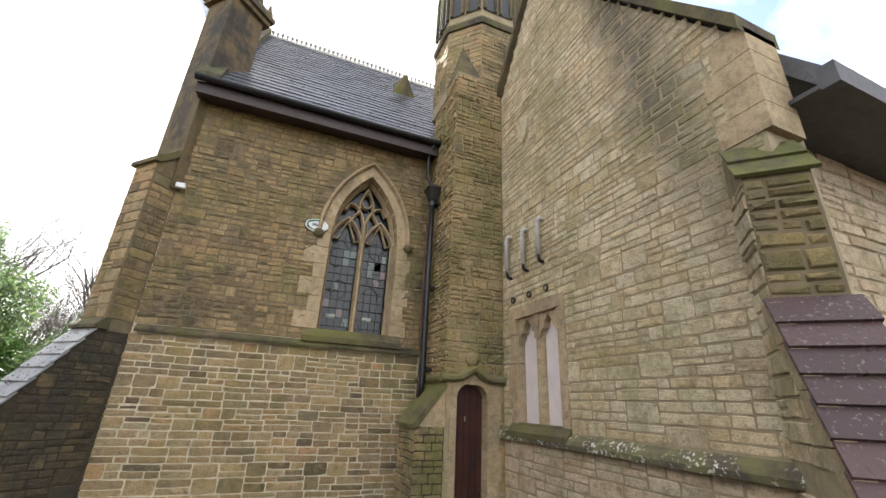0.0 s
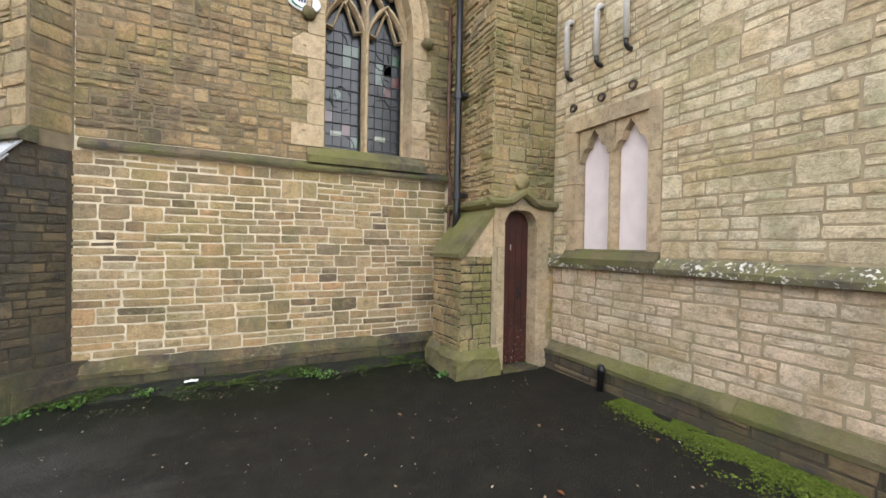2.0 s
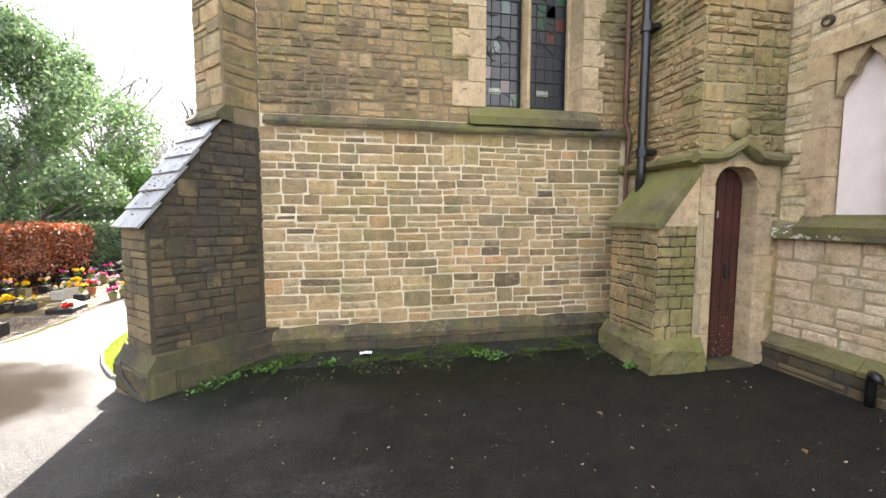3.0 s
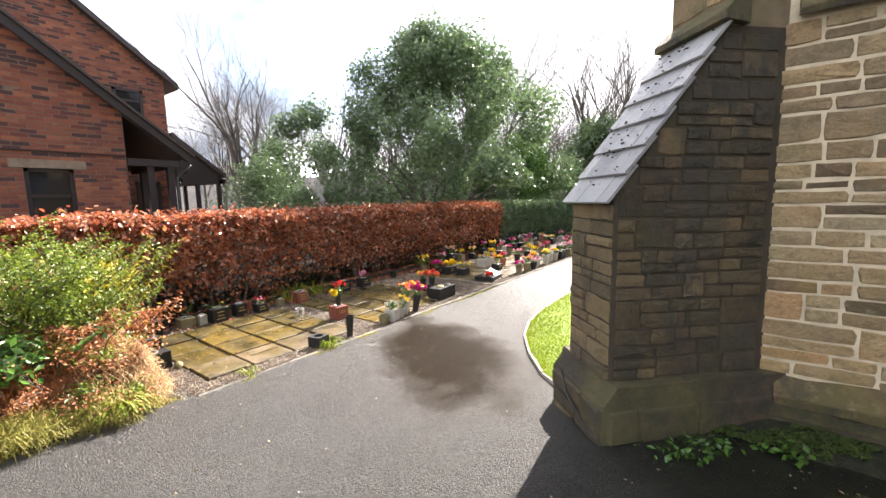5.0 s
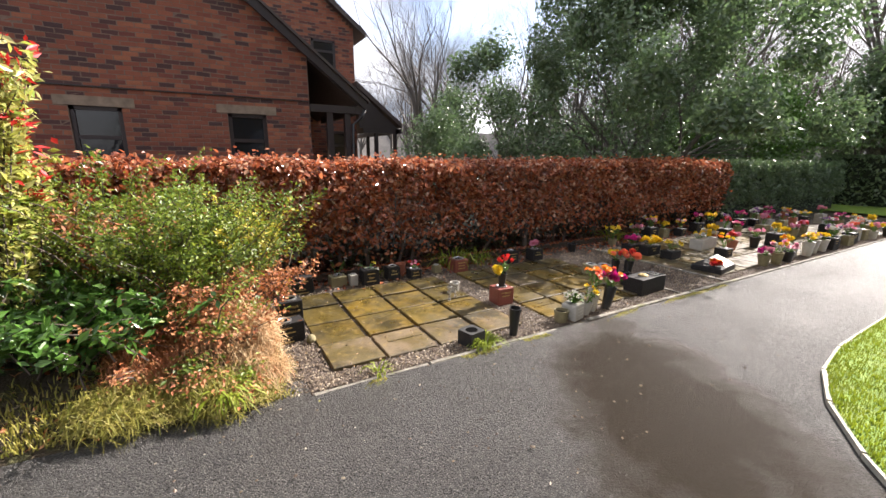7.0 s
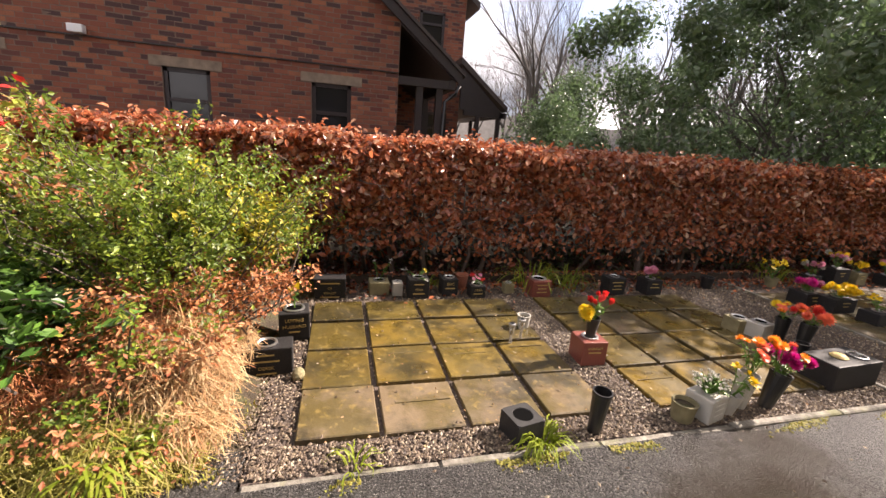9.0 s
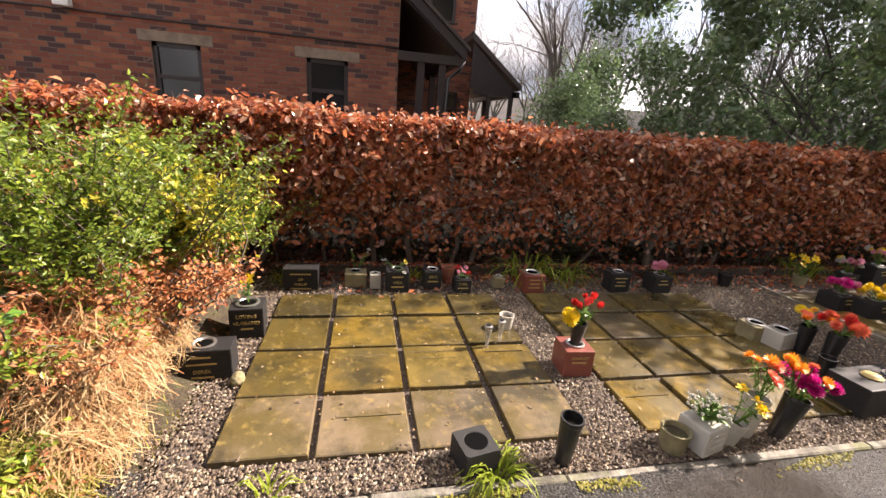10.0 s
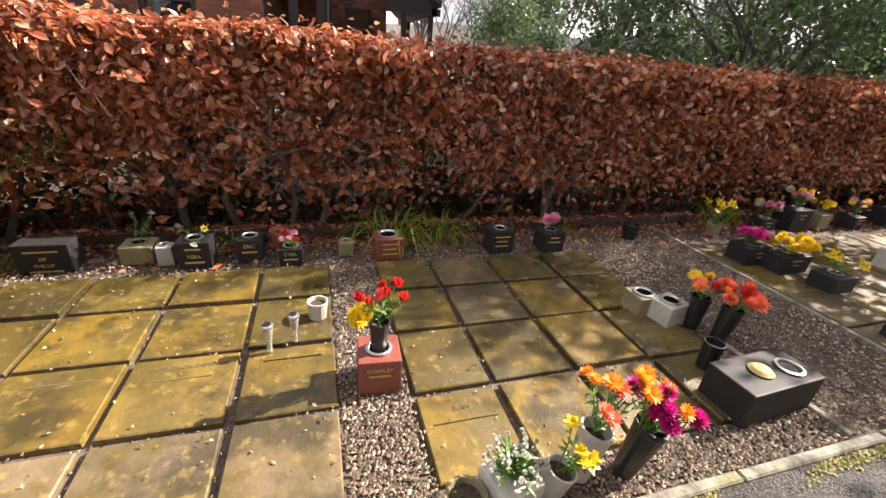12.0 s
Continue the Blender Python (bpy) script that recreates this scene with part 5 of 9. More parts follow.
prism(bm, [(0, -0.16, 0.24), (0, 0.16, 0.24), (0, 0.16, -0.02), (0, 0.08, -0.18), (0, 0, -0.26), (0, -0.08, -0.18), (0, -0.16, -0.02)], (0, 0, 0), (-0.05, 0, 0))
thing("stone_shield", "plain carved stone shield on the gable", "carving", at=(GX - 0.005, 4.80, 6.08), bm=bm, material=M_PALE)
bm = bm_new()
tube(bm, [(GX - 0.15, 4.62, -0.03), (GX - 0.15, 4.62, 0.20), (GX - 0.17, 4.60, 0.27), (GX - 0.20, 4.56, 0.27), (GX - 0.215, 4.54, 0.22)], 0.035, 10)
thing("vent_stub", "black bent pipe stub standing by the plinth", "pipe", bm=bm, material=M_IRON, smooth=True)

# ---------------------------------------------------------------- diagonal buttress at the gable corner
buttress_2 = thing("buttress_gable", "stepped sandstone corner buttress with purple slate weatherings", "buttress", kind="structure")
C2 = Vector((3.125, 1.472, 0))
S2 = Vector((1, -1, 0)).normalized()
W2 = 0.41


def b2(e, w, z):
    return C2 + D * e + S2 * w + Vector((0, 0, z))


def b2_prism(bm, prof, w0, w1):
    prism(bm, [b2(e, w0, z) for e, z in prof], (0, 0, 0), S2 * (w1 - w0))


bm = bm_new()
b2_prism(bm, [(-0.5, 2.42), (0, 2.42), (0, 3.36), (-0.22, 3.72), (-0.5, 3.72)], -W2 / 2, W2 / 2)
part("upper_stage", bm, M_MORTAR_D, buttress_2)
bm = bm_new()
b2_prism(bm, [(-0.5, -0.4), (0.62, -0.4), (0.62, 1.30), (0.0, 2.42), (-0.5, 2.42)], -W2 / 2, W2 / 2)
part("lower_stage", bm, M_MORTAR_P, buttress_2)
stones_joined("front_stones", rubble(random.Random(91), 2.46, 3.34, lambda v: [(0, W2)], 0.09, 0.16, 0.13, 0.26, 0.2, 0.02), b2(0, -W2 / 2, 0), S2, D, M_BROWN, buttress_2, seed=1, proud=(0.012, 0.034), bev=0.016)
stones_joined("side_stones", rubble(random.Random(92), 1.46, 3.36, lambda v: [(0, 0.5 if v > 2.42 else 0.5 + (2.42 - v) * 0.553)], 0.09, 0.16, 0.16, 0.34, 0.1), b2(-0.5, -W2 / 2, 0), D, -S2, M_PALE, buttress_2, seed=2)
stones_joined("side_stones", rubble(random.Random(93), 0.1, 1.3, lambda v: [(0, 1.1)], 0.09, 0.16, 0.16, 0.34, 0.1), b2(-0.5, -W2 / 2, 0), D, -S2, M_PINK_I, buttress_2, seed=3)
stones_joined("lower_front_stones", rubble(random.Random(94), 0.1, 1.28, lambda v: [(0, W2)], 0.09, 0.16, 0.16, 0.34, 0.1), b2(0.62, -W2 / 2, 0), S2, D, M_PINK_I, buttress_2, seed=4)


def weathering(e0, z0, e1, z1, n, material, w, name):
    """Rows of sloping slabs from the low edge (e0, z0) up to (e1, z1)."""
    v = Vector((e1 - e0, z1 - z0))
    L = v.length
    v /= L
    nn = Vector((v.y, -v.x))
    nn = nn if nn.x > 0 else -nn
    for k in range(n):
        s0, s1 = k * L / n - 0.02, (k + 1) * L / n + 0.02
        for w0, w1 in ((-w / 2 - 0.05 + 0.008 * (k % 2), w / 2 + 0.05 - 0.006 * (k % 3)),):
            bm = bm_new()
            b2_prism(bm, [(e0 + v.x * a + nn.x * b, z0 + v.y * a + nn.y * b) for a, b in ((s0, 0.015), (s1, 0.0), (s1, 0.02), (s0, 0.05))], w0, w1)
            part(name, bm, material, buttress_2)


weathering(0.62, 1.30, 0.0, 2.42, 7, M_SLATE_P, W2, "slate")
weathering(0.0, 3.36, -0.22, 3.72, 2, M_MOSSY, W2, "cap_stone")
bm = bm_new()
for k in range(4):
    a, b = k / 4, (k + 0.97) / 4
    b2_prism(bm, [(0.62 - 0.62 * a + 0.03, 1.30 + 1.12 * a), (0.62 - 0.62 * b + 0.03, 1.30 + 1.12 * b), (0.62 - 0.62 * b - 0.15, 1.30 + 1.12 * b), (0.62 - 0.62 * a - 0.15, 1.30 + 1.12 * a)], -W2 / 2 - 0.035, -W2 / 2 + 0.05)
part("kerb_stones", bm, M_ASHLAR, buttress_2, "dressed raking stones")
# ---------------------------------------------------------------- ground


def sheet(bm, xs, ys, lift=0.0, rough=0.0, keep=None):
    """A grid of land at the lie of the ground."""
    g = [[bm.verts.new((x, y, ground_z(x, y) + lift + rough * noise.noise((x * 2, y * 2, 0.3)))) for y in ys] for x in xs]
    for i in range(len(xs) - 1):
        for j in range(len(ys) - 1):
            if keep is None or keep((xs[i] + xs[i + 1]) / 2, (ys[j] + ys[j + 1]) / 2):
                bm.faces.new((g[i][j], g[i + 1][j], g[i + 1][j + 1], g[i][j + 1]))


def steps(a, b, n):
    return [a + (b - a) * i / n for i in range(n + 1)]


m = Mat("soil_and_litter")
c = m.ramp(m.noise(9, 6, 0.7), [(0.3, (0.022, 0.016, 0.010)), (0.5, (0.05, 0.036, 0.02)), (0.65, (0.06, 0.06, 0.02)), (0.8, (0.11, 0.07, 0.035))])
m.bump(m.noise(45, 5), 0.9, 0.03)
M_SOIL = m.done(c, 0.95)
bm = bm_new()
sheet(bm, [-900, -200, -60, -30, -20, -14, -10, -8.6, -7, -6, -5, -4.5, -4, -3.5, -3, -2.5, -2, 0, 6, 14, 30, 60, 200, 900], [-900, -200, -60, -20, 0, 5, 10, 15, 25, 40, 60, 200, 900], -0.045)
ground = thing("ground", "dark soil and leaf litter ground", "ground", bm=bm, material=M_SOIL, kind="structure")

# wet tarmac
m = Mat("wet_tarmac")
grain = m.mix(m.voronoi(92, "Distance"), m.noise(120, 4, 0.75), 0.35)
fine = m.noise(240, 3, 0.6)
c = m.ramp(grain, [(0.18, (0.36, 0.33, 0.30)), (0.32, (0.10, 0.094, 0.088)), (0.50, (0.030, 0.028, 0.026)), (0.8, (0.009, 0.009, 0.009))])
c = m.mix(c, (0.016, 0.0125, 0.007), m.ramp(m.noise(0.7, 7, 0.7), [(0.48, (0, 0, 0)), (0.72, (0.35, 0.35, 0.35))]))
wet = m.noise(0.55, 5, 0.55)
sep = m.n.new("ShaderNodeSeparateXYZ")
m.l.new(m.geo.outputs["Position"], sep.inputs[0])
# standing water of irregular outline at the bend of the path
px, py = m.math("ADD", sep.outputs[0], 4.58), m.math("SUBTRACT", sep.outputs[1], 6.95)
dx = m.math("MULTIPLY", m.math("SUBTRACT", m.math("MULTIPLY", px, 0.78), m.math("MULTIPLY", py, 0.62)), 0.62)
dy = m.math("MULTIPLY", m.math("ADD", m.math("MULTIPLY", px, 0.62), m.math("MULTIPLY", py, 0.78)), 1.45)
dist = m.math("ADD", m.math("MULTIPLY", dx, dx), m.math("MULTIPLY", dy, dy))
dist = m.math("MULTIPLY", m.math("ADD", dist, m.math("MULTIPLY", m.math("SUBTRACT", m.noise(1.9, 7, 0.62), 0.5), 2.2)), 0.5)
pool = m.ramp(dist, [(0.16, (1, 1, 1)), (0.40, (0.82, 0.82, 0.82)), (0.62, (0, 0, 0))])
# the water's dark mirror image of trees goes into its colour, gloss cut
c = m.mix(c, (0.012, 0.0075, 0.0028), m.math("MULTIPLY", pool, 0.93))
# yard shade put into the colour as a black algae film, with a ragged edge
shade_film = m.ramp(m.math("ADD", m.math("MULTIPLY", sep.outputs[0], 0.25), m.math("ADD", m.math("MULTIPLY", m.noise(0.8, 6, 0.7), 1.6), 0.12)), [(0.10, (0, 0, 0)), (0.75, (0.85, 0.85, 0.85))])
c = m.mix(c, m.ramp(m.noise(5, 6, 0.7), [(0.36, (0.007, 0.0065, 0.0055)), (0.5, (0.015, 0.0125, 0.008)), (0.66, (0.026, 0.023, 0.014))]), shade_film)
# slimy green-black growth in tongues, denser towards the chancel wall
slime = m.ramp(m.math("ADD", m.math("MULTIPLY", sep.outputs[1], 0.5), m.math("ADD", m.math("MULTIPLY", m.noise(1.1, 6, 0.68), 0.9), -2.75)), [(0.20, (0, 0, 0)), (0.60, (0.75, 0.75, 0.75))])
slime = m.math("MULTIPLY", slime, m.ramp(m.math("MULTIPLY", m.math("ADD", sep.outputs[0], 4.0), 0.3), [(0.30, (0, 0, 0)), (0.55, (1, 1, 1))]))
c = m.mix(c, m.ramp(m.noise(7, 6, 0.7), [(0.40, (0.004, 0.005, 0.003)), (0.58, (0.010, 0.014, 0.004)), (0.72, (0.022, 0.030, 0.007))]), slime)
speck = m.ramp(m.voronoi(34, "Distance"), [(0.05, (1, 1, 1)), (0.11, (0, 0, 0))])
c = m.mix(c, (0.085, 0.075, 0.06), m.math("MULTIPLY", m.math("MULTIPLY", speck, shade_film), 0.55))
rough = m.ramp(wet, [(0.35, (0.36,) * 3), (0.6, (0.46,) * 3)])
rough = m.mix(rough, (0.16, 0.16, 0.16), m.ramp(m.voronoi(61, "Distance"), [(0.14, (0.8, 0.8, 0.8)), (0.26, (0, 0, 0))]))
rough = m.mix(rough, (0.60, 0.60, 0.60), shade_film)
rough = m.mix(rough, (0.32, 0.32, 0.32), pool)
spec = m.math("SUBTRACT", 0.58, m.math("MAXIMUM", m.math("MULTIPLY", pool, 0.545), m.math("MULTIPLY", m.math("MAXIMUM", shade_film, slime), 0.46)))
h = m.mix(m.mix(grain, fine, 0.4), 0.5, m.math("MULTIPLY", pool, 0.75))
m.bump(h, 1.0, 0.023)
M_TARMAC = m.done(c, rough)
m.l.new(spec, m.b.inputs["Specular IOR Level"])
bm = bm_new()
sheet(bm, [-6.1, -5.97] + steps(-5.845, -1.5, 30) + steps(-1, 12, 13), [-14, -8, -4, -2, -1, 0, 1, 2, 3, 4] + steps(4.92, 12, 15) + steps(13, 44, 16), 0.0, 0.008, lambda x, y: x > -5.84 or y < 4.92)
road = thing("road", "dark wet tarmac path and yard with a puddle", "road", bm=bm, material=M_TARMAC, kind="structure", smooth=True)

# lawn east of the path, its edge curving round
m = Mat("lawn_turf")
c = m.ramp(m.noise(14, 6, 0.7), [(0.3, (0.08, 0.14, 0.012)), (0.5, (0.14, 0.23, 0.018)), (0.7, (0.20, 0.28, 0.03))])
c = m.mix(c, (0.16, 0.15, 0.04), m.ramp(m.noise(2.5, 4), [(0.5, (0, 0, 0)), (0.8, (0.7, 0.7, 0.7))]))
m.bump(m.noise(120, 4), 0.8, 0.02)
M_TURF = m.done(c, 0.85)
EDGE = [(-2.7, 6.25), (-2.95, 6.38), (-3.36, 6.76), (-3.72, 7.27), (-4.02, 7.80), (-4.22, 8.35), (-4.32, 9.0), (-4.36, 10.5), (-4.32, 13.1), (-4.2, 15.4), (-3.9, 17.4), (-3.2, 19.0), (-1.5, 20.0), (3.0, 20.6), (9.0, 20.8)]


def edge_x(y):
    """The lawn's edge as x at y, on its near stretch."""
    for (x0, y0), (x1, y1) in zip(EDGE, EDGE[1:]):
        if y0 <= y <= y1:
            return x0 + (x1 - x0) * (y - y0) / (y1 - y0)
    return EDGE[0][0] if y < EDGE[0][1] else EDGE[-1][0]


bm = bm_new()
ys = steps(6.25, 20.8, 60)
rows = []
for y in ys:
    x0 = edge_x(y)
    xm = -2.62 if y < 6.7 else -1.95 if y < 13 else 9.5
    rows.append([bm.verts.new((x0 + (xm - x0) * k, y, ground_z(x0 + (xm - x0) * k, y) + 0.03 + 0.01 * noise.noise((x0 + k * 9, y * 2, 2)))) for k in (0, 0.02, 0.05, 0.1, 0.2, 0.4, 0.7, 1.0)])
for a, b in zip(rows, rows[1:]):
    for k in range(7):
        bm.faces.new((a[k], a[k + 1], b[k + 1], b[k]))
lawn = thing("lawn", "bright green mown lawn beside the path", "lawn", bm=bm, material=M_TURF, kind="structure", smooth=True)
bm = bm_new()
sheet(bm, steps(-14, 25, 20), steps(21.6, 40, 10), 0.03, 0.03)
thing("lawn_far", "far green lawn beyond the path", "lawn", bm=bm, material=M_TURF, kind="structure")
# pale edging stones along the lawn
edging = thing("lawn_edging", "narrow pale concrete edging along the lawn", "edging", kind="structure")
pts = [Vector((x, y, 0)) for x, y in EDGE[:12]]
dense = []
for a, b in zip(pts, pts[1:]):
    n = max(1, int((b - a).length / 0.45))
    dense += [a.lerp(b, k / n) for k in range(n)]
for a, b in zip(dense, dense[1:]):
    d = (b - a)
    s = Vector((d.y, -d.x, 0)).normalized() * 0.022
    z0, z1 = ground_z(a.x, a.y), ground_z(b.x, b.y)
    bm = bm_new()
    a2, b2_ = a + d * 0.015, b - d * 0.015
    t = 0.028 + 0.008 * noise.noise(a * 3)
    hexa(bm, [a2 - s + Vector((0, 0, z0 - 0.05)), b2_ - s + Vector((0, 0, z1 - 0.05)), b2_ + s + Vector((0, 0, z1 - 0.05)), a2 + s + Vector((0, 0, z0 - 0.05))],
         [a2 - s * 0.8 + Vector((0, 0, z0 + t)), b2_ - s * 0.8 + Vector((0, 0, z1 + t)), b2_ + s * 0.8 + Vector((0, 0, z1 + t)), a2 + s * 0.8 + Vector((0, 0, z0 + t))])
    part("edging_stone", bm, M_EDGING, edging)

# ---------------------------------------------------------------- scattered growth


def blades(name, spots, material, parent, seed, h=(0.03, 0.07), w=0.004, lean=0.5):
    """Single blades of grass as thin bent triangles."""
    r = random.Random(seed)
    vs, fs = [], []
    for x, y, z in spots:
        a, hh, l = r.uniform(0, 6.283), r.uniform(*h), r.uniform(0.1, lean)
        dx, dy = math.cos(a), math.sin(a)
        k = len(vs)
        ww = w * r.uniform(0.7, 1.4)
        vs += [(x - dy * ww, y + dx * ww, z), (x + dy * ww, y - dx * ww, z),
               (x + dx * l * hh * 0.4 + dy * ww * 0.8, y + dy * l * hh * 0.4 - dx * ww * 0.8, z + hh * 0.6), (x + dx * l * hh * 0.4 - dy * ww * 0.8, y + dy * l * hh * 0.4 + dx * ww * 0.8, z + hh * 0.6), (x + dx * l * hh, y + dy * l * hh, z + hh * (1 - 0.3 * l))]
        fs += [(k, k + 1, k + 2, k + 3), (k + 3, k + 2, k + 4)]
    me = bpy.data.meshes.new(name)
    me.from_pydata(vs, [], fs)
    me.update()
    me.materials.append(material)
    return part(name, me, None, parent, kind="stuff") if parent else tagged(new(name, me), kind="stuff")


def leaf_mat(name, tones, rough=0.45, trans=0.25, spec=0.5):
    """Leaves, a tone for each, that let some light through."""
    m = Mat(name)
    c = m.ramp(m.rnd(True), [(i / (len(tones) - 1), t) for i, t in enumerate(tones)])
    c = m.mix(c, tuple(v * 0.5 for v in tones[0]), m.ramp(m.noise(2.0, 4), [(0.45, (0, 0, 0)), (0.75, (0.6, 0.6, 0.6))]))
    m.done(c, rough)
    m.b.inputs["Specular IOR Level"].default_value = spec
    tr = m.n.new("ShaderNodeBsdfTranslucent")
    m.l.new(c, tr.inputs[0])
    mx = m.n.new("ShaderNodeMixShader")
    mx.inputs[0].default_value = trans
    m.l.new(m.b.outputs[0], mx.inputs[1])
    m.l.new(tr.outputs[0], mx.inputs[2])
    m.l.new(mx.outputs[0], m.n["Material Output"].inputs[0])
    return m.m


M_GRASS = leaf_mat("grass_blades", [(0.16, 0.215, 0.014), (0.21, 0.275, 0.018), (0.26, 0.30, 0.03), (0.18, 0.24, 0.016)], 0.55, 0.4, 0.35)
M_STRAW = leaf_mat("dry_straw", [(0.40, 0.27, 0.12), (0.52, 0.38, 0.20), (0.28, 0.13, 0.05), (0.46, 0.32, 0.16), (0.36, 0.17, 0.065), (0.56, 0.43, 0.25)], 0.6, 0.25)
M_BEECH = leaf_mat("dry_beech_leaves", [(0.36, 0.09, 0.036), (0.54, 0.18, 0.075), (0.17, 0.04, 0.022), (0.64, 0.29, 0.15), (0.40, 0.105, 0.045), (0.09, 0.026, 0.016), (0.74, 0.45, 0.29)], 0.26, 0.42, 0.8)
M_HOLLY = leaf_mat("dark_glossy_leaves", [(0.065, 0.11, 0.045), (0.095, 0.155, 0.065), (0.13, 0.20, 0.085), (0.075, 0.125, 0.052), (0.16, 0.225, 0.095)], 0.28, 0.48, 0.9)
M_LAUREL = leaf_mat("bright_green_leaves", [(0.04, 0.10, 0.015), (0.07, 0.16, 0.025), (0.10, 0.20, 0.03), (0.05, 0.12, 0.02)], 0.32, 0.25)
M_LIME = leaf_mat("yellow_green_leaves", [(0.07, 0.13, 0.015), (0.14, 0.22, 0.022), (0.28, 0.34, 0.035), (0.055, 0.10, 0.012), (0.19, 0.27, 0.025), (0.30, 0.33, 0.05)], 0.42, 0.45)
M_YELLOW = leaf_mat("yellow_leaves", [(0.42, 0.36, 0.02), (0.50, 0.42, 0.05), (0.35, 0.34, 0.03)], 0.45, 0.3)
M_RUST = leaf_mat("rusty_dead_leaves", [(0.34, 0.10, 0.03), (0.46, 0.18, 0.06), (0.26, 0.07, 0.03), (0.52, 0.27, 0.11), (0.38, 0.12, 0.05)], 0.6, 0.25)
M_PIERIS = leaf_mat("pale_pieris_leaves", [(0.52, 0.48, 0.12), (0.34, 0.40, 0.06), (0.60, 0.54, 0.24), (0.20, 0.30, 0.04)], 0.35, 0.4)
M_RED = leaf_mat("red_petals", [(0.55, 0.02, 0.02), (0.65, 0.04, 0.035), (0.48, 0.015, 0.02)], 0.5, 0.3)
M_BARK = plain("grey_bark", (0.105, 0.095, 0.084), 0.9, var=0.4, scale=20, bump=0.6)
M_TWIG = plain("thin_brown_twigs", (0.10, 0.075, 0.06), 0.85, var=0.3)
M_TWIG_T = plain("grey_winter_twigs", (0.115, 0.10, 0.088), 0.85, var=0.3)


def leaves(name, spots, size, material, parent, seed, aspect=0.55, up=0.3, fold=0.25, label=""):
    """Leaves at (place, outward direction): each a folded four-point blade."""
    r = random.Random(seed)
    vs, fs = [], []
    for p, n in spots:
        s = size * r.uniform(0.65, 1.35)
        n = (Vector(n) * 0.8 + Vector((r.uniform(-1, 1), r.uniform(-1, 1), r.uniform(-1, 1) + up))).normalized()
        t = n.cross(Vector((r.uniform(-1, 1), r.uniform(-1, 1), r.uniform(-1, 1)))).normalized()
        b = n.cross(t)
        p = Vector(p)
        k = len(vs)
        w = s * aspect * 0.5
        vs += [tuple(p - t * s * 0.5), tuple(p + b * w + n * fold * w), tuple(p + t * s * 0.5), tuple(p - b * w + n * fold * w)]
        fs += [(k, k + 1, k + 2), (k, k + 2, k + 3)]
    me = bpy.data.meshes.new(name)
    me.from_pydata(vs, [], fs)
    me.update()
    me.materials.append(material)
    return part(name, me, None, parent, label, kind="stuff") if parent else tagged(new(name, me), label, kind="stuff")


def curled(name, spots, size, material, parent, seed, aspect=0.62, up=0.3):
    """Dry oval leaves with a midrib, cupped and curled at the tip."""
    r = random.Random(seed)
    vs, fs = [], []
    for p, n in spots:
        s = size * r.uniform(0.6, 1.35)
        n = (Vector(n) * 0.8 + Vector((r.uniform(-1, 1), r.uniform(-1, 1), r.uniform(-1, 1) + up))).normalized()
        t = n.cross(Vector((r.uniform(-1, 1), r.uniform(-1, 1), r.uniform(-1, 1)))).normalized()
        b = n.cross(t)
        p, k = Vector(p), len(vs)
        w, cup, bend = s * aspect * 0.5, r.uniform(0.1, 0.7), r.uniform(-0.45, 0.25) * s
        for a, h in ((-0.5, 0.0), (-0.22, 0.86), (0.16, 0.92), (0.5, 0.0)):
            c = p + t * s * a + n * bend * (a + 0.5) ** 2
            if h:
                vs += [tuple(c + b * w * h + n * cup * w), tuple(c), tuple(c - b * w * h * r.uniform(0.7, 1.0) + n * cup * w)]
            else:
                vs.append(tuple(c))
        fs += [(k, k + 1, k + 2), (k, k + 2, k + 3), (k + 1, k + 4, k + 5, k + 2), (k + 2, k + 5, k + 6, k + 3), (k + 4, k + 7, k + 5), (k + 5, k + 7, k + 6)]
    me = bpy.data.meshes.new(name)
    me.from_pydata(vs, [], fs)
    me.update()
    me.materials.append(material)
    return part(name, me, None, parent, kind="stuff")


# grass blades on the part of the lawn that is passed closely
r = random.Random(5)
spots = []
while len(spots) < 42000:
    y = 6.3 + 7.5 * r.random() ** 1.6
    x = edge_x(y) + 0.01 + 2.4 * r.random() ** 1.3
    if x + y > 3.1 and x < (-2.75 if y < 6.8 else -2.0):
        spots.append((x, y, ground_z(x, y) + 0.03))
blades("grass", spots, M_GRASS, lawn, 6, (0.012, 0.032), 0.0032)

# ---------------------------------------------------------------- beech hedge
HX0, HX1, HTOP = -9.35, -8.42, 1.24
GROUND_LOW = -0.27
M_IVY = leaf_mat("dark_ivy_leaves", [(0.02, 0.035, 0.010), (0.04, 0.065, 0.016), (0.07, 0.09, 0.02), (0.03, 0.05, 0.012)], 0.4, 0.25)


def hedge_top(y):
    return HTOP + 0.05 * noise.noise((0, y * 1.1, 0)) + 0.03 * noise.noise((5, y * 4, 0))


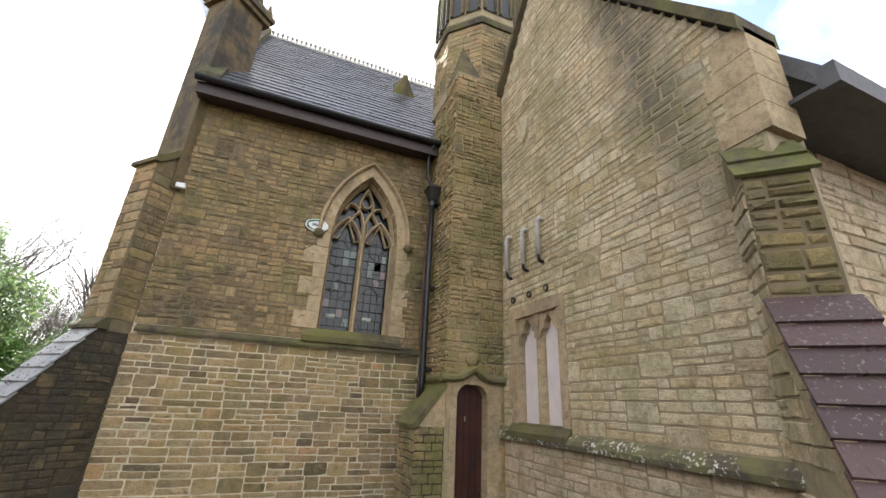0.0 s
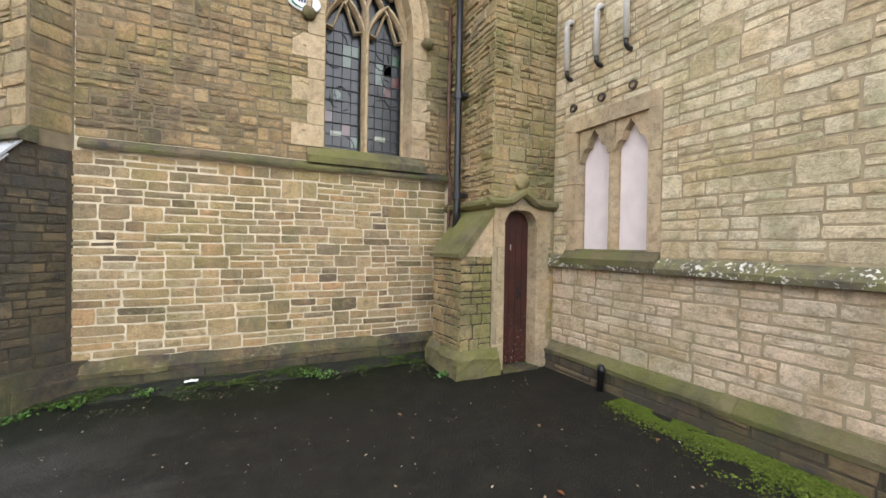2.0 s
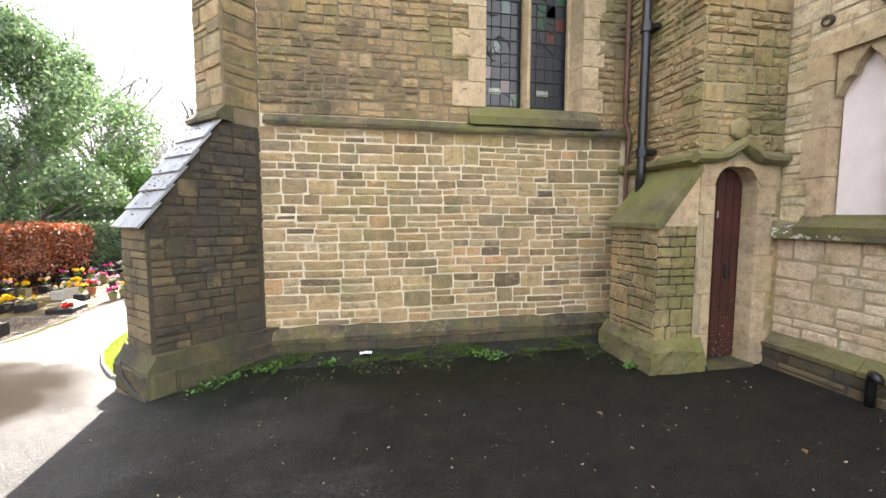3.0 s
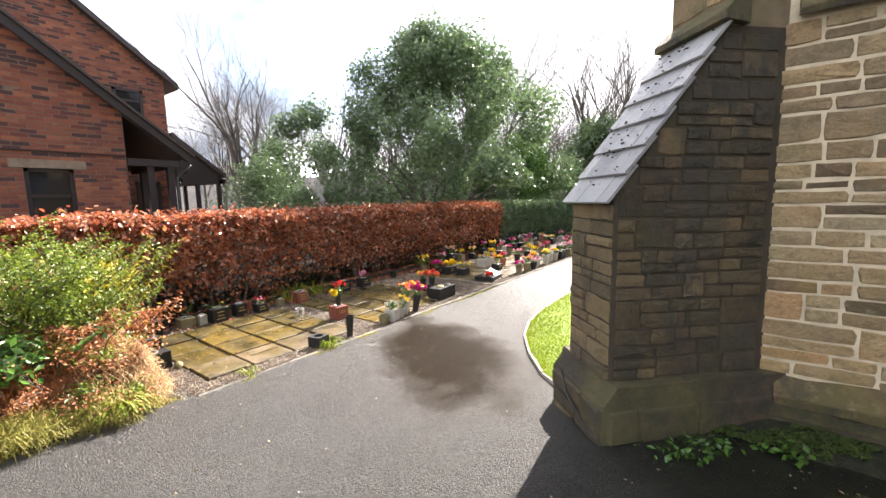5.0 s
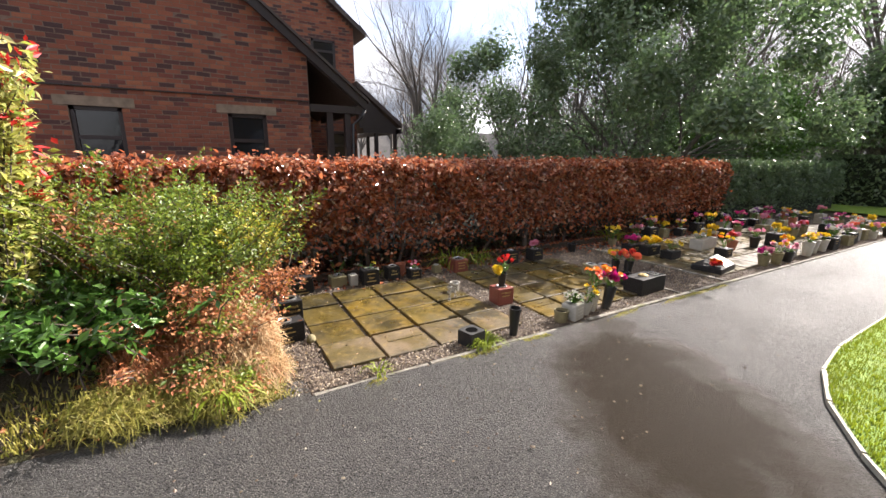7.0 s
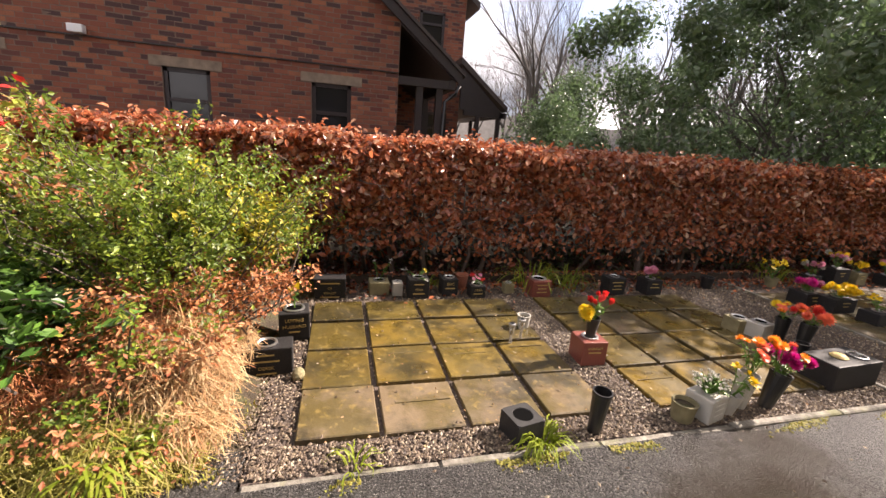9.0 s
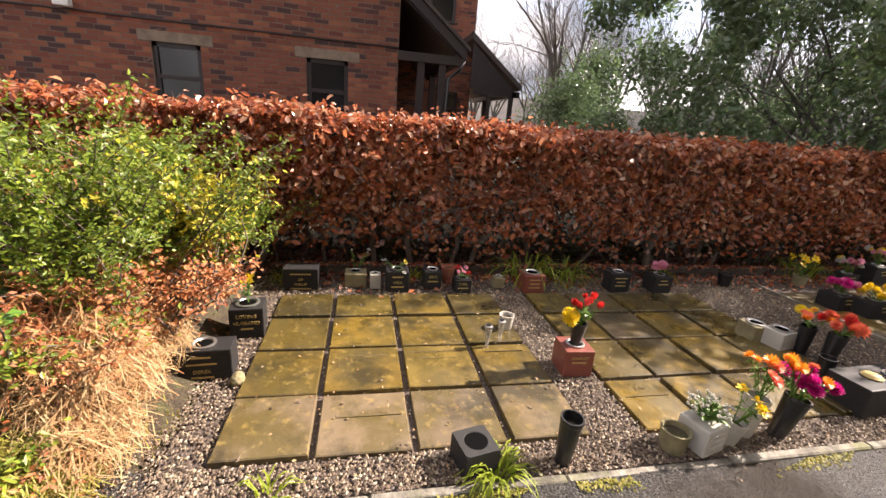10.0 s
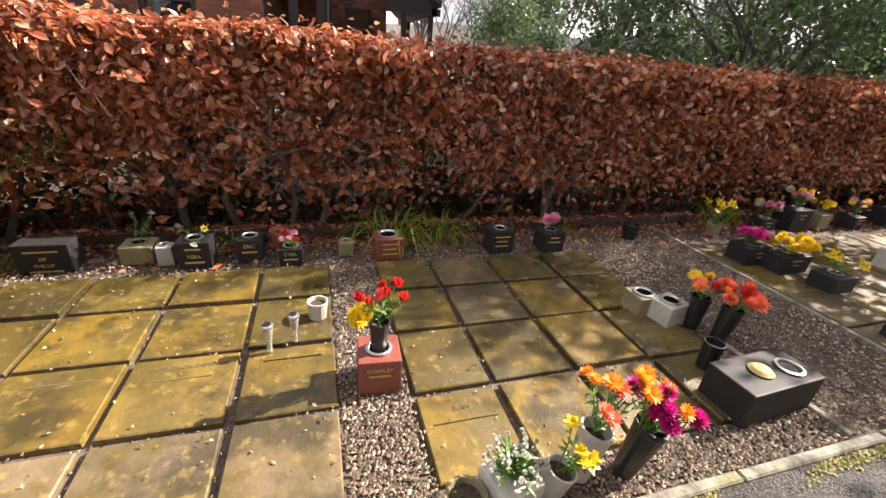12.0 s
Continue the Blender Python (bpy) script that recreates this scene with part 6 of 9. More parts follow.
def hedge(name, label, y0, y1, n, material, size, seed, stems=True, x0=HX0, x1=HX1, base=-0.25, dense_low=0.12):
    top = thing(name, label, "hedge", at=(0, 0, 0))
    r = random.Random(seed)
    spots = []
    while len(spots) < n:
        y = r.uniform(y0, y1)
        ht = hedge_top(y)
        f = r.random()
        if f < 0.56:                                    # front
            z = base + 0.12 + (ht - base - 0.12) * r.random() ** 0.65
            low = (z - base) / (ht - base)
            if low < 0.7 and r.random() > dense_low * 0.4 + 1.75 * low ** 1.5:
                continue
            gap = noise.noise((y * 2.7, z * 3.2, seed)) + 0.5 * noise.noise((y * 7, z * 7, seed))
            if gap > 0.22 and r.random() < 0.75:
                continue
            x = x1 + 0.09 * noise.noise((y * 2.2, z * 3, 4)) + r.gauss(0, 0.045) - (0.10 if low < 0.3 else 0)
            nn = (1, 0, 0.2)
        elif f < 0.80:                                  # top
            x, z = r.uniform(x0, x1), ht + r.gauss(0, 0.03)
            if r.random() < 0.05:
                z += r.uniform(0.03, 0.12)
            nn = (0, 0, 1)
        else:                                           # inside and back
            x, z = r.uniform(x0, x1 - 0.1), base + 0.38 + (ht - base - 0.38) * r.random() ** 0.7
            nn = (0.3, 0, 0.3)
        spots.append(((x, y, z), nn))
    (curled if stems else leaves)("leaves", spots, size, material, top, seed + 1)
    if stems:
        bm = bm_new()
        y = y0 + 0.1
        while y < y1:
            x = r.uniform(x0 + 0.25, x1 - 0.12)
            p = [Vector((x, y, base - 0.05))]
            for z in (0.05, 0.32, 0.62, 0.9, 1.12):
                p.append(Vector((p[-1].x + r.gauss(0, 0.06), p[-1].y + r.gauss(0, 0.10), z)))
            g = r.uniform(0.5, 1.25)
            tube(bm, p, [0.034 * g, 0.030 * g, 0.024 * g, 0.017 * g, 0.010 * g, 0.005], 5)
            for _ in range(13):
                q = p[1].lerp(p[2], r.random()) if r.random() < 0.35 else p[2].lerp(p[4], r.random())
                e = q + Vector((r.uniform(-0.15, 0.42), r.gauss(0, 0.26), r.gauss(0.1, 0.16)))
                mid = q.lerp(e, 0.5) + Vector((r.gauss(0, 0.03), r.gauss(0, 0.04), r.gauss(0.02, 0.03)))
                tube(bm, [q, mid, e], [0.009 * g, 0.006, 0.002], 4)
                for _ in range(3):
                    tube(bm, [mid.lerp(e, r.random()), e + Vector((r.uniform(-0.05, 0.16), r.gauss(0, 0.12), r.gauss(0.02, 0.1)))], [0.003, 0.0012], 3)
            # upright last-year shoots over the clipped top
            for _ in range(3):
                q = Vector((r.uniform(x0, x1), y + r.gauss(0, 0.1), hedge_top(y) - 0.12))
                tube(bm, [q, q + Vector((r.gauss(0, 0.04), r.gauss(0, 0.04), r.uniform(0.14, 0.24)))], [0.003, 0.001], 3)
            y += r.uniform(0.12, 0.42)
        part("woody_growth", bm, M_TWIG, top, "brown woody stems", kind="stuff")
    return top


beech = hedge("beech_hedge", "clipped beech hedge holding dry copper-brown leaves", -1.5, 15.3, 80000, M_BEECH, 0.070, 12)
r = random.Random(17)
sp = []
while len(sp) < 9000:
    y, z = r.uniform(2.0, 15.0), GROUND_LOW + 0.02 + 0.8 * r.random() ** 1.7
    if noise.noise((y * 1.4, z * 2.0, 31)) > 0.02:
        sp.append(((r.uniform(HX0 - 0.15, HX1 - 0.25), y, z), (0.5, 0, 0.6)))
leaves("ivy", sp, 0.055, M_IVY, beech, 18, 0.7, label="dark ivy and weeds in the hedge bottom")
# back leaves added with the hedge bottom's shade in their colour
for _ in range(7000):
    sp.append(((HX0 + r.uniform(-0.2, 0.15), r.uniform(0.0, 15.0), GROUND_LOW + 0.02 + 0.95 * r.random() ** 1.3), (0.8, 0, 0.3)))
leaves("undergrowth", sp, 0.075, leaf_mat("shaded_undergrowth", [(0.03, 0.014, 0.009), (0.05, 0.02, 0.012), (0.025, 0.028, 0.010), (0.07, 0.028, 0.015)], 0.5, 0.15), beech, 20, 0.7, label="undergrowth at the back of the hedge, coloured as in shade")
# beech litter in darker tones, the shade under the hedge painted in
sp = []
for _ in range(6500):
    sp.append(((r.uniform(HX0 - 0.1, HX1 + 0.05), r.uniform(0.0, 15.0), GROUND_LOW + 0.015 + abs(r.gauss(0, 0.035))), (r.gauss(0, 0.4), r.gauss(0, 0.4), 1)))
curled("leaf_litter", sp, 0.065, leaf_mat("shaded_beech_litter", [(0.10, 0.028, 0.018), (0.16, 0.05, 0.026), (0.06, 0.02, 0.014), (0.20, 0.085, 0.045)], 0.4, 0.15), beech, 19)
bm = bm_new()
sheet(bm, steps(-11.9, HX0 - 0.05, 4), steps(-4, 20, 24), -0.005, 0.03)
thing("ground_house", "strip of bare leaf-strewn soil between hedge and house", "ground", bm=bm, material=M_SOIL, kind="structure")
green_h = hedge("green_hedge", "clipped dark green hedge beyond the beech", 15.3, 22.5, 26000, M_HOLLY, 0.07, 22, False, dense_low=1.0)
# box added behind the leaves, coloured as the shade inside the hedge
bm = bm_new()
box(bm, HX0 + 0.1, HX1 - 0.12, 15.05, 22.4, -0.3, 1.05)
M_SHADE_G = plain("inner_green_shade", (0.012, 0.02, 0.008), 0.95, var=0.5)
part("inner_growth", bm, M_SHADE_G, green_h)
far_h = thing("far_hedge", "dark clipped evergreen hedge across the far lawn", "hedge", at=(0, 0, 0))
r = random.Random(8)
sp = []
for _ in range(16000):
    x = r.uniform(-9.5, 22)
    yb = 24.0 + (x + 9) * 0.28
    f = r.random()
    sp.append(((x, yb + r.gauss(0, 0.05) + (0 if f < 0.6 else r.uniform(0, 0.9)), r.uniform(-0.25, 1.45) if f < 0.6 else 1.45 + r.gauss(0, 0.04)), (0, -1, 0.2) if f < 0.6 else (0, 0, 1)))
leaves("leaves", sp, 0.13, M_HOLLY, far_h, 9)
# the same shade-coloured core for the far hedge
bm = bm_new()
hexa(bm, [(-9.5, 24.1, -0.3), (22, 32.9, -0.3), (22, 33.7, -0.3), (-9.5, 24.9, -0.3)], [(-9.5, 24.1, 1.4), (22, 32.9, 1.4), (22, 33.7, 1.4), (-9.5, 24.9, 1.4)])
part("inner_growth", bm, M_SHADE_G, far_h)

# ---------------------------------------------------------------- house of red brick
HXW, HYR = -12.0, 6.36


def brick_mat(name, island):
    m = Mat(name)
    c = m.ramp(m.rnd(island), [(0.0, (0.17, 0.050, 0.030)), (0.2, (0.25, 0.082, 0.044)), (0.4, (0.20, 0.062, 0.035)), (0.55, (0.31, 0.115, 0.056)), (0.7, (0.15, 0.042, 0.028)), (0.84, (0.075, 0.034, 0.03)), (1.0, (0.045, 0.026, 0.026))])
    c = m.mix(c, (0.10, 0.04, 0.03), m.ramp(m.noise(60, 4), [(0.45, (0, 0, 0)), (0.8, (0.5, 0.5, 0.5))]))
    c = m.mix(c, (0.06, 0.03, 0.025), m.ramp(m.noise(0.9, 5), [(0.45, (0, 0, 0)), (0.75, (0.55, 0.55, 0.55))]))
    m.bump(m.noise(90, 4), 0.4, 0.006)
    return m.done(c, 0.9)


M_BRICK, M_BRICK_I = brick_mat("red_brick", False), brick_mat("red_brick_run", True)
M_JOINT = mortar_mat("brick_mortar", (0.17, 0.115, 0.085), 0.0)
M_FRAME = plain("dark_brown_timber", (0.022, 0.014, 0.014), 0.5, var=0.2)
M_ROOFT = plain("dark_roof_tile", (0.06, 0.045, 0.04), 0.7, var=0.4, scale=9)


def bricks(rng, v0, v1, spans):
    out, k, v = [], 0, v0
    while v < v1 - 0.02:
        for a, b in spans(v + 0.0375):
            u = a - (0.1125 if k % 2 else 0)
            while u < b - 1e-3:
                lo, hi = max(u, a), min(u + 0.225, b)
                if hi - lo > 0.03:
                    out.append((lo, v, hi - lo - 0.010, 0.065))
                u += 0.225
        v += 0.075
        k += 1
    return out


M_LINTEL = plain("weathered_lintel_stone", (0.25, 0.19, 0.135), 0.9, var=0.4, scale=6, bump=0.5)
house_1 = thing("house", "red-brick house with a steep tiled roof and dark window frames", "house", at=(0, 0, 0))
RS = (3.27 - 2.42) / (7.46 - 6.39)                     # fall of the verge


def verge_z(y):
    return 3.27 - RS * (y - 6.39)


YL = -3.2
WINS = [(4.88, 5.54, 0.75, 2.11), (2.64, 3.32, 0.75, 2.11), (-0.2, 0.5, 0.75, 2.11)]


def house_spans(v):
    hi = min(HYR, 6.39 + (3.27 - v) / RS)
    holes = [(a - YL, b - YL) for a, b, z0, z1 in WINS if z0 < v < z1]
    holes += [(a - 0.17 - YL, b + 0.18 - YL) for a, b, z0, z1 in WINS if z1 < v < z1 + 0.15]
    return cut(0, hi - YL, *holes)


bm = bm_new()
ys_ = [YL] + sorted(v for w in WINS for v in w[:2]) + [HYR]
for a, b in zip(ys_, ys_[1:]):
    hole = [w for w in WINS if abs(w[0] - a) < 1e-6]
    za, zb = verge_z(a), verge_z(b)
    if hole:
        z0, z1 = hole[0][2:]
        prism(bm, [(HXW, a, -0.5), (HXW, b, -0.5), (HXW, b, z0), (HXW, a, z0)], (0, 0, 0), (-0.3, 0, 0))
        prism(bm, [(HXW, a, z1), (HXW, b, z1), (HXW, b, zb), (HXW, a, za)], (0, 0, 0), (-0.3, 0, 0))
    else:
        prism(bm, [(HXW, a, -0.5), (HXW, b, -0.5), (HXW, b, zb), (HXW, a, za)], (0, 0, 0), (-0.3, 0, 0))
box(bm, -20, HXW - 0.3, HYR - 0.3, HYR, -0.5, 3.25)
bmesh.ops.remove_doubles(bm, verts=bm.verts[:], dist=1e-5)
h_wall = part("wall", bm, M_JOINT, house_1, "red brick wall with dark headers")
hb = bricks(random.Random(2), -0.3, 8.0, house_spans)
pick = [b for b in hb if 3.2 < b[0] + YL < 6.4 and 1.2 < b[1] < 2.5][:300]
pick_set = set(pick)
stones_joined("bricks", [b for b in hb if b not in pick_set], (HXW, YL, 0), (0, 1, 0), (1, 0, 0), M_BRICK_I, h_wall, proud=(0.004, 0.007), seed=4, bev=0.003)
# string of dark bricks
bm = bm_new()
box(bm, HXW, HXW + 0.03, YL, HYR, 2.40, 2.42)
part("band", bm, M_FRAME, house_1, "thin dark string line")


def casement(parent, x, a, b, z0, z1, panes=2):
    """A dark timber window: frame, transom and panes, set in its opening; the wall faces +x."""
    w = part("window", bm_box(x - 0.10, x - 0.04, a, b, z0, z0 + 0.06), M_FRAME, parent, "dark timber casement window")
    bm = bm_new()
    for y0, y1, zz0, zz1 in ((a, a + 0.065, z0, z1), (b - 0.065, b, z0, z1), (a, b, z1 - 0.065, z1)):
        box(bm, x - 0.09, x - 0.03, y0, y1, zz0, zz1)
    zm = z0 + (z1 - z0) * 0.62
    box(bm, x - 0.085, x - 0.025, a + 0.06, b - 0.06, zm, zm + 0.06)
    part("frame", bm, M_FRAME, w)
    for zz0, zz1 in ((z0 + 0.06, zm), (zm + 0.06, z1 - 0.06)):
        bm = bm_new()
        box(bm, x - 0.07, x - 0.06, a + 0.06, b - 0.06, zz0, zz1)
        part("pane", bm, M_GLASS, w)
    bm = bm_new()
    box(bm, x - 0.28, x - 0.27, a - 0.1, b + 0.1, z0 - 0.1, z1 + 0.1)
    part("blind", bm, plain("dim_interior", (0.12, 0.08, 0.05), 0.9), w)
    return w


def bm_box(*a):
    bm = bm_new()
    box(bm, *a)
    return bm


for a, b, z0, z1 in WINS:
    casement(house_1, HXW, a, b, z0, z1)
    bm = bm_new()
    box(bm, HXW - 0.1, HXW + 0.012, a - 0.17, b + 0.18, z1, z1 + 0.15)
    part("lintel", bm, M_LINTEL, house_1, "weathered brownish stone lintel")
# verge boards and roof
bm = bm_new()
prism(bm, [(HXW + 0.16, 7.50, verge_z(7.50) - 0.10), (HXW + 0.16, YL, verge_z(YL) - 0.10), (HXW + 0.16, YL, verge_z(YL) + 0.10), (HXW + 0.16, 7.50, verge_z(7.50) + 0.08)], (0, 0, 0), (-0.05, 0, 0))
part("verge_board", bm, M_FRAME, house_1, "dark barge board")
bm = bm_new()
prism(bm, [(HXW + 0.20, 7.55, verge_z(7.55) + 0.09), (HXW + 0.20, YL, verge_z(YL) + 0.11), (HXW + 0.20, YL, verge_z(YL) + 0.17), (HXW + 0.20, 7.55, verge_z(7.55) + 0.15)], (0, 0, 0), (-8, 0, 0))
part("roof", bm, M_ROOFT, house_1, "dark tiled roof")
bm = bm_new()
prism(bm, [(HXW + 0.10, 7.40, verge_z(7.40) - 0.08), (HXW + 0.10, 6.36, verge_z(6.36) - 0.08), (HXW + 0.10, 6.36, verge_z(6.36) - 0.13), (HXW + 0.10, 7.40, verge_z(7.40) - 0.13)], (0, 0, 0), (-4, 0, 0))
box(bm, HXW - 3, HXW + 0.10, 7.28, 7.40, 2.22, 2.38)
box(bm, HXW - 0.02, HXW + 0.08, 6.36, 7.40, 2.22, 2.36)
part("porch_soffit", bm, M_FRAME, house_1, "dark porch timbers")
for x, y in ((HXW - 0.02, 6.75), (HXW - 0.02, 7.12), (HXW - 2.2, 7.3)):
    part("porch_post", bm_box(x - 0.06, x + 0.06, y - 0.06, y + 0.06, -0.4, 2.25), M_FRAME, house_1)
bm = bm_new()
tube(bm, [(HXW + 0.14, 7.46, 2.30), (HXW + 0.12, 7.40, 2.14), (HXW + 0.06, 7.22, 2.0), (HXW + 0.06, 7.20, -0.3)], 0.035, 8)
part("downpipe", bm, M_IRON, house_1, smooth=True)
bm = bevelled(0.12, 0.2, 0.12, 0.02)
bmesh.ops.translate(bm, verts=bm.verts[:], vec=(HXW + 0.1, 1.62, 2.42))
part("bulkhead_light", bm, M_WHITE, house_1, "white outside light")

# the wing behind, taller
wing = thing("house_wing", "taller red-brick wing with an upper window and porch", "house", at=(0, 0, 0))
WX, WYR = -16.3, 8.72
wz = lambda y: 4.96 - 0.76 * (y - 8.95)
bm = bm_new()
prism(bm, [(WX, 2.0, -0.5), (WX, WYR, -0.5), (WX, WYR, wz(WYR)), (WX, 2.0, wz(2.0))], (0, 0, 0), (-0.3, 0, 0))
box(bm, WX - 6, WX - 0.3, WYR - 0.3, WYR, -0.5, 5.0)
w_wall = part("wall", bm, M_JOINT, wing)
wb_ = bricks(random.Random(3), 1.0, 9.0, lambda v: cut(0, min(WYR, 8.95 + (4.96 - v) / 0.76) - 4.0, *([(7.43 - 4, 8.12 - 4)] if 3.78 < v < 4.68 else []), *([(7.75 - 4, 8.35 - 4)] if v < 2.1 else [])))
stones_joined("bricks", wb_, (WX, 4.0, 0), (0, 1, 0), (1, 0, 0), M_BRICK_I, w_wall, proud=(0.004, 0.007), seed=5, bev=0.003)
casement(wing, WX + 0.10, 7.43, 8.12, 3.78, 4.68)
casement(wing, WX + 0.10, 7.75, 8.35, 0.9, 2.1)
bm = bm_new()
prism(bm, [(WX + 0.2, 9.05, wz(9.05)), (WX + 0.2, 2.0, wz(2.0)), (WX + 0.2, 2.0, wz(2.0) + 0.18), (WX + 0.2, 9.05, wz(9.05) + 0.16)], (0, 0, 0), (-8, 0, 0))
part("roof", bm, M_ROOFT, wing, "dark tiled roof")
PX = -15.0
bm = bm_new()
prism(bm, [(PX, 8.35, 3.42), (PX, 9.72, 2.32), (PX, 9.72, 2.20), (PX, 8.35, 3.26)], (0, 0, 0), (-5, 0, 0))
part("porch_roof", bm, M_ROOFT, wing, "lean-to porch roof")
bm = bm_new()
box(bm, PX - 0.1, PX, 8.5, 9.7, 2.02, 2.16)
box(bm, PX - 4, PX, 9.5, 9.62, 2.02, 2.16)
prism(bm, [(PX - 0.06, 8.4, 2.16), (PX - 0.06, 9.6, 2.16), (PX - 0.06, 8.4, 3.2)], (0, 0, 0), (-0.04, 0, 0))
part("porch_beam", bm, M_FRAME, wing)
for x, y in ((PX - 0.06, 8.9), (PX - 0.06, 9.5), (PX - 2.5, 9.5)):
    part("porch_post", bm_box(x - 0.05, x + 0.05, y - 0.05, y + 0.05, -0.4, 2.04), M_FRAME, wing)
# ---------------------------------------------------------------- trees


def grow(bm, r, p, d, length, rad, level, tips, levels=4, spread=0.55, n=5, fine=None):
    """A limb that tapers, bends and branches."""
    k = 4
    pts, rads, cur, dd = [p], [rad], p.copy(), d.copy()
    for i in range(k):
        dd = (dd + Vector((r.uniform(-1, 1), r.uniform(-1, 1), r.uniform(-0.6, 1))) * 0.16).normalized()
        cur = cur + dd * length / k
        pts.append(cur.copy())
        rads.append(rad * (1 - 0.55 * (i + 1) / k))
    tube(fine if fine and level > 1 else bm, pts, rads, n if level < 2 else 3 if level > 2 else 4)
    if level >= levels:
        tips.append((cur, dd))
        return
    m = r.randint(3, 4) if level else 6
    for j in range(m):
        f = r.uniform(0.35, 1.0) if j else 1.0
        i = min(k, max(1, round(f * k)))
        side = dd.cross(Vector((r.uniform(-1, 1), r.uniform(-1, 1), r.uniform(-1, 1)))).normalized()
        nd = (dd * (1 - spread * 0.4) + side * spread * r.uniform(0.7, 1.3) + Vector((0, 0, 0.18))).normalized()
        grow(bm, r, pts[i].copy(), nd, length * r.uniform(0.55, 0.8), rads[i] * 0.62, level + 1, tips, levels, spread, n, fine)


def bare_tree(seed, h, levels=5):
    r = random.Random(seed)
    top = thing("bare_tree", "leafless winter tree with fine grey branches", "tree", at=(0, 0, 0), group="bare trees of the wood")
    bm, fine, tips = bm_new(), bm_new(), []
    grow(bm, r, Vector((0, 0, -0.3)), Vector((r.uniform(-0.06, 0.06), r.uniform(-0.06, 0.06), 1)).normalized(), h * 0.42, h * 0.018, 0, tips, levels, 0.5, 5, fine)
    part("trunk", bm, M_BARK, top)
    part("crown", fine, M_TWIG_T, top, "fine bare branches", kind="stuff")
    return top


protos = [bare_tree(s, 11.0, 5) for s in (3, 7, 11, 15)]
r = random.Random(77)
spots = []
# the wood: behind the house, beyond the holly and across the far lawn
for _ in range(900):
    if len(spots) >= 76:
        break
    x, y = r.uniform(-46, 14), r.uniform(15, 58)
    if y < 20 + 0.0 * x and x > -17 or (x > -8 and y < 27 + 0.28 * (x + 8)):
        continue
    if x < -12 and y < 11 - 0.35 * (x + 12) * -1 + 6:
        continue
    if any((x - a) ** 2 + (y - b) ** 2 < 5 for a, b in spots):
        continue
    spots.append((x, y))
spots[:4] = [(-27.0, 16.5), (-31.0, 18.5), (-24.0, 15.5), (-33.0, 22.0)]
spots += [(-9.0, 27.5), (-12.0, 30), (-7, 33), (-14, 33), (-10, 38), (-12.5, 25.5), (-16, 29), (-5.5, 36), (-9.3, 28.6), (-8.2, 30.5), (-6.4, 29.5), (-5.2, 31.5), (-4.0, 28.8), (-10.6, 31), (-7.4, 27.2), (-2.6, 31), (-9.8, 35), (-6, 40), (-3, 37), (-15, 22), (-17.5, 20), (-20, 18.5), (-19, 23), (-22.5, 20), (-13.5, 27), (-11, 33)]
for k, (x, y) in enumerate(spots):
    t = protos[k % 4]
    s = r.uniform(0.85, 1.25)
    m4 = pose(x, y, ground_z(x, y) - 0.05, r.uniform(-4, 4), r.uniform(-4, 4), r.uniform(0, 360))
    if k < 4:
        t.matrix_basis = m4
        t.scale = (s, s, s)
    else:
        o = copy_thing(t, m4)
        o.scale = (s, s, s)

# undergrowth of bare twigs, low, along the wood's edge
scrub = thing("scrub", "tangled bare brown scrub at the wood's edge", "scrub", at=(0, 0, 0), kind="stuff")
bm = bm_new()
for _ in range(150):
    x = r.uniform(-26, -11)
    y = 12.0 + (-11 - x) * 0.25 + r.uniform(0, 6)
    if x > -15 and y < 11.5:
        continue
    p = Vector((x, y, -0.3))
    for _ in range(5):
        d = Vector((r.uniform(-1, 1), r.uniform(-1, 1), r.uniform(0.8, 2))).normalized()
        L = r.uniform(1.0, 2.6)
        q = p + d * L * 0.5 + Vector((0, 0, 0.1))
        e = p + d * L + Vector((r.uniform(-0.4, 0.4), r.uniform(-0.4, 0.4), -0.1))
        tube(bm, [p, q, e], [0.018, 0.010, 0.003], 3)
        for _ in range(4):
            s0 = q.lerp(e, r.random())
            tube(bm, [s0, s0 + Vector((r.uniform(-0.4, 0.4), r.uniform(-0.4, 0.4), r.uniform(0, 0.5)))], [0.005, 0.002], 3)
part("tangle", bm, M_TWIG, scrub, kind="stuff")


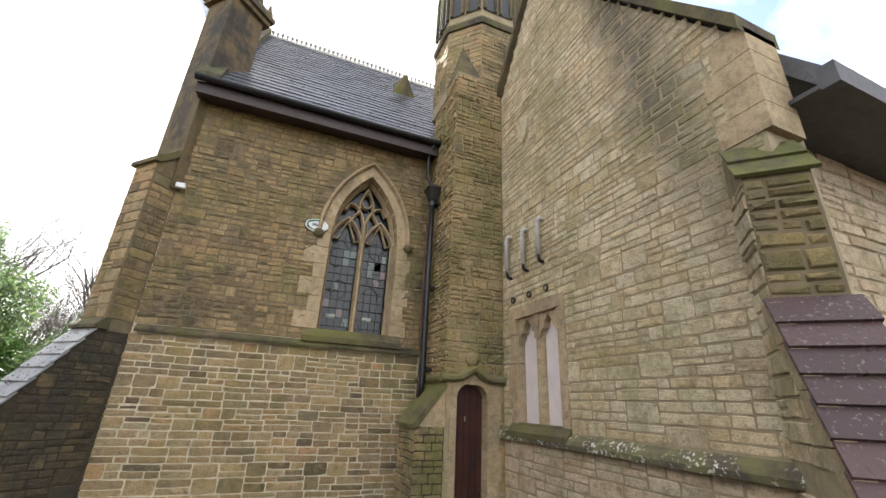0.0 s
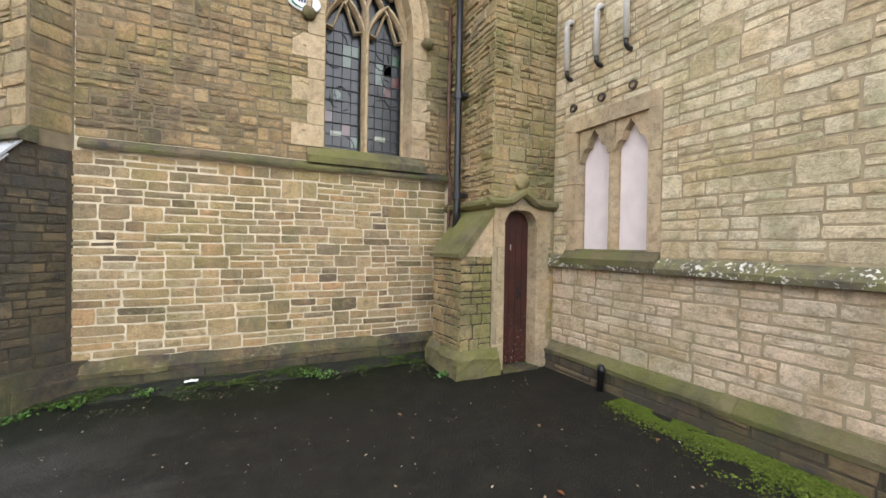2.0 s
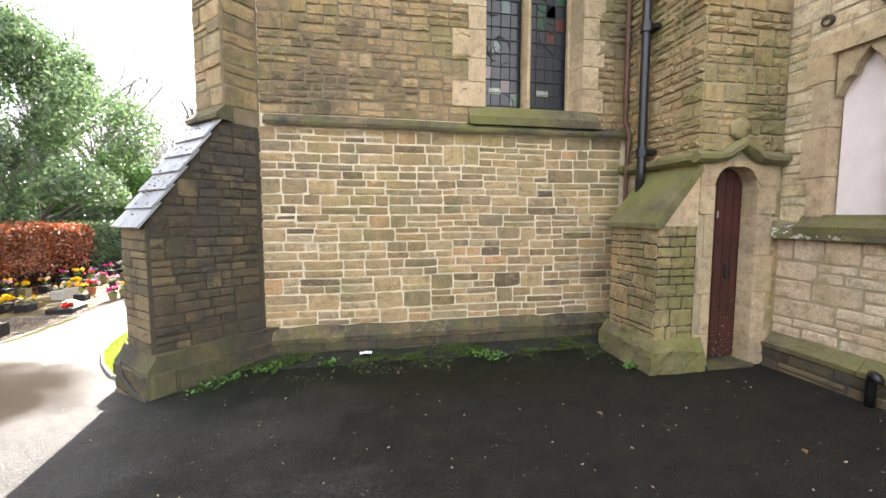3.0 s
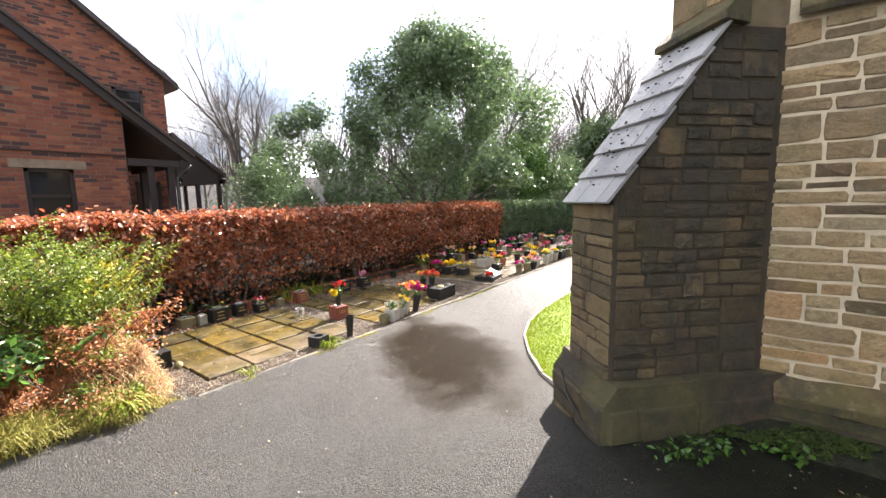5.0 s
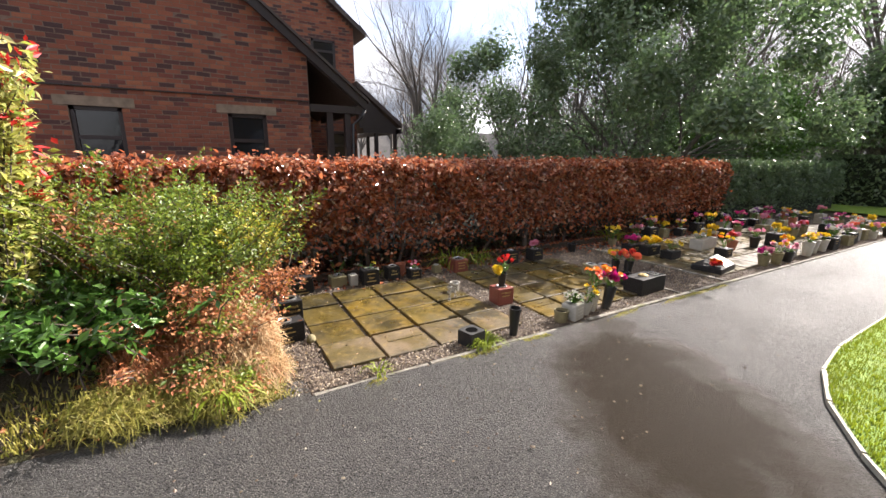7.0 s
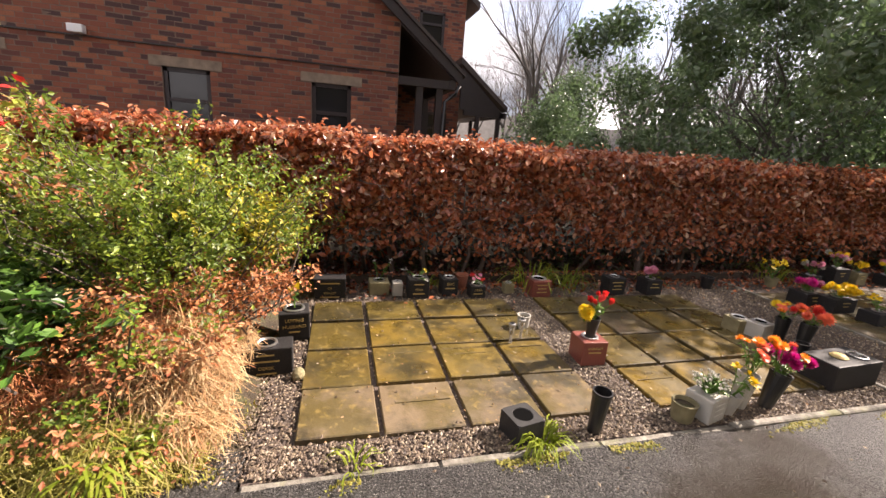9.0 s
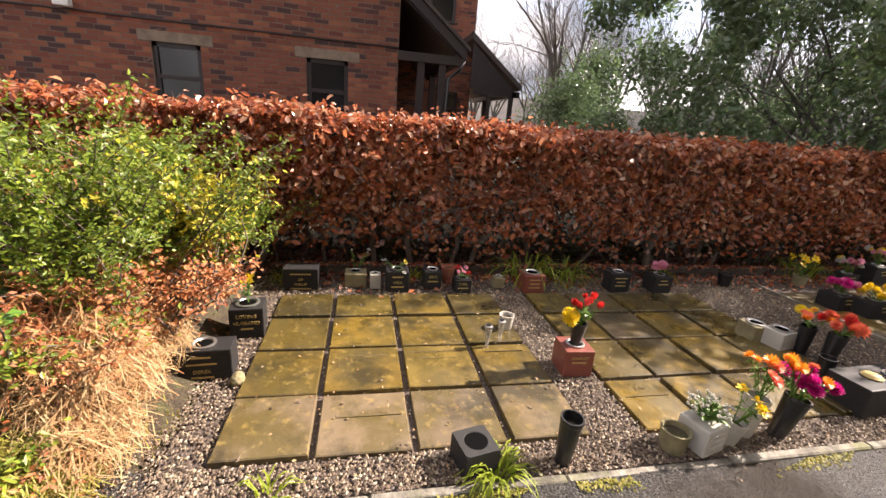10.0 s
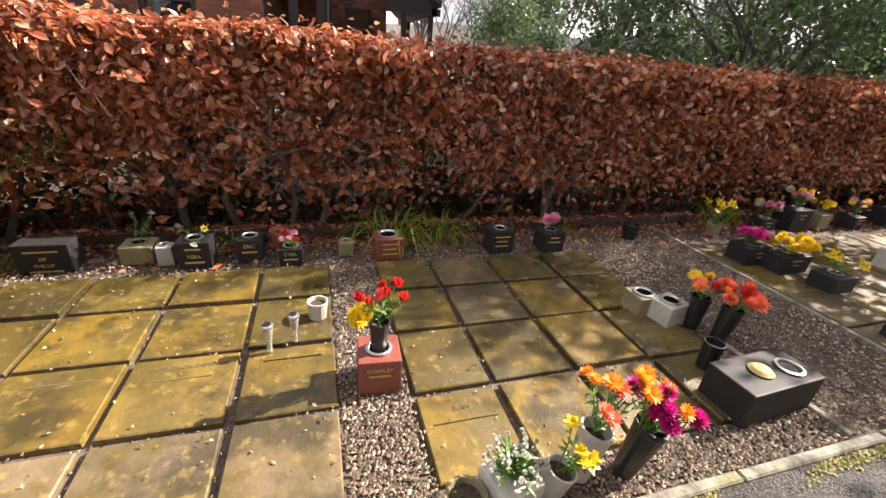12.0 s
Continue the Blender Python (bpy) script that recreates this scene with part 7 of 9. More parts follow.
def evergreen(name, label, at, h, rad, n, size, material, seed, base=0.4, lean=(0, 0)):
    """A broad evergreen: several stems, limbs and clumps of leaves with gaps between them."""
    r = random.Random(seed)
    top = thing(name, label, "tree", at=at)
    bm, tips = bm_new(), []
    for k in range(4):
        a = k * 1.6 + r.uniform(0, 0.6)
        grow(bm, r, Vector((0.15 * math.cos(a), 0.15 * math.sin(a), -0.3)), Vector((0.32 * math.cos(a), 0.32 * math.sin(a), 1)).normalized(), h * 0.40, 0.11, 0, tips, 3, 0.75, 6)
    part("trunk", bm, M_BARK, top)
    clumps = []
    for _ in range(190):
        a, f = r.uniform(0, 6.283), r.random() ** 0.5
        z = base + (h - base) * r.random()
        k = (z - base) / (h - base)
        R = rad * (0.80 + 0.3 * math.sin(min(1, k * 1.25) * math.pi)) * (1 - 0.62 * k ** 2.2) * (1 + 0.20 * noise.noise((math.cos(a) * 2, math.sin(a) * 2, z * 0.8 + seed)))
        clumps.append((Vector((R * f * math.cos(a), R * f * math.sin(a), z)), r.uniform(0.45, 0.95)))
    sp = []
    while len(sp) < n:
        c, s = r.choice(clumps)
        d = Vector((r.gauss(0, 1), r.gauss(0, 1), r.gauss(0, 0.8))).normalized()
        p = c + d * s * r.uniform(0.45, 1.0)
        if p.z > 0.05 and not (p.x + at[0] > -9.6 and p.z < 2.1):
            sp.append((p, d))
    # loose sprays over the top
    for _ in range(70):
        c, s = r.choice(clumps)
        if c.z < h * 0.55:
            continue
        e = c + Vector((r.uniform(-0.5, 0.5), r.uniform(-0.5, 0.5), r.uniform(0.7, 1.35)))
        for k in range(26):
            sp.append((c.lerp(e, k / 26) + Vector((r.gauss(0, 0.05), r.gauss(0, 0.05), 0)), (0, 0, 1)))
    leaves("crown", sp, size, material, top, seed + 3, 0.5)
    return top


evergreen("holly_tree", "broad dense dark evergreen tree with glossy leaves", (-11.2, 15.6, -0.3), 7.3, 5.3, 86000, 0.125, M_HOLLY, 5)
evergreen("laurel_tree", "bright green broadleaf evergreen at the wood's edge", (-10.9, 22.0, -0.3), 4.3, 2.2, 24000, 0.12, M_LAUREL, 9)
evergreen("laurel_bush", "rounded bright green laurel bush behind the hedge", (-11.9, 19.2, -0.3), 2.7, 1.7, 14000, 0.11, M_LAUREL, 13, 0.1)
evergreen("holly_tree", "dark evergreen tree beyond the lawn", (-4.0, 30.0, -0.3), 7.0, 3.6, 24000, 0.16, M_HOLLY, 19)
evergreen("holly_tree", "tall dark evergreen behind the green hedge", (-8.2, 26.0, -0.3), 5.2, 3.2, 20000, 0.16, M_HOLLY, 29)
evergreen("laurel_bush", "evergreen shrub beside the house porch", (-18.0, 12.6, -0.3), 3.2, 1.7, 8000, 0.12, M_HOLLY, 33, 0.1)
evergreen("ivy_tree", "ivy-clad thicket beside the house", (-21.0, 15.2, -0.3), 4.5, 1.3, 9000, 0.13, M_HOLLY, 17)
# distant wooded hillside behind everything
m = Mat("far_woodland")
c = m.ramp(m.noise(0.6, 8, 0.75), [(0.3, (0.10, 0.095, 0.09)), (0.55, (0.17, 0.155, 0.14)), (0.75, (0.24, 0.225, 0.205))])
M_FARWOOD = m.done(c, 1.0)
bm = bm_new()
prev = None
for k in range(91):
    a = radians(-75 + k * 3.0)
    x, y = -5 - 70 * math.sin(a), 10 + 70 * math.cos(a)
    hh = 7.0 + 2.5 * noise.noise((k * 0.35, 0, 0)) + 1.2 * noise.noise((k * 1.7, 2, 0))
    cur = (bm.verts.new((x, y, -2)), bm.verts.new((x * 1.1, y * 1.1, hh)))
    if prev:
        bm.faces.new((prev[0], cur[0], cur[1], prev[1]))
    prev = cur
thing("backdrop", "distant grey-brown wooded slope", "backdrop", bm=bm, material=M_FARWOOD, kind="structure", smooth=True)
# ---------------------------------------------------------------- memorial garden
GZ = -0.27
M_GRAVELBED = plain("gravel_bed", (0.10, 0.075, 0.06), 0.95, var=0.5, scale=40, bump=0.8)
bm = bm_new()
box(bm, -8.55, -5.86, 4.93, 18.7, GZ - 0.10, GZ - 0.012)
garden = thing("memorial_garden", "brown gravel bed of the memorial garden", "gravel bed", bm=bm, material=M_GRAVELBED, kind="structure")


def slab_mat(name, tones, wet=0.35):
    m = Mat(name)
    c = m.ramp(m.rnd(False), [(i / (len(tones) - 1), t) for i, t in enumerate(tones)])
    c = m.mix(c, (0.075, 0.055, 0.014), m.ramp(m.noise(3.1, 6, 0.65), [(0.44, (0, 0, 0)), (0.58, (0.85, 0.85, 0.85))]))
    c = m.mix(c, (0.030, 0.024, 0.010), m.ramp(m.noise(2.2, 7, 0.72), [(0.47, (0, 0, 0)), (0.60, (0.85, 0.85, 0.85))]))
    c = m.mix(c, (0.36, 0.25, 0.07), m.ramp(m.noise(17, 5, 0.65), [(0.56, (0, 0, 0)), (0.66, (0.28, 0.28, 0.28))]))
    m.bump(m.noise(60, 5, 0.7), 0.4, 0.006)
    return m.done(c, m.ramp(m.noise(4, 4), [(0.35, (wet,) * 3), (0.65, (wet + 0.3,) * 3)]))


M_SLAB = slab_mat("ochre_paving", [(0.118, 0.076, 0.014), (0.155, 0.101, 0.017), (0.088, 0.059, 0.013), (0.18, 0.125, 0.030)], 0.22)
M_SLAB_G = slab_mat("grey_brown_paving", [(0.115, 0.082, 0.042), (0.145, 0.105, 0.06), (0.10, 0.075, 0.045)], 0.3)
M_SLAB_D = slab_mat("dark_wet_paving", [(0.075, 0.054, 0.014), (0.11, 0.08, 0.02), (0.055, 0.042, 0.016)], 0.2)
ROWS_X = [-7.93, -7.50, -7.035, -6.55, -6.08]
COLS_1 = [5.12, 5.58, 6.07, 6.56, 7.02]
COLS_2 = [7.34, 7.76, 8.235, 8.72, 9.20]
r = random.Random(14)


def slab_mesh(w, l, t=0.05):
    bm = bm_new()
    box(bm, 0, w, 0, l, 0, t)
    bmesh.ops.bevel(bm, geom=[e for e in bm.edges if all(v.co.z > t * 0.5 for v in e.verts)], offset=0.006, segments=1, affect="EDGES")
    return bm


DAMP = {False: ((0, 0), (0, 1), (0, 3), (1, 3), (1, 0)), True: ((0, 0), (0, 2), (0, 3), (1, 3), (2, 0), (2, 3))}
paving = thing("paving", "ochre algae-stained memorial paving slabs with open joints", "paving", kind="structure")
for cols in (COLS_1, COLS_2):
    for i in range(4):
        for j in range(4):
            x0, x1, y0, y1 = ROWS_X[i], ROWS_X[i + 1], cols[j], cols[j + 1]
            g = 0.017
            grey = (cols is COLS_1 and i == 3) or (cols is COLS_2 and (i, j) in ((1, 1), (0, 1)))
            part("paving_slab", slab_mesh(x1 - x0 - 2 * g, y1 - y0 - 2 * g), M_SLAB_G if grey else M_SLAB_D if (i, j) in DAMP[cols is COLS_2] else M_SLAB, paving, at=pose(x0 + g + r.uniform(-0.004, 0.004), y0 + g + r.uniform(-0.004, 0.004), GZ - 0.03 + r.uniform(-0.004, 0.006), r.uniform(-0.5, 0.5), r.uniform(-0.5, 0.5), r.uniform(-0.6, 0.6)))
for i in range(4):
    for j in range(15):
        y0 = 10.42 + j * 0.485
        part("paving_slab", slab_mesh(0.46, 0.46), M_SLAB_G if r.random() < 0.4 else M_SLAB, paving, at=pose(ROWS_X[i] + 0.011, y0, GZ - 0.035, 0, 0, r.uniform(-0.6, 0.6)))
# kerbs
kerbs = thing("garden_kerb", "worn concrete kerb between gravel and tarmac", "kerb", kind="structure")
y = 4.93
while y < 18.6:
    L = 0.91
    bm = bm_new()
    box(bm, -5.88, -5.832, y + 0.004, y + L - 0.004, GZ - 0.1, GZ + (0.018 if y > 7.6 else 0.004) + r.uniform(-0.004, 0.004))
    bmesh.ops.bevel(bm, geom=bm.edges[:], offset=0.008, segments=1, affect="EDGES")
    part("kerb_stone", bm, M_KERB, kerbs)
    y += L
for y0 in (9.31, 10.36):
    x = -8.4
    while x < -5.95:
        L = min(0.91, -5.89 - x)
        bm = bm_new()
        box(bm, x + 0.003, x + L - 0.003, y0 - 0.022, y0 + 0.022, GZ - 0.1, GZ + (0.022 if y0 > 10 or x > -6.6 else -0.02))
        bmesh.ops.bevel(bm, geom=bm.edges[:], offset=0.006, segments=1, affect="EDGES")
        part("kerb_stone", bm, M_KERB, kerbs)
        x += L
bm = bm_new()
box(bm, -8.52, -8.44, 4.95, 18.6, GZ - 0.1, GZ + 0.10)
part("back_board", bm, plain("rotten_board", (0.05, 0.035, 0.022), 0.9, var=0.4), kerbs, "old timber board along the hedge")
# pebbles
m = Mat("pebbles")
M_PEB = m.done(m.ramp(m.rnd(True), [(0, (0.05, 0.034, 0.025)), (0.25, (0.115, 0.08, 0.053)), (0.45, (0.18, 0.13, 0.085)), (0.62, (0.08, 0.054, 0.038)), (0.84, (0.24, 0.18, 0.115)), (1, (0.42, 0.35, 0.25))]), 0.6)


def pebbles(name, areas, parent, seed, lo=0.0045, hi=0.0105):
    rr = random.Random(seed)
    vs, fs = [], []
    for x0, x1, y0, y1, n, z in areas:
        for _ in range(int(n * (1.0 if hi < 0.009 or hi > 0.011 else 1.7))):
            c = Vector((rr.uniform(x0, x1), rr.uniform(y0, y1), z + rr.uniform(-0.004, 0.010)))
            a, s = rr.uniform(0, 3.14), rr.uniform(lo, hi)
            u, v = Vector((math.cos(a), math.sin(a), rr.uniform(-0.3, 0.3))) * s * rr.uniform(0.9, 1.5), Vector((-math.sin(a), math.cos(a), rr.uniform(-0.3, 0.3))) * s * rr.uniform(0.7, 1.1)
            w = Vector((0, 0, s * rr.uniform(0.5, 0.9)))
            k = len(vs)
            vs += [tuple(c + q) for q in (u, v, -u, -v, w + u * 0.2, -w)]
            fs += [(k, k + 1, k + 4), (k + 1, k + 2, k + 4), (k + 2, k + 3, k + 4), (k + 3, k, k + 4), (k + 1, k, k + 5), (k + 2, k + 1, k + 5), (k + 3, k + 2, k + 5), (k, k + 3, k + 5)]
    me = bpy.data.meshes.new(name)
    me.from_pydata(vs, [], fs)
    me.update()
    me.materials.append(M_PEB)
    return part(name, me, None, parent, kind="stuff")


pebbles("gravel", [(-6.085, -5.885, 4.95, 9.3, 3900, GZ), (-7.95, -6.05, 7.02, 7.34, 2300, GZ), (-8.4, -5.9, 4.58, 5.125, 4200, GZ - 0.004), (-8.4, -5.9, 9.2, 10.34, 6600, GZ), (-8.42, -7.93, 5.1, 9.3, 3000, GZ),
                   (-6.085, -5.885, 10.4, 18.5, 2600, GZ), (-8.42, -7.93, 10.4, 18.5, 1500, GZ), (-7.95, -6.05, 5.1, 9.2, 90, GZ + 0.028)], garden, 5)
for cols in (COLS_1, COLS_2):
    pebbles("joint_gravel", [(-7.93, -6.08, c - 0.010, c + 0.010, 70, GZ - 0.010) for c in cols[1:-1]] + [(c - 0.010, c + 0.010, cols[0], cols[-1], 70, GZ - 0.010) for c in ROWS_X[1:-1]], garden, 6, 0.004, 0.008)
r_ = random.Random(53)
fringe = [(x, y, ground_z(x, y) + 0.002) for x, y in ((-5.825 + abs(r_.gauss(0, 0.028)), r_.uniform(4.95, 10.2)) for _ in range(4200)) if noise.noise((x * 3, y * 2.2, 8)) > 0.0]
pebbles("grit", [(-5.8, -3.6, 4.0, 9.0, 260, -0.25), (-2.5, 3.0, 2.0, 6.4, 170, 0.012), (-1.8, 2.0, 5.9, 6.3, 60, 0.03)], road, 8, 0.005, 0.012)


def text_mesh(words, size, material, depth=0.002):
    """Words in the built-in font as a mesh, lying in the xz plane and facing -y."""
    cu = bpy.data.curves.new("words", "FONT")
    cu.body, cu.size, cu.extrude, cu.align_x, cu.resolution_u = words, size, depth, "CENTER", 2
    ob = bpy.data.objects.new("words", cu)
    scene.collection.objects.link(ob)
    me = bpy.data.meshes.new_from_object(ob.evaluated_get(bpy.context.evaluated_depsgraph_get()))
    bpy.data.objects.remove(ob)
    me.materials.clear()
    me.materials.append(material)
    return me


# ---------------------------------------------------------------- pots, plaques and flowers
M_GRANITE = Mat("black_granite")
_s = M_GRANITE.voronoi(260)
M_GRANITE = M_GRANITE.done(M_GRANITE.ramp(_s, [(0.1, (0.06, 0.058, 0.058)), (0.4, (0.016, 0.015, 0.015))]), 0.6, Specular_IOR_Level=0.22)
M_REDGRAN = Mat("red_granite")
_s = M_REDGRAN.voronoi(230)
M_REDGRAN = M_REDGRAN.done(M_REDGRAN.ramp(_s, [(0.1, (0.26, 0.085, 0.062)), (0.5, (0.15, 0.038, 0.027))]), 0.45)
M_GOLD = plain("gold_lettering", (0.45, 0.33, 0.12), 0.6, 0.2)
M_LETTER = plain("pale_lettering", (0.55, 0.53, 0.48), 0.6)
M_CUTS = plain("incised_shadow", (0.10, 0.075, 0.03), 0.9)
M_STEEL = plain("dull_steel", (0.55, 0.55, 0.54), 0.35, 0.9)
M_BLKPL = plain("black_plastic", (0.012, 0.012, 0.013), 0.35, var=0.2)
M_WHPOT = plain("white_glazed_pot", (0.42, 0.40, 0.35), 0.45, var=0.2, scale=8)
M_STPOT = plain("mossy_stone_pot", (0.22, 0.19, 0.10), 0.9, var=0.4, scale=10, bump=0.5)
M_TERRA = plain("terracotta", (0.32, 0.11, 0.06), 0.8, var=0.25)
M_PETALS = {}
for nm, tones in {"yellow": [(0.75, 0.52, 0.01), (0.85, 0.62, 0.03)], "orange": [(0.85, 0.24, 0.01), (0.90, 0.36, 0.03)], "red": [(0.60, 0.02, 0.02), (0.70, 0.05, 0.04)], "magenta": [(0.45, 0.01, 0.16), (0.60, 0.02, 0.24)], "pink": [(0.72, 0.25, 0.38), (0.78, 0.36, 0.46)], "white": [(0.52, 0.50, 0.44), (0.6, 0.59, 0.54)], "purple": [(0.22, 0.08, 0.30), (0.30, 0.14, 0.36)], "coral": [(0.75, 0.12, 0.06), (0.82, 0.22, 0.12)]}.items():
    M_PETALS[nm] = leaf_mat(nm + "_petals", [tones[0], tones[-1]], 0.5, 0.3)
M_STALK = leaf_mat("flower_stalks", [(0.07, 0.16, 0.02), (0.10, 0.21, 0.03), (0.14, 0.24, 0.05)], 0.45, 0.25)
BLOOMS = {}
# black for flat discs that show the shade inside a hole
M_HOLE_SHADE = Mat("hollow_shade")
M_HOLE_SHADE = M_HOLE_SHADE.done((0.005, 0.005, 0.005), 1.0, Specular_IOR_Level=0.0)


def bloom_mesh(colour, kind):
    """One flower head: daisy, tulip, trumpet or ball of petals."""
    key = (colour, kind)
    if key in BLOOMS:
        return BLOOMS[key]
    r = random.Random(len(BLOOMS) + 1)
    vs, fs = [], []

    def petal(a, tilt, l, w, z0=0.0):
        if not vs:
            vs.append((0, 0, 0))
        k = len(vs)
        d, s, u = Vector((math.cos(a), math.sin(a), 0)), Vector((-math.sin(a), math.cos(a), 0)), Vector((0, 0, 1))
        o = u * z0
        e = d * math.cos(tilt) + u * math.sin(tilt)
        vs.extend([tuple(o + e * l * 0.55 + s * w), tuple(o + e * l), tuple(o + e * l * 0.55 - s * w)])
        fs.append((0, k, k + 1, k + 2))
    if kind == "tulip":
        for k in range(6):
            petal(k * 1.05, 1.15 + 0.1 * (k % 2), 0.055, 0.017)
        for k in range(6):
            petal(k * 1.05 + 0.5, 1.35, 0.055, 0.014)
    elif kind == "trumpet":
        for k in range(6):
            petal(k * 1.05, 0.1, 0.035, 0.010)
        for k in range(8):
            petal(k * 0.785, 1.2, 0.028, 0.009)
    elif kind == "ball":
        for t in (-0.3, 0.1, 0.45, 0.8, 1.15):
            for k in range(11):
                petal(k * 0.571 + t * 3 + r.uniform(-0.1, 0.1), t, 0.042, 0.008, 0.004)
    else:
        for t, n in ((0.15, 14), (0.45, 12), (0.85, 8)):
            for k in range(n):
                petal(k * 6.283 / n + t, t, 0.042, 0.008)
    me = bpy.data.meshes.new("bloom")
    me.from_pydata(vs, [], fs)
    me.update()
    me.materials.append(M_PETALS[colour])
    BLOOMS[key] = me
    return me


def bunch(top, base, colours, kind, n, h, spread, seed, size=1.0, foliage=30):
    """Stalks, leaves and flower heads that stand up from `base` of a thing."""
    r = random.Random(seed)
    bm = bm_new()
    base = Vector(base)
    sp = []
    for k in range(n):
        a, f = r.uniform(0, 6.283), math.sqrt(r.random())
        e = base + Vector((spread * f * math.cos(a), spread * f * math.sin(a), h * r.uniform(0.75, 1.08) - 0.25 * spread * f))
        mid = base.lerp(e, 0.55) + Vector((0, 0, h * 0.08))
        tube(bm, [base + Vector((r.uniform(-0.01, 0.01), r.uniform(-0.01, 0.01), -0.01)), mid, e], [0.003, 0.0028, 0.0025], 4)
        ob = new("bloom", bloom_mesh(r.choice(colours), kind))
        ob.parent = top
        s = size * r.uniform(0.8, 1.2)
        ob.matrix_basis = Matrix.Translation(e) @ Euler((r.uniform(-0.7, 0.7), r.uniform(-0.2, 0.9), r.uniform(0, 6))).to_matrix().to_4x4() @ Matrix.Diagonal((s, s, s, 1))
        sp += [(base.lerp(e, r.uniform(0.3, 0.9)) + Vector((r.gauss(0, 0.012), r.gauss(0, 0.012), 0)), (0, 0, 1)) for _ in range(max(1, foliage // n))]
    part("greenery", bm, M_STALK, top, "green stalks", kind="stuff")
    if sp:
        leaves("foliage", sp, 0.045, M_STALK, top, seed + 1, 0.3)


def vase(at, h, r0, r1, material, label, tilt=(0, 0), name="vase", category="vase"):
    """A tapering vase with a rim and an open mouth."""
    t = thing(name, label, category, at=pose(*at, tilt[0], tilt[1], 0))
    bm = bm_new()
    lathe(bm, [(r0, 0), (r0 * 1.02, h * 0.05), (r1 * 0.96, h * 0.9), (r1, h * 0.93), (r1, h), (r1 * 0.86, h), (r1 * 0.78, h * 0.75)], 18, cap=False)
    part("body", bm, material, t, smooth=False)
    bm = bm_new()
    lathe(bm, [(r0, 0.0), (r0, 0.004)], 18)
    part("base", bm, material, t)
    bm = bm_new()
    lathe(bm, [(r1 * 0.79, h * 0.78), (r1 * 0.79, h * 0.79)], 18)
    part("fill", bm, M_SOIL, t)
    return t


def block(at, x, y, h, material, label, words=(), size=0.03, turn=0.0, letter=None, name="memorial_block", category="memorial", hole=0.05):
    """A granite memorial block with bevelled edges, a flower hole or lid, and its lettering on the +x face."""
    t = thing(name, label, category, at=pose(*at, 0, 0, turn))
    bm = bevelled(x, y, h, 0.008)
    part("stone", bm, material, t)
    if hole:
        bm = bm_new()
        lathe(bm, [(hole, 0), (hole * 1.15, 0.004), (hole * 1.15, 0.010), (hole * 0.92, 0.012), (hole * 0.8, 0.004)], 20, (0, 0, h), cap=False)
        part("flower_ring", bm, M_STEEL, t, "metal flower ring")
        bm = bm_new()
        lathe(bm, [(hole * 0.9, 0.001), (hole * 0.9, 0.004)], 20, (0, 0, h))
        part("flower_hole", bm, M_HOLE_SHADE, t, "flat black disc for the shade in the flower hole")
    z = h * 0.78
    for w in words:
        if w.startswith("-"):
            bm = bm_new()
            L = 0.02 * len(w)
            box(bm, x / 2, x / 2 + 0.0015, -L / 2, L / 2, z - size * 0.3, z + size * 0.05)
            part("lettering", bm, letter or M_GOLD, t)
        else:
            ob = part("lettering", text_mesh(w, size, letter or M_GOLD), None, t, "lettering")
            ob.matrix_basis = Matrix.Translation((x / 2 + 0.001, 0, z - size * 0.6)) @ Euler((math.pi / 2, 0, math.pi / 2)).to_matrix().to_4x4()
        z -= size * 1.35
    return t


FZ = GZ + 0.004
S_Z = GZ + 0.022                                        # top of the slabs
# along the hedge
block((-8.13, 5.27, FZ), 0.16, 0.30, 0.20, M_GRANITE, "black granite memorial plaque with gold lettering", ("---------", "OF", "PHILLIP", "---------"), 0.034, hole=0)
t = block((-8.2, 5.75, FZ), 0.18, 0.20, 0.13, M_STPOT, "square mossy stone pot with bare bent stems", name="stone_pot", category="pot")
bunch(t, (0, 0, 0.13), ["white"], "trumpet", 3, 0.24, 0.14, 3, 0.7)
block((-8.12, 5.93, FZ), 0.10, 0.10, 0.14, M_WHPOT, "small white ceramic grave vase", name="ceramic_vase", category="vase", hole=0.03)
t = block((-8.08, 6.13, FZ), 0.18, 0.21, 0.20, M_GRANITE, "black granite vase block with drooping pale flowers", ("-----", "VERA", "------"), 0.036)
bunch(t, (0, 0, 0.2), ["white", "yellow"], "trumpet", 5, 0.10, 0.22, 4, 0.8)
block((-8.13, 6.47, FZ), 0.16, 0.17, 0.18, M_GRANITE, "black granite vase block with a pale ring", ("ERIC", "-----"), 0.038)
t = block((-8.04, 6.75, FZ), 0.15, 0.16, 0.13, M_GRANITE, "low black granite block with a small red plant", ("CYRIL", "-----"), 0.034)
bunch(t, (0, 0, 0.13), ["red", "pink"], "daisy", 6, 0.10, 0.07, 5, 0.7)
vase((-8.28, 6.66, FZ), 0.16, 0.05, 0.075, M_TERRA, "small terracotta plant pot by the hedge", name="plant_pot", category="pot")
block((-8.13, 7.15, FZ), 0.10, 0.11, 0.11, M_STPOT, "small weathered stone block", hole=0.03)
block((-8.06, 7.47, FZ), 0.20, 0.22, 0.18, M_REDGRAN, "red granite vase block with a steel lid", ("------", "-----", "------"), 0.03, hole=0.07)
block((-8.05, 8.42, FZ), 0.16, 0.22, 0.20, M_GRANITE, "black granite memorial block with pale lettering", ("-------", "-----", "------"), 0.03)
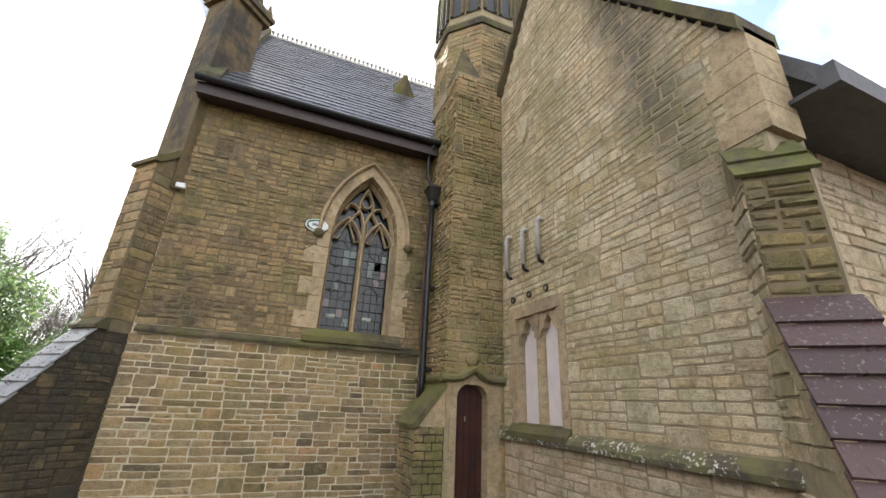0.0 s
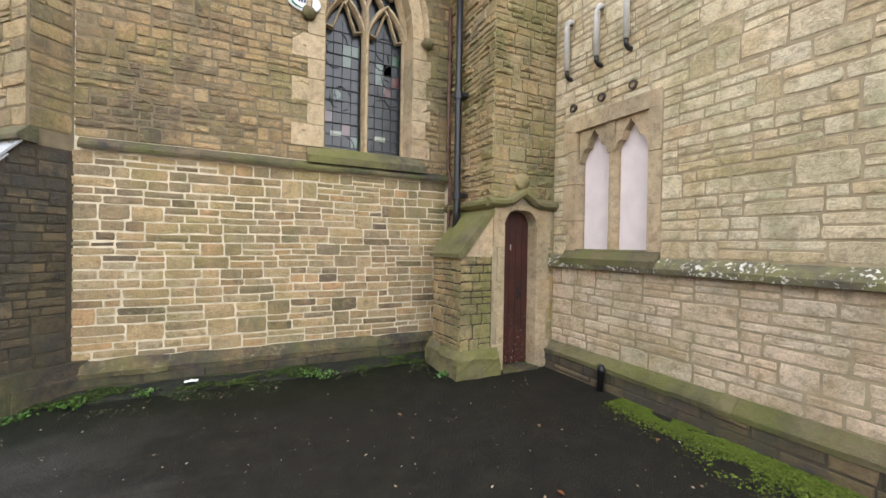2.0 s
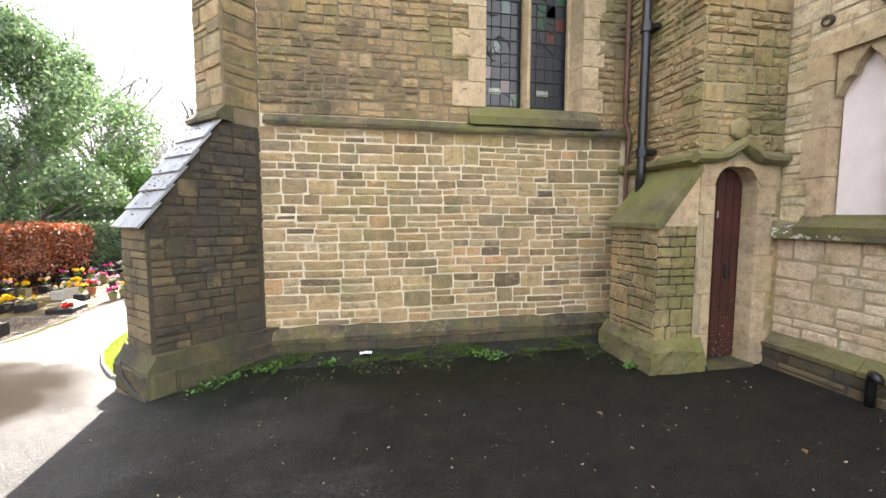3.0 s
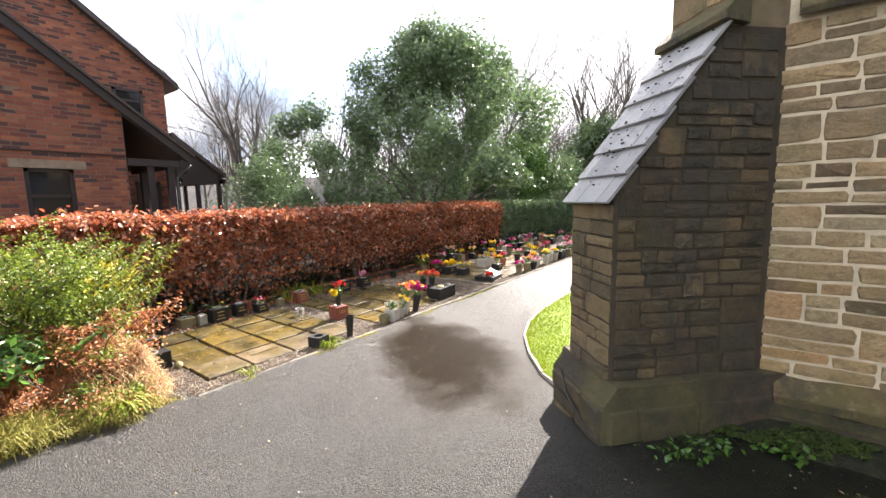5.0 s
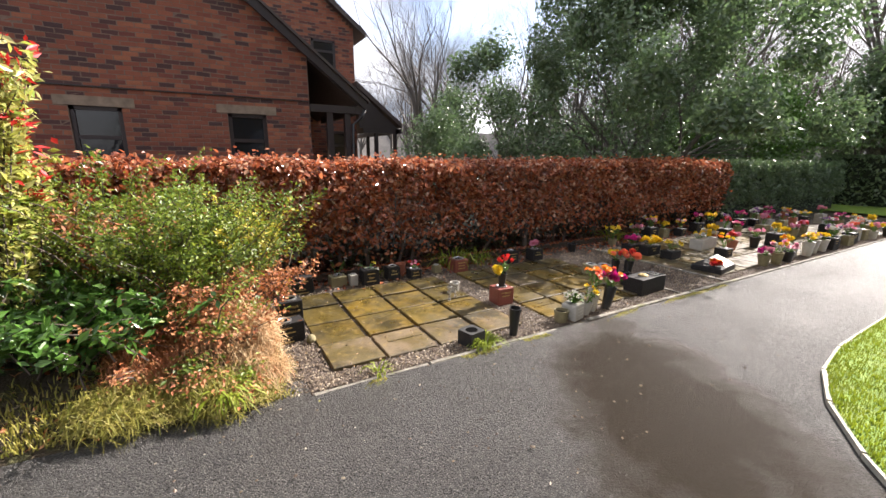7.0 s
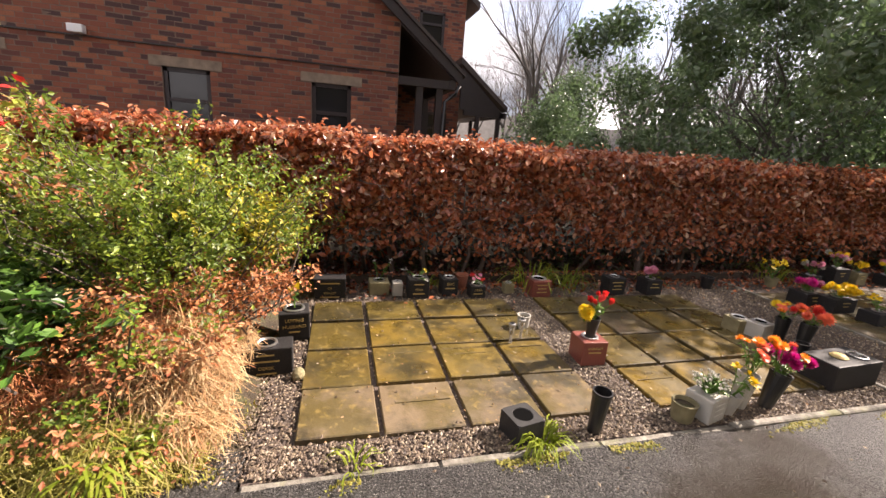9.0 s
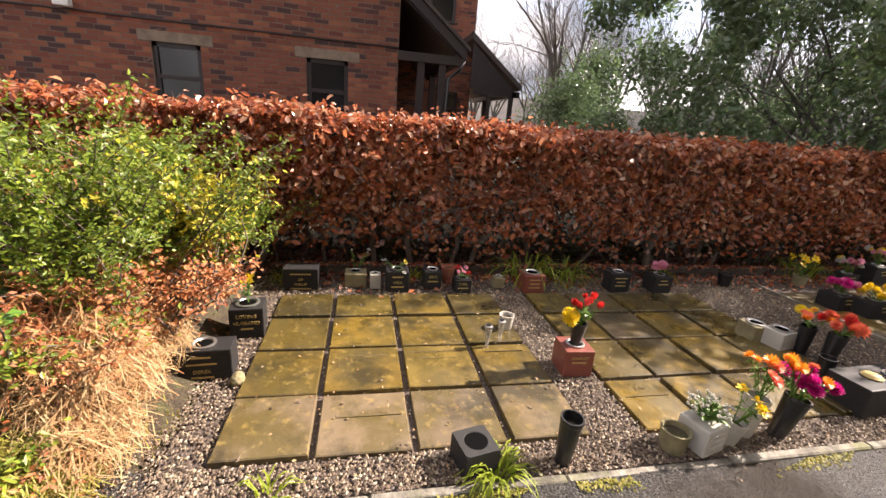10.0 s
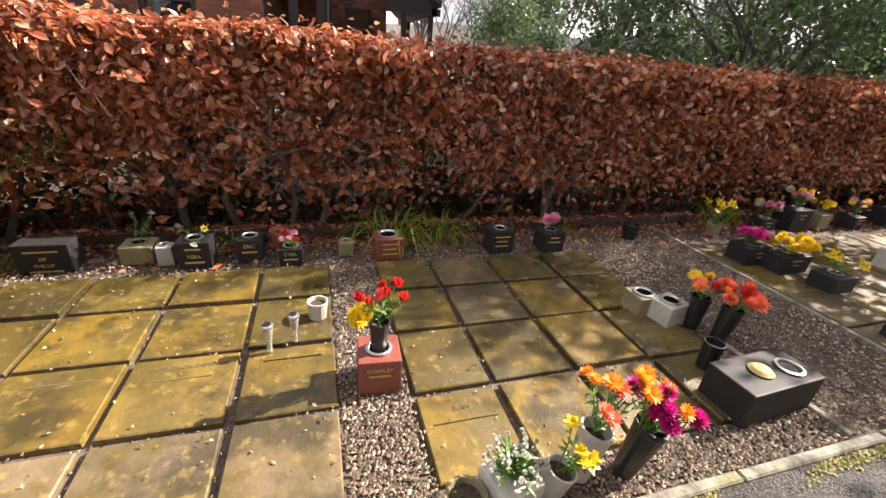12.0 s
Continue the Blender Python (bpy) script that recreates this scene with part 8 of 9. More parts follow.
t = block((-8.03, 8.90, FZ), 0.18, 0.21, 0.18, M_GRANITE, "black granite block holding pink flowers", ("----", "------"), 0.03)
bunch(t, (0, 0, 0.18), ["pink"], "ball", 9, 0.11, 0.06, 6, 1.1)
t = vase((-8.15, 9.88, FZ), 0.15, 0.06, 0.08, M_BLKPL, "small round black pot on the gravel", name="plant_pot", category="pot")
# beside the shrubs
t = block((-7.32, 5.02, FZ), 0.20, 0.22, 0.22, M_GRANITE, "black granite block with gold lettering and pebbled top", ("LOVING", "HUSBAND", "----"), 0.036, hole=0.07, turn=6)
bunch(t, (0, 0, 0.22), ["yellow"], "trumpet", 3, 0.20, 0.06, 7, 1.2)
block((-6.83, 4.90, FZ), 0.16, 0.32, 0.19, M_GRANITE, "black granite memorial block half hidden by dry grass", ("-----", "--------", "DEREK", "------"), 0.032, hole=0.06, turn=4)
bm = bm_new()
bmesh.ops.create_icosphere(bm, subdivisions=2, radius=0.045)
for v in bm.verts:
    v.co *= 1 + 0.3 * noise.noise(v.co * 14)
thing("white_stone", "rough white stone beside the memorial block", "stone", at=(-6.72, 5.10, FZ + 0.02), bm=bm, material=M_STPOT)
# on and round the slabs
t = vase((-7.26, 6.93, S_Z), 0.11, 0.048, 0.06, M_WHPOT, "small white metal plant pot on a slab", name="plant_pot", category="pot")
M_CLEAR = plain("clear_plastic", (0.62, 0.60, 0.56), 0.12, var=0.1)
M_CLEAR.node_tree.nodes["Principled BSDF"].inputs["Transmission Weight"].default_value = 0.7
for x, y in ((-6.98, 6.69), (-7.05, 6.81)):
    t = thing("solar_light", "little clear and steel solar garden light", "lamp", at=(x, y, S_Z), group="solar lights")
    bm = bm_new()
    lathe(bm, [(0.012, 0), (0.012, 0.075), (0.017, 0.08), (0.024, 0.135), (0.024, 0.15)], 12)
    part("stem", bm, M_CLEAR, t, "clear plastic stem")
    bm = bm_new()
    lathe(bm, [(0.026, 0.15), (0.030, 0.155), (0.030, 0.168), (0.010, 0.174)], 12)
    part("cap", bm, M_STEEL, t, "steel cap")
    bm = bm_new()
    lathe(bm, [(0.018, 0.1745), (0.018, 0.178)], 12)
    part("cell", bm, M_IRON, t)
t = block((-6.70, 7.205, FZ), 0.20, 0.20, 0.19, M_REDGRAN, "red granite vase block on the gravel", ("CHARLEY", "-----"), 0.028, hole=0.055, turn=-4)
t = vase((-6.70, 7.205, FZ + 0.195), 0.16, 0.035, 0.05, M_BLKPL, "black vase of red tulips and yellow daffodils", (0, 4))
bunch(t, (0, 0, 0.14), ["red"], "tulip", 7, 0.19, 0.10, 8, 1.0, 60)
bunch(t, (0, -0.075, 0.14), ["yellow"], "ball", 6, 0.09, 0.07, 9, 1.0, 20)
t = thing("pot_block", "square black granite pot with a round hole", "pot", at=pose(-5.99, 6.33, FZ, 0, 0, 12))
PH = 0.085                                              # half its width
bm = bm_new()
box(bm, -PH, PH, -PH, PH, 0, 0.125)
part("body", bm, M_GRANITE, t)
bm = bm_new()
n = 20
ring_o = []
sq = [(PH * max(-1, min(1, 1.42 * math.cos(a))), PH * max(-1, min(1, 1.42 * math.sin(a)))) for a in [k * 2 * math.pi / n for k in range(n)]]
vo = [bm.verts.new((x, y, 0.130)) for x, y in sq]
vb = [bm.verts.new((x, y, 0.1251)) for x, y in sq]
vi = [bm.verts.new((0.058 * math.cos(k * 2 * math.pi / n), 0.058 * math.sin(k * 2 * math.pi / n), 0.130)) for k in range(n)]
vd = [bm.verts.new((0.055 * math.cos(k * 2 * math.pi / n), 0.055 * math.sin(k * 2 * math.pi / n), 0.126)) for k in range(n)]
for k in range(n):
    j = (k + 1) % n
    bm.faces.new((vo[k], vo[j], vi[j], vi[k]))
    bm.faces.new((vi[k], vi[j], vd[j], vd[k]))
    bm.faces.new((vb[k], vb[j], vo[j], vo[k]))
part("rim", bm, plain("worn_granite_rim", (0.016, 0.0155, 0.015), 0.8), t)
# no hollow here: a black disc gives the hole's shade
bm = bm_new()
lathe(bm, [(0.055, 0.1255), (0.055, 0.1265)], 20)
part("flower_hole", bm, M_HOLE_SHADE, t)
vase((-5.95, 6.77, FZ), 0.27, 0.036, 0.055, M_BLKPL, "tall empty black spike vase in the gravel", (0, 3))
t = thing("heather_pot", "square white pot of pale flowering heather", "pot", at=pose(-5.98, 7.57, FZ, 0, 0, 14))
bm = bevelled(0.17, 0.17, 0.16, 0.012)
part("pot", bm, M_WHPOT, t)
for k in range(3):
    bm = bm_new()
    box(bm, 0.085, 0.0865, -0.05, 0.05, 0.05 + k * 0.035, 0.058 + k * 0.035)
    part("lettering", bm, M_LETTER, t)
bunch(t, (0, 0, 0.16), ["white"], "ball", 60, 0.12, 0.11, 11, 0.26, 120)
t = vase((-5.97, 7.40, FZ), 0.12, 0.06, 0.075, M_STPOT, "squat mossy cream pot", name="plant_pot", category="pot")
t = vase((-5.99, 7.75, FZ), 0.14, 0.05, 0.06, M_WHPOT, "small white pot with yellow daffodil shoots", name="plant_pot", category="pot", tilt=(-10, 6))
bunch(t, (0, 0, 0.12), ["yellow"], "trumpet", 5, 0.20, 0.09, 12, 1.1, 40)
t = vase((-6.03, 7.90, FZ), 0.24, 0.05, 0.065, M_WHPOT, "leaning white vase of orange gerberas", (-9, 0))
bunch(t, (0, 0, 0.22), ["orange", "orange", "orange", "coral"], "daisy", 10, 0.26, 0.15, 13, 0.88, 60)
t = vase((-5.99, 8.09, FZ), 0.26, 0.042, 0.065, M_BLKPL, "black vase of orange and magenta chrysanthemums", (-12, 2))
bunch(t, (0, 0, 0.24), ["magenta"], "ball", 10, 0.17, 0.13, 14, 1.05, 60)
bunch(t, (0, -0.05, 0.24), ["coral", "orange", "orange"], "daisy", 6, 0.22, 0.11, 15, 0.9, 10)
t = block((-6.18, 9.04, FZ), 0.24, 0.50, 0.20, M_GRANITE, "large dark granite memorial block with a dried gold posy", (), 0.03, hole=0, turn=3)
bm = bm_new()
lathe(bm, [(0.05, 0), (0.058, 0.008), (0.04, 0.022), (0.015, 0.026)], 14, (0.0, -0.05, 0.20))
part("posy", bm, M_GOLD, t, "dried gold posy")
bm = bm_new()
lathe(bm, [(0.06, 0), (0.066, 0.01), (0.052, 0.012), (0.05, 0.002)], 20, (0.02, 0.13, 0.20), cap=False)
part("flower_ring", bm, M_STEEL, t)
vase((-6.42, 8.98, FZ), 0.19, 0.045, 0.055, M_BLKPL, "dark empty cup behind the granite block", name="plant_pot", category="pot")
block((-7.0, 9.02, S_Z - 0.02), 0.17, 0.17, 0.15, M_STPOT, "dark weathered stone vase block", name="stone_pot", category="pot", hole=0.06)
block((-6.87, 9.12, S_Z - 0.02), 0.17, 0.19, 0.16, M_WHPOT, "cream stone vase block, worn", name="stone_pot", category="pot", hole=0.06, turn=10)
t = vase((-6.77, 9.24, FZ), 0.24, 0.04, 0.06, M_BLKPL, "black vase of yellow and orange flowers")
bunch(t, (0, 0, 0.22), ["yellow", "orange", "coral"], "daisy", 9, 0.15, 0.12, 16, 0.95, 50)
t = vase((-6.60, 9.26, FZ), 0.26, 0.04, 0.062, M_BLKPL, "black vase of bright red carnations", (-8, 0))
bunch(t, (0, 0, 0.24), ["red", "coral"], "ball", 10, 0.14, 0.12, 17, 1.35, 40)
# next bay
t = vase((-8.15, 10.95, FZ), 0.13, 0.06, 0.08, M_STPOT, "small pot of yellow daffodils", name="plant_pot", category="pot")
bunch(t, (0, 0, 0.12), ["yellow"], "trumpet", 14, 0.26, 0.14, 18, 1.2, 60)
t = block((-7.55, 10.68, FZ), 0.22, 0.26, 0.17, M_GRANITE, "black granite block with pink and red flowers", ("------", "----"), 0.03)
bunch(t, (0, 0, 0.16), ["pink", "magenta"], "ball", 13, 0.15, 0.13, 19, 1.2, 60)
t = block((-7.37, 10.88, FZ), 0.22, 0.34, 0.17, M_GRANITE, "black granite block with a mass of yellow pansies", ("------", "----"), 0.03)
bunch(t, (0, 0, 0.16), ["yellow"], "ball", 18, 0.14, 0.17, 20, 1.25, 60)
t = block((-7.02, 10.95, FZ), 0.2, 0.26, 0.14, M_GRANITE, "low black granite block with small daffodils", (), hole=0.05)
bunch(t, (0, 0, 0.14), ["yellow"], "trumpet", 6, 0.16, 0.14, 21, 1.4, 30)
t = thing("grave_tablet", "pale marble tablet tilted on a dark base", "memorial", at=pose(-6.3, 10.85, FZ, 0, 0, 8))
bm = bevelled(0.40, 0.55, 0.09, 0.01)
part("base", bm, M_GRANITE, t)
bm = bm_new()
hexa(bm, [(-0.05, -0.05, 0.09), (0.18, -0.05, 0.09), (0.18, 0.26, 0.09), (-0.05, 0.26, 0.09)], [(-0.05, -0.05, 0.19), (0.16, -0.05, 0.10), (0.16, 0.26, 0.10), (-0.05, 0.26, 0.19)])
part("tablet", bm, M_WHPOT, t, "pale marble tablet")
bunch(t, (0.05, -0.15, 0.09), ["red", "white", "orange"], "ball", 9, 0.08, 0.10, 22, 1.1, 30)
t = thing("trough_planter", "white trough planter of pale yellow flowers", "planter", at=pose(-7.2, 12.25, FZ, 0, 0, 3))
bm = bevelled(0.22, 0.55, 0.2, 0.012)
part("trough", bm, M_WHPOT, t)
bunch(t, (0, 0.12, 0.19), ["yellow", "white"], "ball", 9, 0.14, 0.14, 23, 1.1, 40)
bunch(t, (0, -0.14, 0.19), ["white", "yellow"], "ball", 8, 0.12, 0.13, 24, 1.1, 40)
# further rows, close-set along the path
r = random.Random(44)
MIXES = [["yellow"], ["red", "pink"], ["white", "yellow", "pink"], ["purple", "white"], ["orange", "yellow"], ["pink"], ["magenta", "pink"], ["coral", "white"]]
NAMES = {"yellow": "yellow", "red": "red and pink", "white": "white", "purple": "purple", "orange": "orange", "pink": "pink", "magenta": "magenta", "coral": "coral and white"}
for x, y0, y1, gap in ((-6.06, 11.8, 18.3, 0.36), (-6.75, 11.9, 18.2, 0.55), (-7.5, 13.1, 18.2, 0.62), (-8.12, 11.7, 18.2, 0.55)):
    y = y0
    while y < y1:
        mix = r.choice(MIXES)
        px, k = x + r.uniform(-0.1, 0.1), r.random()
        lab = NAMES[mix[0]]
        if k < 0.55:
            t = block((px, y, FZ), r.uniform(0.16, 0.22), r.uniform(0.18, 0.28), r.uniform(0.14, 0.26), r.choice((M_GRANITE, M_GRANITE, M_CONC, M_STPOT)), f"memorial vase block holding {lab} flowers", ("-----", "---"), 0.03, r.uniform(-8, 8))
            hh = t.children[0].dimensions.z or 0.18
            hh = max(v.co.z for v in t.children[0].data.vertices)
        else:
            hh = r.uniform(0.16, 0.26)
            t = vase((px, y, FZ), hh, 0.06, 0.09, r.choice((M_BLKPL, M_TERRA, M_WHPOT, M_STPOT)), f"grave vase of {lab} flowers", name="grave_vase")
            hh *= 0.85
        bunch(t, (0, 0, hh), mix, r.choice(("ball", "daisy", "ball")), r.randint(7, 12), r.uniform(0.12, 0.22), r.uniform(0.09, 0.14), int(y * 100), 1.0, 40)
        y += gap * r.uniform(0.8, 1.25)
# slender sign at the far end of the path
t = thing("sign_post", "slender brown post with a small sign", "sign", at=(-6.02, 18.75, GZ))
part("post", bm_box(-0.025, 0.025, -0.025, 0.025, 0, 0.95), M_TERRA, t)
part("plate", bm_box(-0.12, 0.12, -0.04, -0.026, 0.84, 0.95), M_WHPOT, t)
# lettering laid on the slabs, the shade of incised cuts as its colour
for words, x, y, size in (("JOAN MIGNON EASTHAM", -6.93, 6.31, 0.033), ("JEAN", -6.42, 7.55, 0.036)):
    ob = part("cut_lettering", text_mesh(words, size, M_CUTS, 0.0008), None, paving, "lettering in the shade colour of incised cuts")
    ob.matrix_basis = pose(x, y, S_Z + 0.0005, 0, 0, 90)
for x, y, L in ((-6.86, 6.31, 0.26), (-6.34, 5.85, 0.34), (-6.45, 5.35, 0.3), (-6.92, 5.85, 0.3), (-6.92, 6.8, 0.28), (-6.36, 7.55, 0.3)):
    part("cut_lettering", bm_box(x - 0.003, x + 0.003, y - L / 2, y + L / 2, S_Z - 0.004, S_Z + 0.0012), M_CUTS, paving)
# metal manhole lid on the path
bm = bm_new()
lathe(bm, [(0.30, 0), (0.30, 0.008), (0.27, 0.010)], 20, (-4.95, 15.5, GZ + 0.004))
thing("manhole_cover", "round dark manhole cover in the tarmac", "manhole cover", bm=bm, material=M_IRON)
# ---------------------------------------------------------------- shrub border
bm = bm_new()
xs, ys = steps(-8.45, -5.80, 17), steps(-4.0, 4.94, 40)


def bed_z(x, y):
    return GZ - 0.03 + smoothstep(4.95, 4.5, y) * 0.045 * smoothstep(-5.80, -5.95, x) + 0.21 * smoothstep(-5.84, -6.6, x) * smoothstep(4.95, 4.4, y) + 0.02 * noise.noise((x * 3, y * 3, 1))


g = [[bm.verts.new((x + (-0.10 * smoothstep(4.9, 3.0, y) if x > -6.0 else 0), y, bed_z(x, y))) for y in ys] for x in xs]
for i in range(len(xs) - 1):
    for j in range(len(ys) - 1):
        bm.faces.new((g[i][j], g[i + 1][j], g[i + 1][j + 1], g[i][j + 1]))
border = thing("shrub_bed", "mossy leaf-strewn shrub bed beside the path", "flower bed", bm=bm, material=M_SOIL, kind="structure", smooth=True)
r = random.Random(61)
sp = []
for _ in range(9500):
    y = r.uniform(-1.5, 4.9)
    x = -5.90 - 0.10 * smoothstep(4.9, 3.0, y) - abs(r.gauss(0, 0.24))
    if noise.noise((x * 4, y * 4, 0)) > -0.25:
        sp.append((x, y, bed_z(x, y)))
M_MOSSGRASS = leaf_mat("yellow_mossy_grass", [(0.24, 0.225, 0.03), (0.34, 0.29, 0.06), (0.18, 0.20, 0.022), (0.40, 0.31, 0.11)], 0.6, 0.3)
blades("moss_fringe", fringe, M_MOSSGRASS, kerbs, 54, (0.004, 0.012), 0.006, 2.0)
blades("verge_grass", sp, M_MOSSGRASS, border, 3, (0.02, 0.07), 0.004, 1.0)
sp = [((r.uniform(-8.3, -5.95), r.uniform(-1, 4.9), 0), (0, 0, 1)) for _ in range(2600)]
leaves("leaf_litter", [((x, y, bed_z(x, y) + 0.008), n) for (x, y, _), n in sp], 0.05, M_RUST, border, 62)


def arching(name, label, at, n, length, rise, spread, material, leaf, per, seed, twig=M_TWIG, droop=0.35, aspect=0.5, extra=None, heading=None):
    """A shrub of arching shoots with small leaves along them."""
    r = random.Random(seed)
    top = thing(name, label, "shrub", at=at)
    bm, sp, sp2 = bm_new(), [], []
    for _ in range(n):
        a = r.uniform(0, 6.283) if heading is None else r.gauss(heading, 0.9)
        b0 = Vector((r.gauss(0, spread * 0.30), r.gauss(0, spread * 0.30), r.uniform(0, rise * 0.25)))
        L = length * r.uniform(0.55, 1.15)
        d = Vector((math.cos(a), math.sin(a), 0))
        pts = [b0]
        for k in range(1, 6):
            f = k / 5
            pts.append(b0 + d * L * f * spread + Vector((r.gauss(0, 0.03), r.gauss(0, 0.03), rise * L * (f * 1.25 - droop * f * f * 1.3))))
        tube(bm, pts, [0.007, 0.006, 0.005, 0.004, 0.003, 0.0015], 4)
        for k in range(per):
            f = r.uniform(0.15, 1.0) * 5
            i = min(4, int(f))
            p = pts[i].lerp(pts[i + 1], f - i) + Vector((r.gauss(0, 0.03), r.gauss(0, 0.03), r.gauss(0, 0.025)))
            (sp2 if extra and f > 4.7 and r.random() < 0.7 else sp).append((p, (d.x * 0.3, d.y * 0.3, 0.8)))
    part("branching", bm, twig, top, kind="stuff")
    leaves("leaves", sp, leaf, material, top, seed + 1, aspect)
    if sp2:
        leaves("tip_leaves", sp2, leaf * 1.15, extra, top, seed + 2, aspect)
    return top


arching("cotoneaster", "arching green shrub with fine small leaves", (-7.35, 4.1, -0.1), 150, 1.15, 1.05, 0.72, M_LIME, 0.034, 165, 71)
arching("cotoneaster", "arching green shrub spilling towards the graves", (-7.75, 4.5, -0.1), 90, 0.8, 0.95, 0.75, M_LIME, 0.034, 140, 72)
arching("cotoneaster", "dark green fine-leaved shrub", (-8.0, 3.4, -0.1), 80, 1.4, 1.05, 0.6, M_LIME, 0.042, 110, 73)
arching("rusty_shrub", "shrub with rusty dead leaves and bare stems", (-6.95, 4.45, -0.1), 110, 0.6, 0.8, 0.75, M_RUST, 0.034, 90, 74)
arching("rusty_shrub", "rust-red low shrub with fading leaves", (-6.78, 4.2, -0.1), 60, 0.5, 0.8, 0.75, M_RUST, 0.032, 60, 75)
arching("rusty_shrub", "rust-red shrub among green growth", (-7.75, 3.75, -0.1), 60, 1.0, 1.05, 0.5, M_RUST, 0.05, 60, 76)
arching("yellow_shrub", "yellow-leaved sprigs above the green shrub", (-7.3, 4.75, 0.1), 22, 0.75, 1.1, 0.4, M_YELLOW, 0.042, 60, 77)
arching("glossy_shrub", "low glossy bright green shrub", (-6.75, 3.75, -0.12), 90, 0.55, 0.85, 0.7, M_LAUREL, 0.085, 34, 78, aspect=0.45)
arching("glossy_shrub", "low glossy green shrub by the path", (-6.9, 3.1, -0.12), 90, 0.6, 0.9, 0.75, M_LAUREL, 0.08, 34, 79, aspect=0.45)
arching("pieris", "pieris bush with cream-green leaves and red shoot tips", (-7.05, 3.12, -0.1), 120, 1.5, 1.42, 0.24, M_PIERIS, 0.085, 80, 80, extra=M_RED, aspect=0.35)
arching("pieris", "pieris bush with pale leaves and red tips", (-7.0, 2.2, -0.1), 60, 1.0, 1.15, 0.5, M_PIERIS, 0.06, 60, 81, extra=M_RED, aspect=0.35)
arching("rusty_shrub", "brown twiggy shrub beside the path", (-7.0, 1.2, -0.1), 90, 0.9, 1.0, 0.8, M_RUST, 0.045, 60, 82)
arching("cotoneaster", "green fine-leaved shrub further along the bed", (-7.4, 0.2, -0.1), 110, 1.1, 1.0, 0.85, M_LAUREL, 0.042, 110, 83)

# mound of blond dry grass
straw = thing("dry_grass_clump", "mound of blond dry tangled grass", "grass clump", at=(0, 0, 0))
r = random.Random(90)


def strands(centre, n, rad, h, seed, w=0.003, wild=0.5):
    r = random.Random(seed)
    vs, fs = [], []
    for _ in range(n):
        a, f = r.uniform(0, 6.283), math.sqrt(r.random())
        b = Vector(centre) + Vector((rad * 0.55 * f * math.cos(a), rad * 0.55 * f * math.sin(a), 0))
        L = h * r.uniform(0.6, 1.2)
        a += r.gauss(0, wild)
        d = Vector((math.cos(a), math.sin(a), 0))
        for k in range(6):
            t = k / 5
            p = b + d * rad * 0.95 * t ** 1.3 * r.uniform(0.9, 1.1) + Vector((r.gauss(0, 0.02 * wild * t), r.gauss(0, 0.02 * wild * t), L * (1.9 * t - 1.75 * t * t)))
            s = Vector((-d.y, d.x, 0)) * w * (1 - 0.7 * t)
            vs += [tuple(p - s), tuple(p + s)]
            if k:
                q = len(vs)
                fs.append((q - 4, q - 3, q - 1, q - 2))
    return vs, fs


def tangle(centre, n, rad, h, seed, w=0.0022):
    """Dry blades lying every way over a mound."""
    r = random.Random(seed)
    vs, fs = [], []
    for _ in range(n):
        a, f = r.uniform(0, 6.283), math.sqrt(r.random())
        up = math.sqrt(max(0.0, 1 - f * f))
        p = Vector(centre) + Vector((rad * f * math.cos(a), rad * f * math.sin(a), h * up * r.uniform(0.7, 1.1) * (1 + 0.5 * noise.noise((math.cos(a) * f * rad * 7, math.sin(a) * f * rad * 7, seed)))))
        t = Vector((math.cos(a), math.sin(a), -0.9 * f)) * r.uniform(0.1, 0.8) + Vector((r.gauss(0, 1.0), r.gauss(0, 1.0), r.gauss(0, 0.45)))
        t = t.normalized() * r.uniform(0.06, 0.26)
        s = t.cross(Vector((0, 0, 1))).normalized() * w
        k = len(vs)
        b = Vector((r.gauss(0, 0.02), r.gauss(0, 0.02), r.uniform(0.0, 0.09)))
        vs += [tuple(p - t * 0.5 - s), tuple(p - t * 0.5 + s), tuple(p + b + s), tuple(p + b - s), tuple(p + t * 0.6 + b * 0.3)]
        fs += [(k, k + 1, k + 2, k + 3), (k + 3, k + 2, k + 4)]
    return vs, fs


for name, mat, c, n, rad, h, seed in (("dry_growth", M_STRAW, (-6.46, 4.50, -0.17), 4000, 0.30, 0.36, 1), ("dry_growth", M_STRAW, (-6.20, 4.60, -0.25), 2000, 0.22, 0.17, 2), ("green_growth", M_MOSSGRASS, (-6.2, 3.9, -0.24), 2400, 0.34, 0.12, 3), ("rusty_growth", M_RUST, (-6.60, 4.36, -0.14), 1300, 0.40, 0.42, 4), ("green_growth", M_MOSSGRASS, (-6.14, 4.40, -0.26), 3000, 0.34, 0.13, 5), ("rusty_growth", M_RUST, (-6.45, 4.0, -0.17), 1500, 0.28, 0.28, 6), ("dry_growth", M_STRAW, (-6.75, 4.5, -0.15), 2200, 0.34, 0.34, 7)):
    vs, fs = tangle(c, n, rad, h, seed)
    me = bpy.data.meshes.new(name)
    me.from_pydata(vs, [], fs)
    me.update()
    me.materials.append(mat)
    part(name, me, None, straw, kind="stuff")
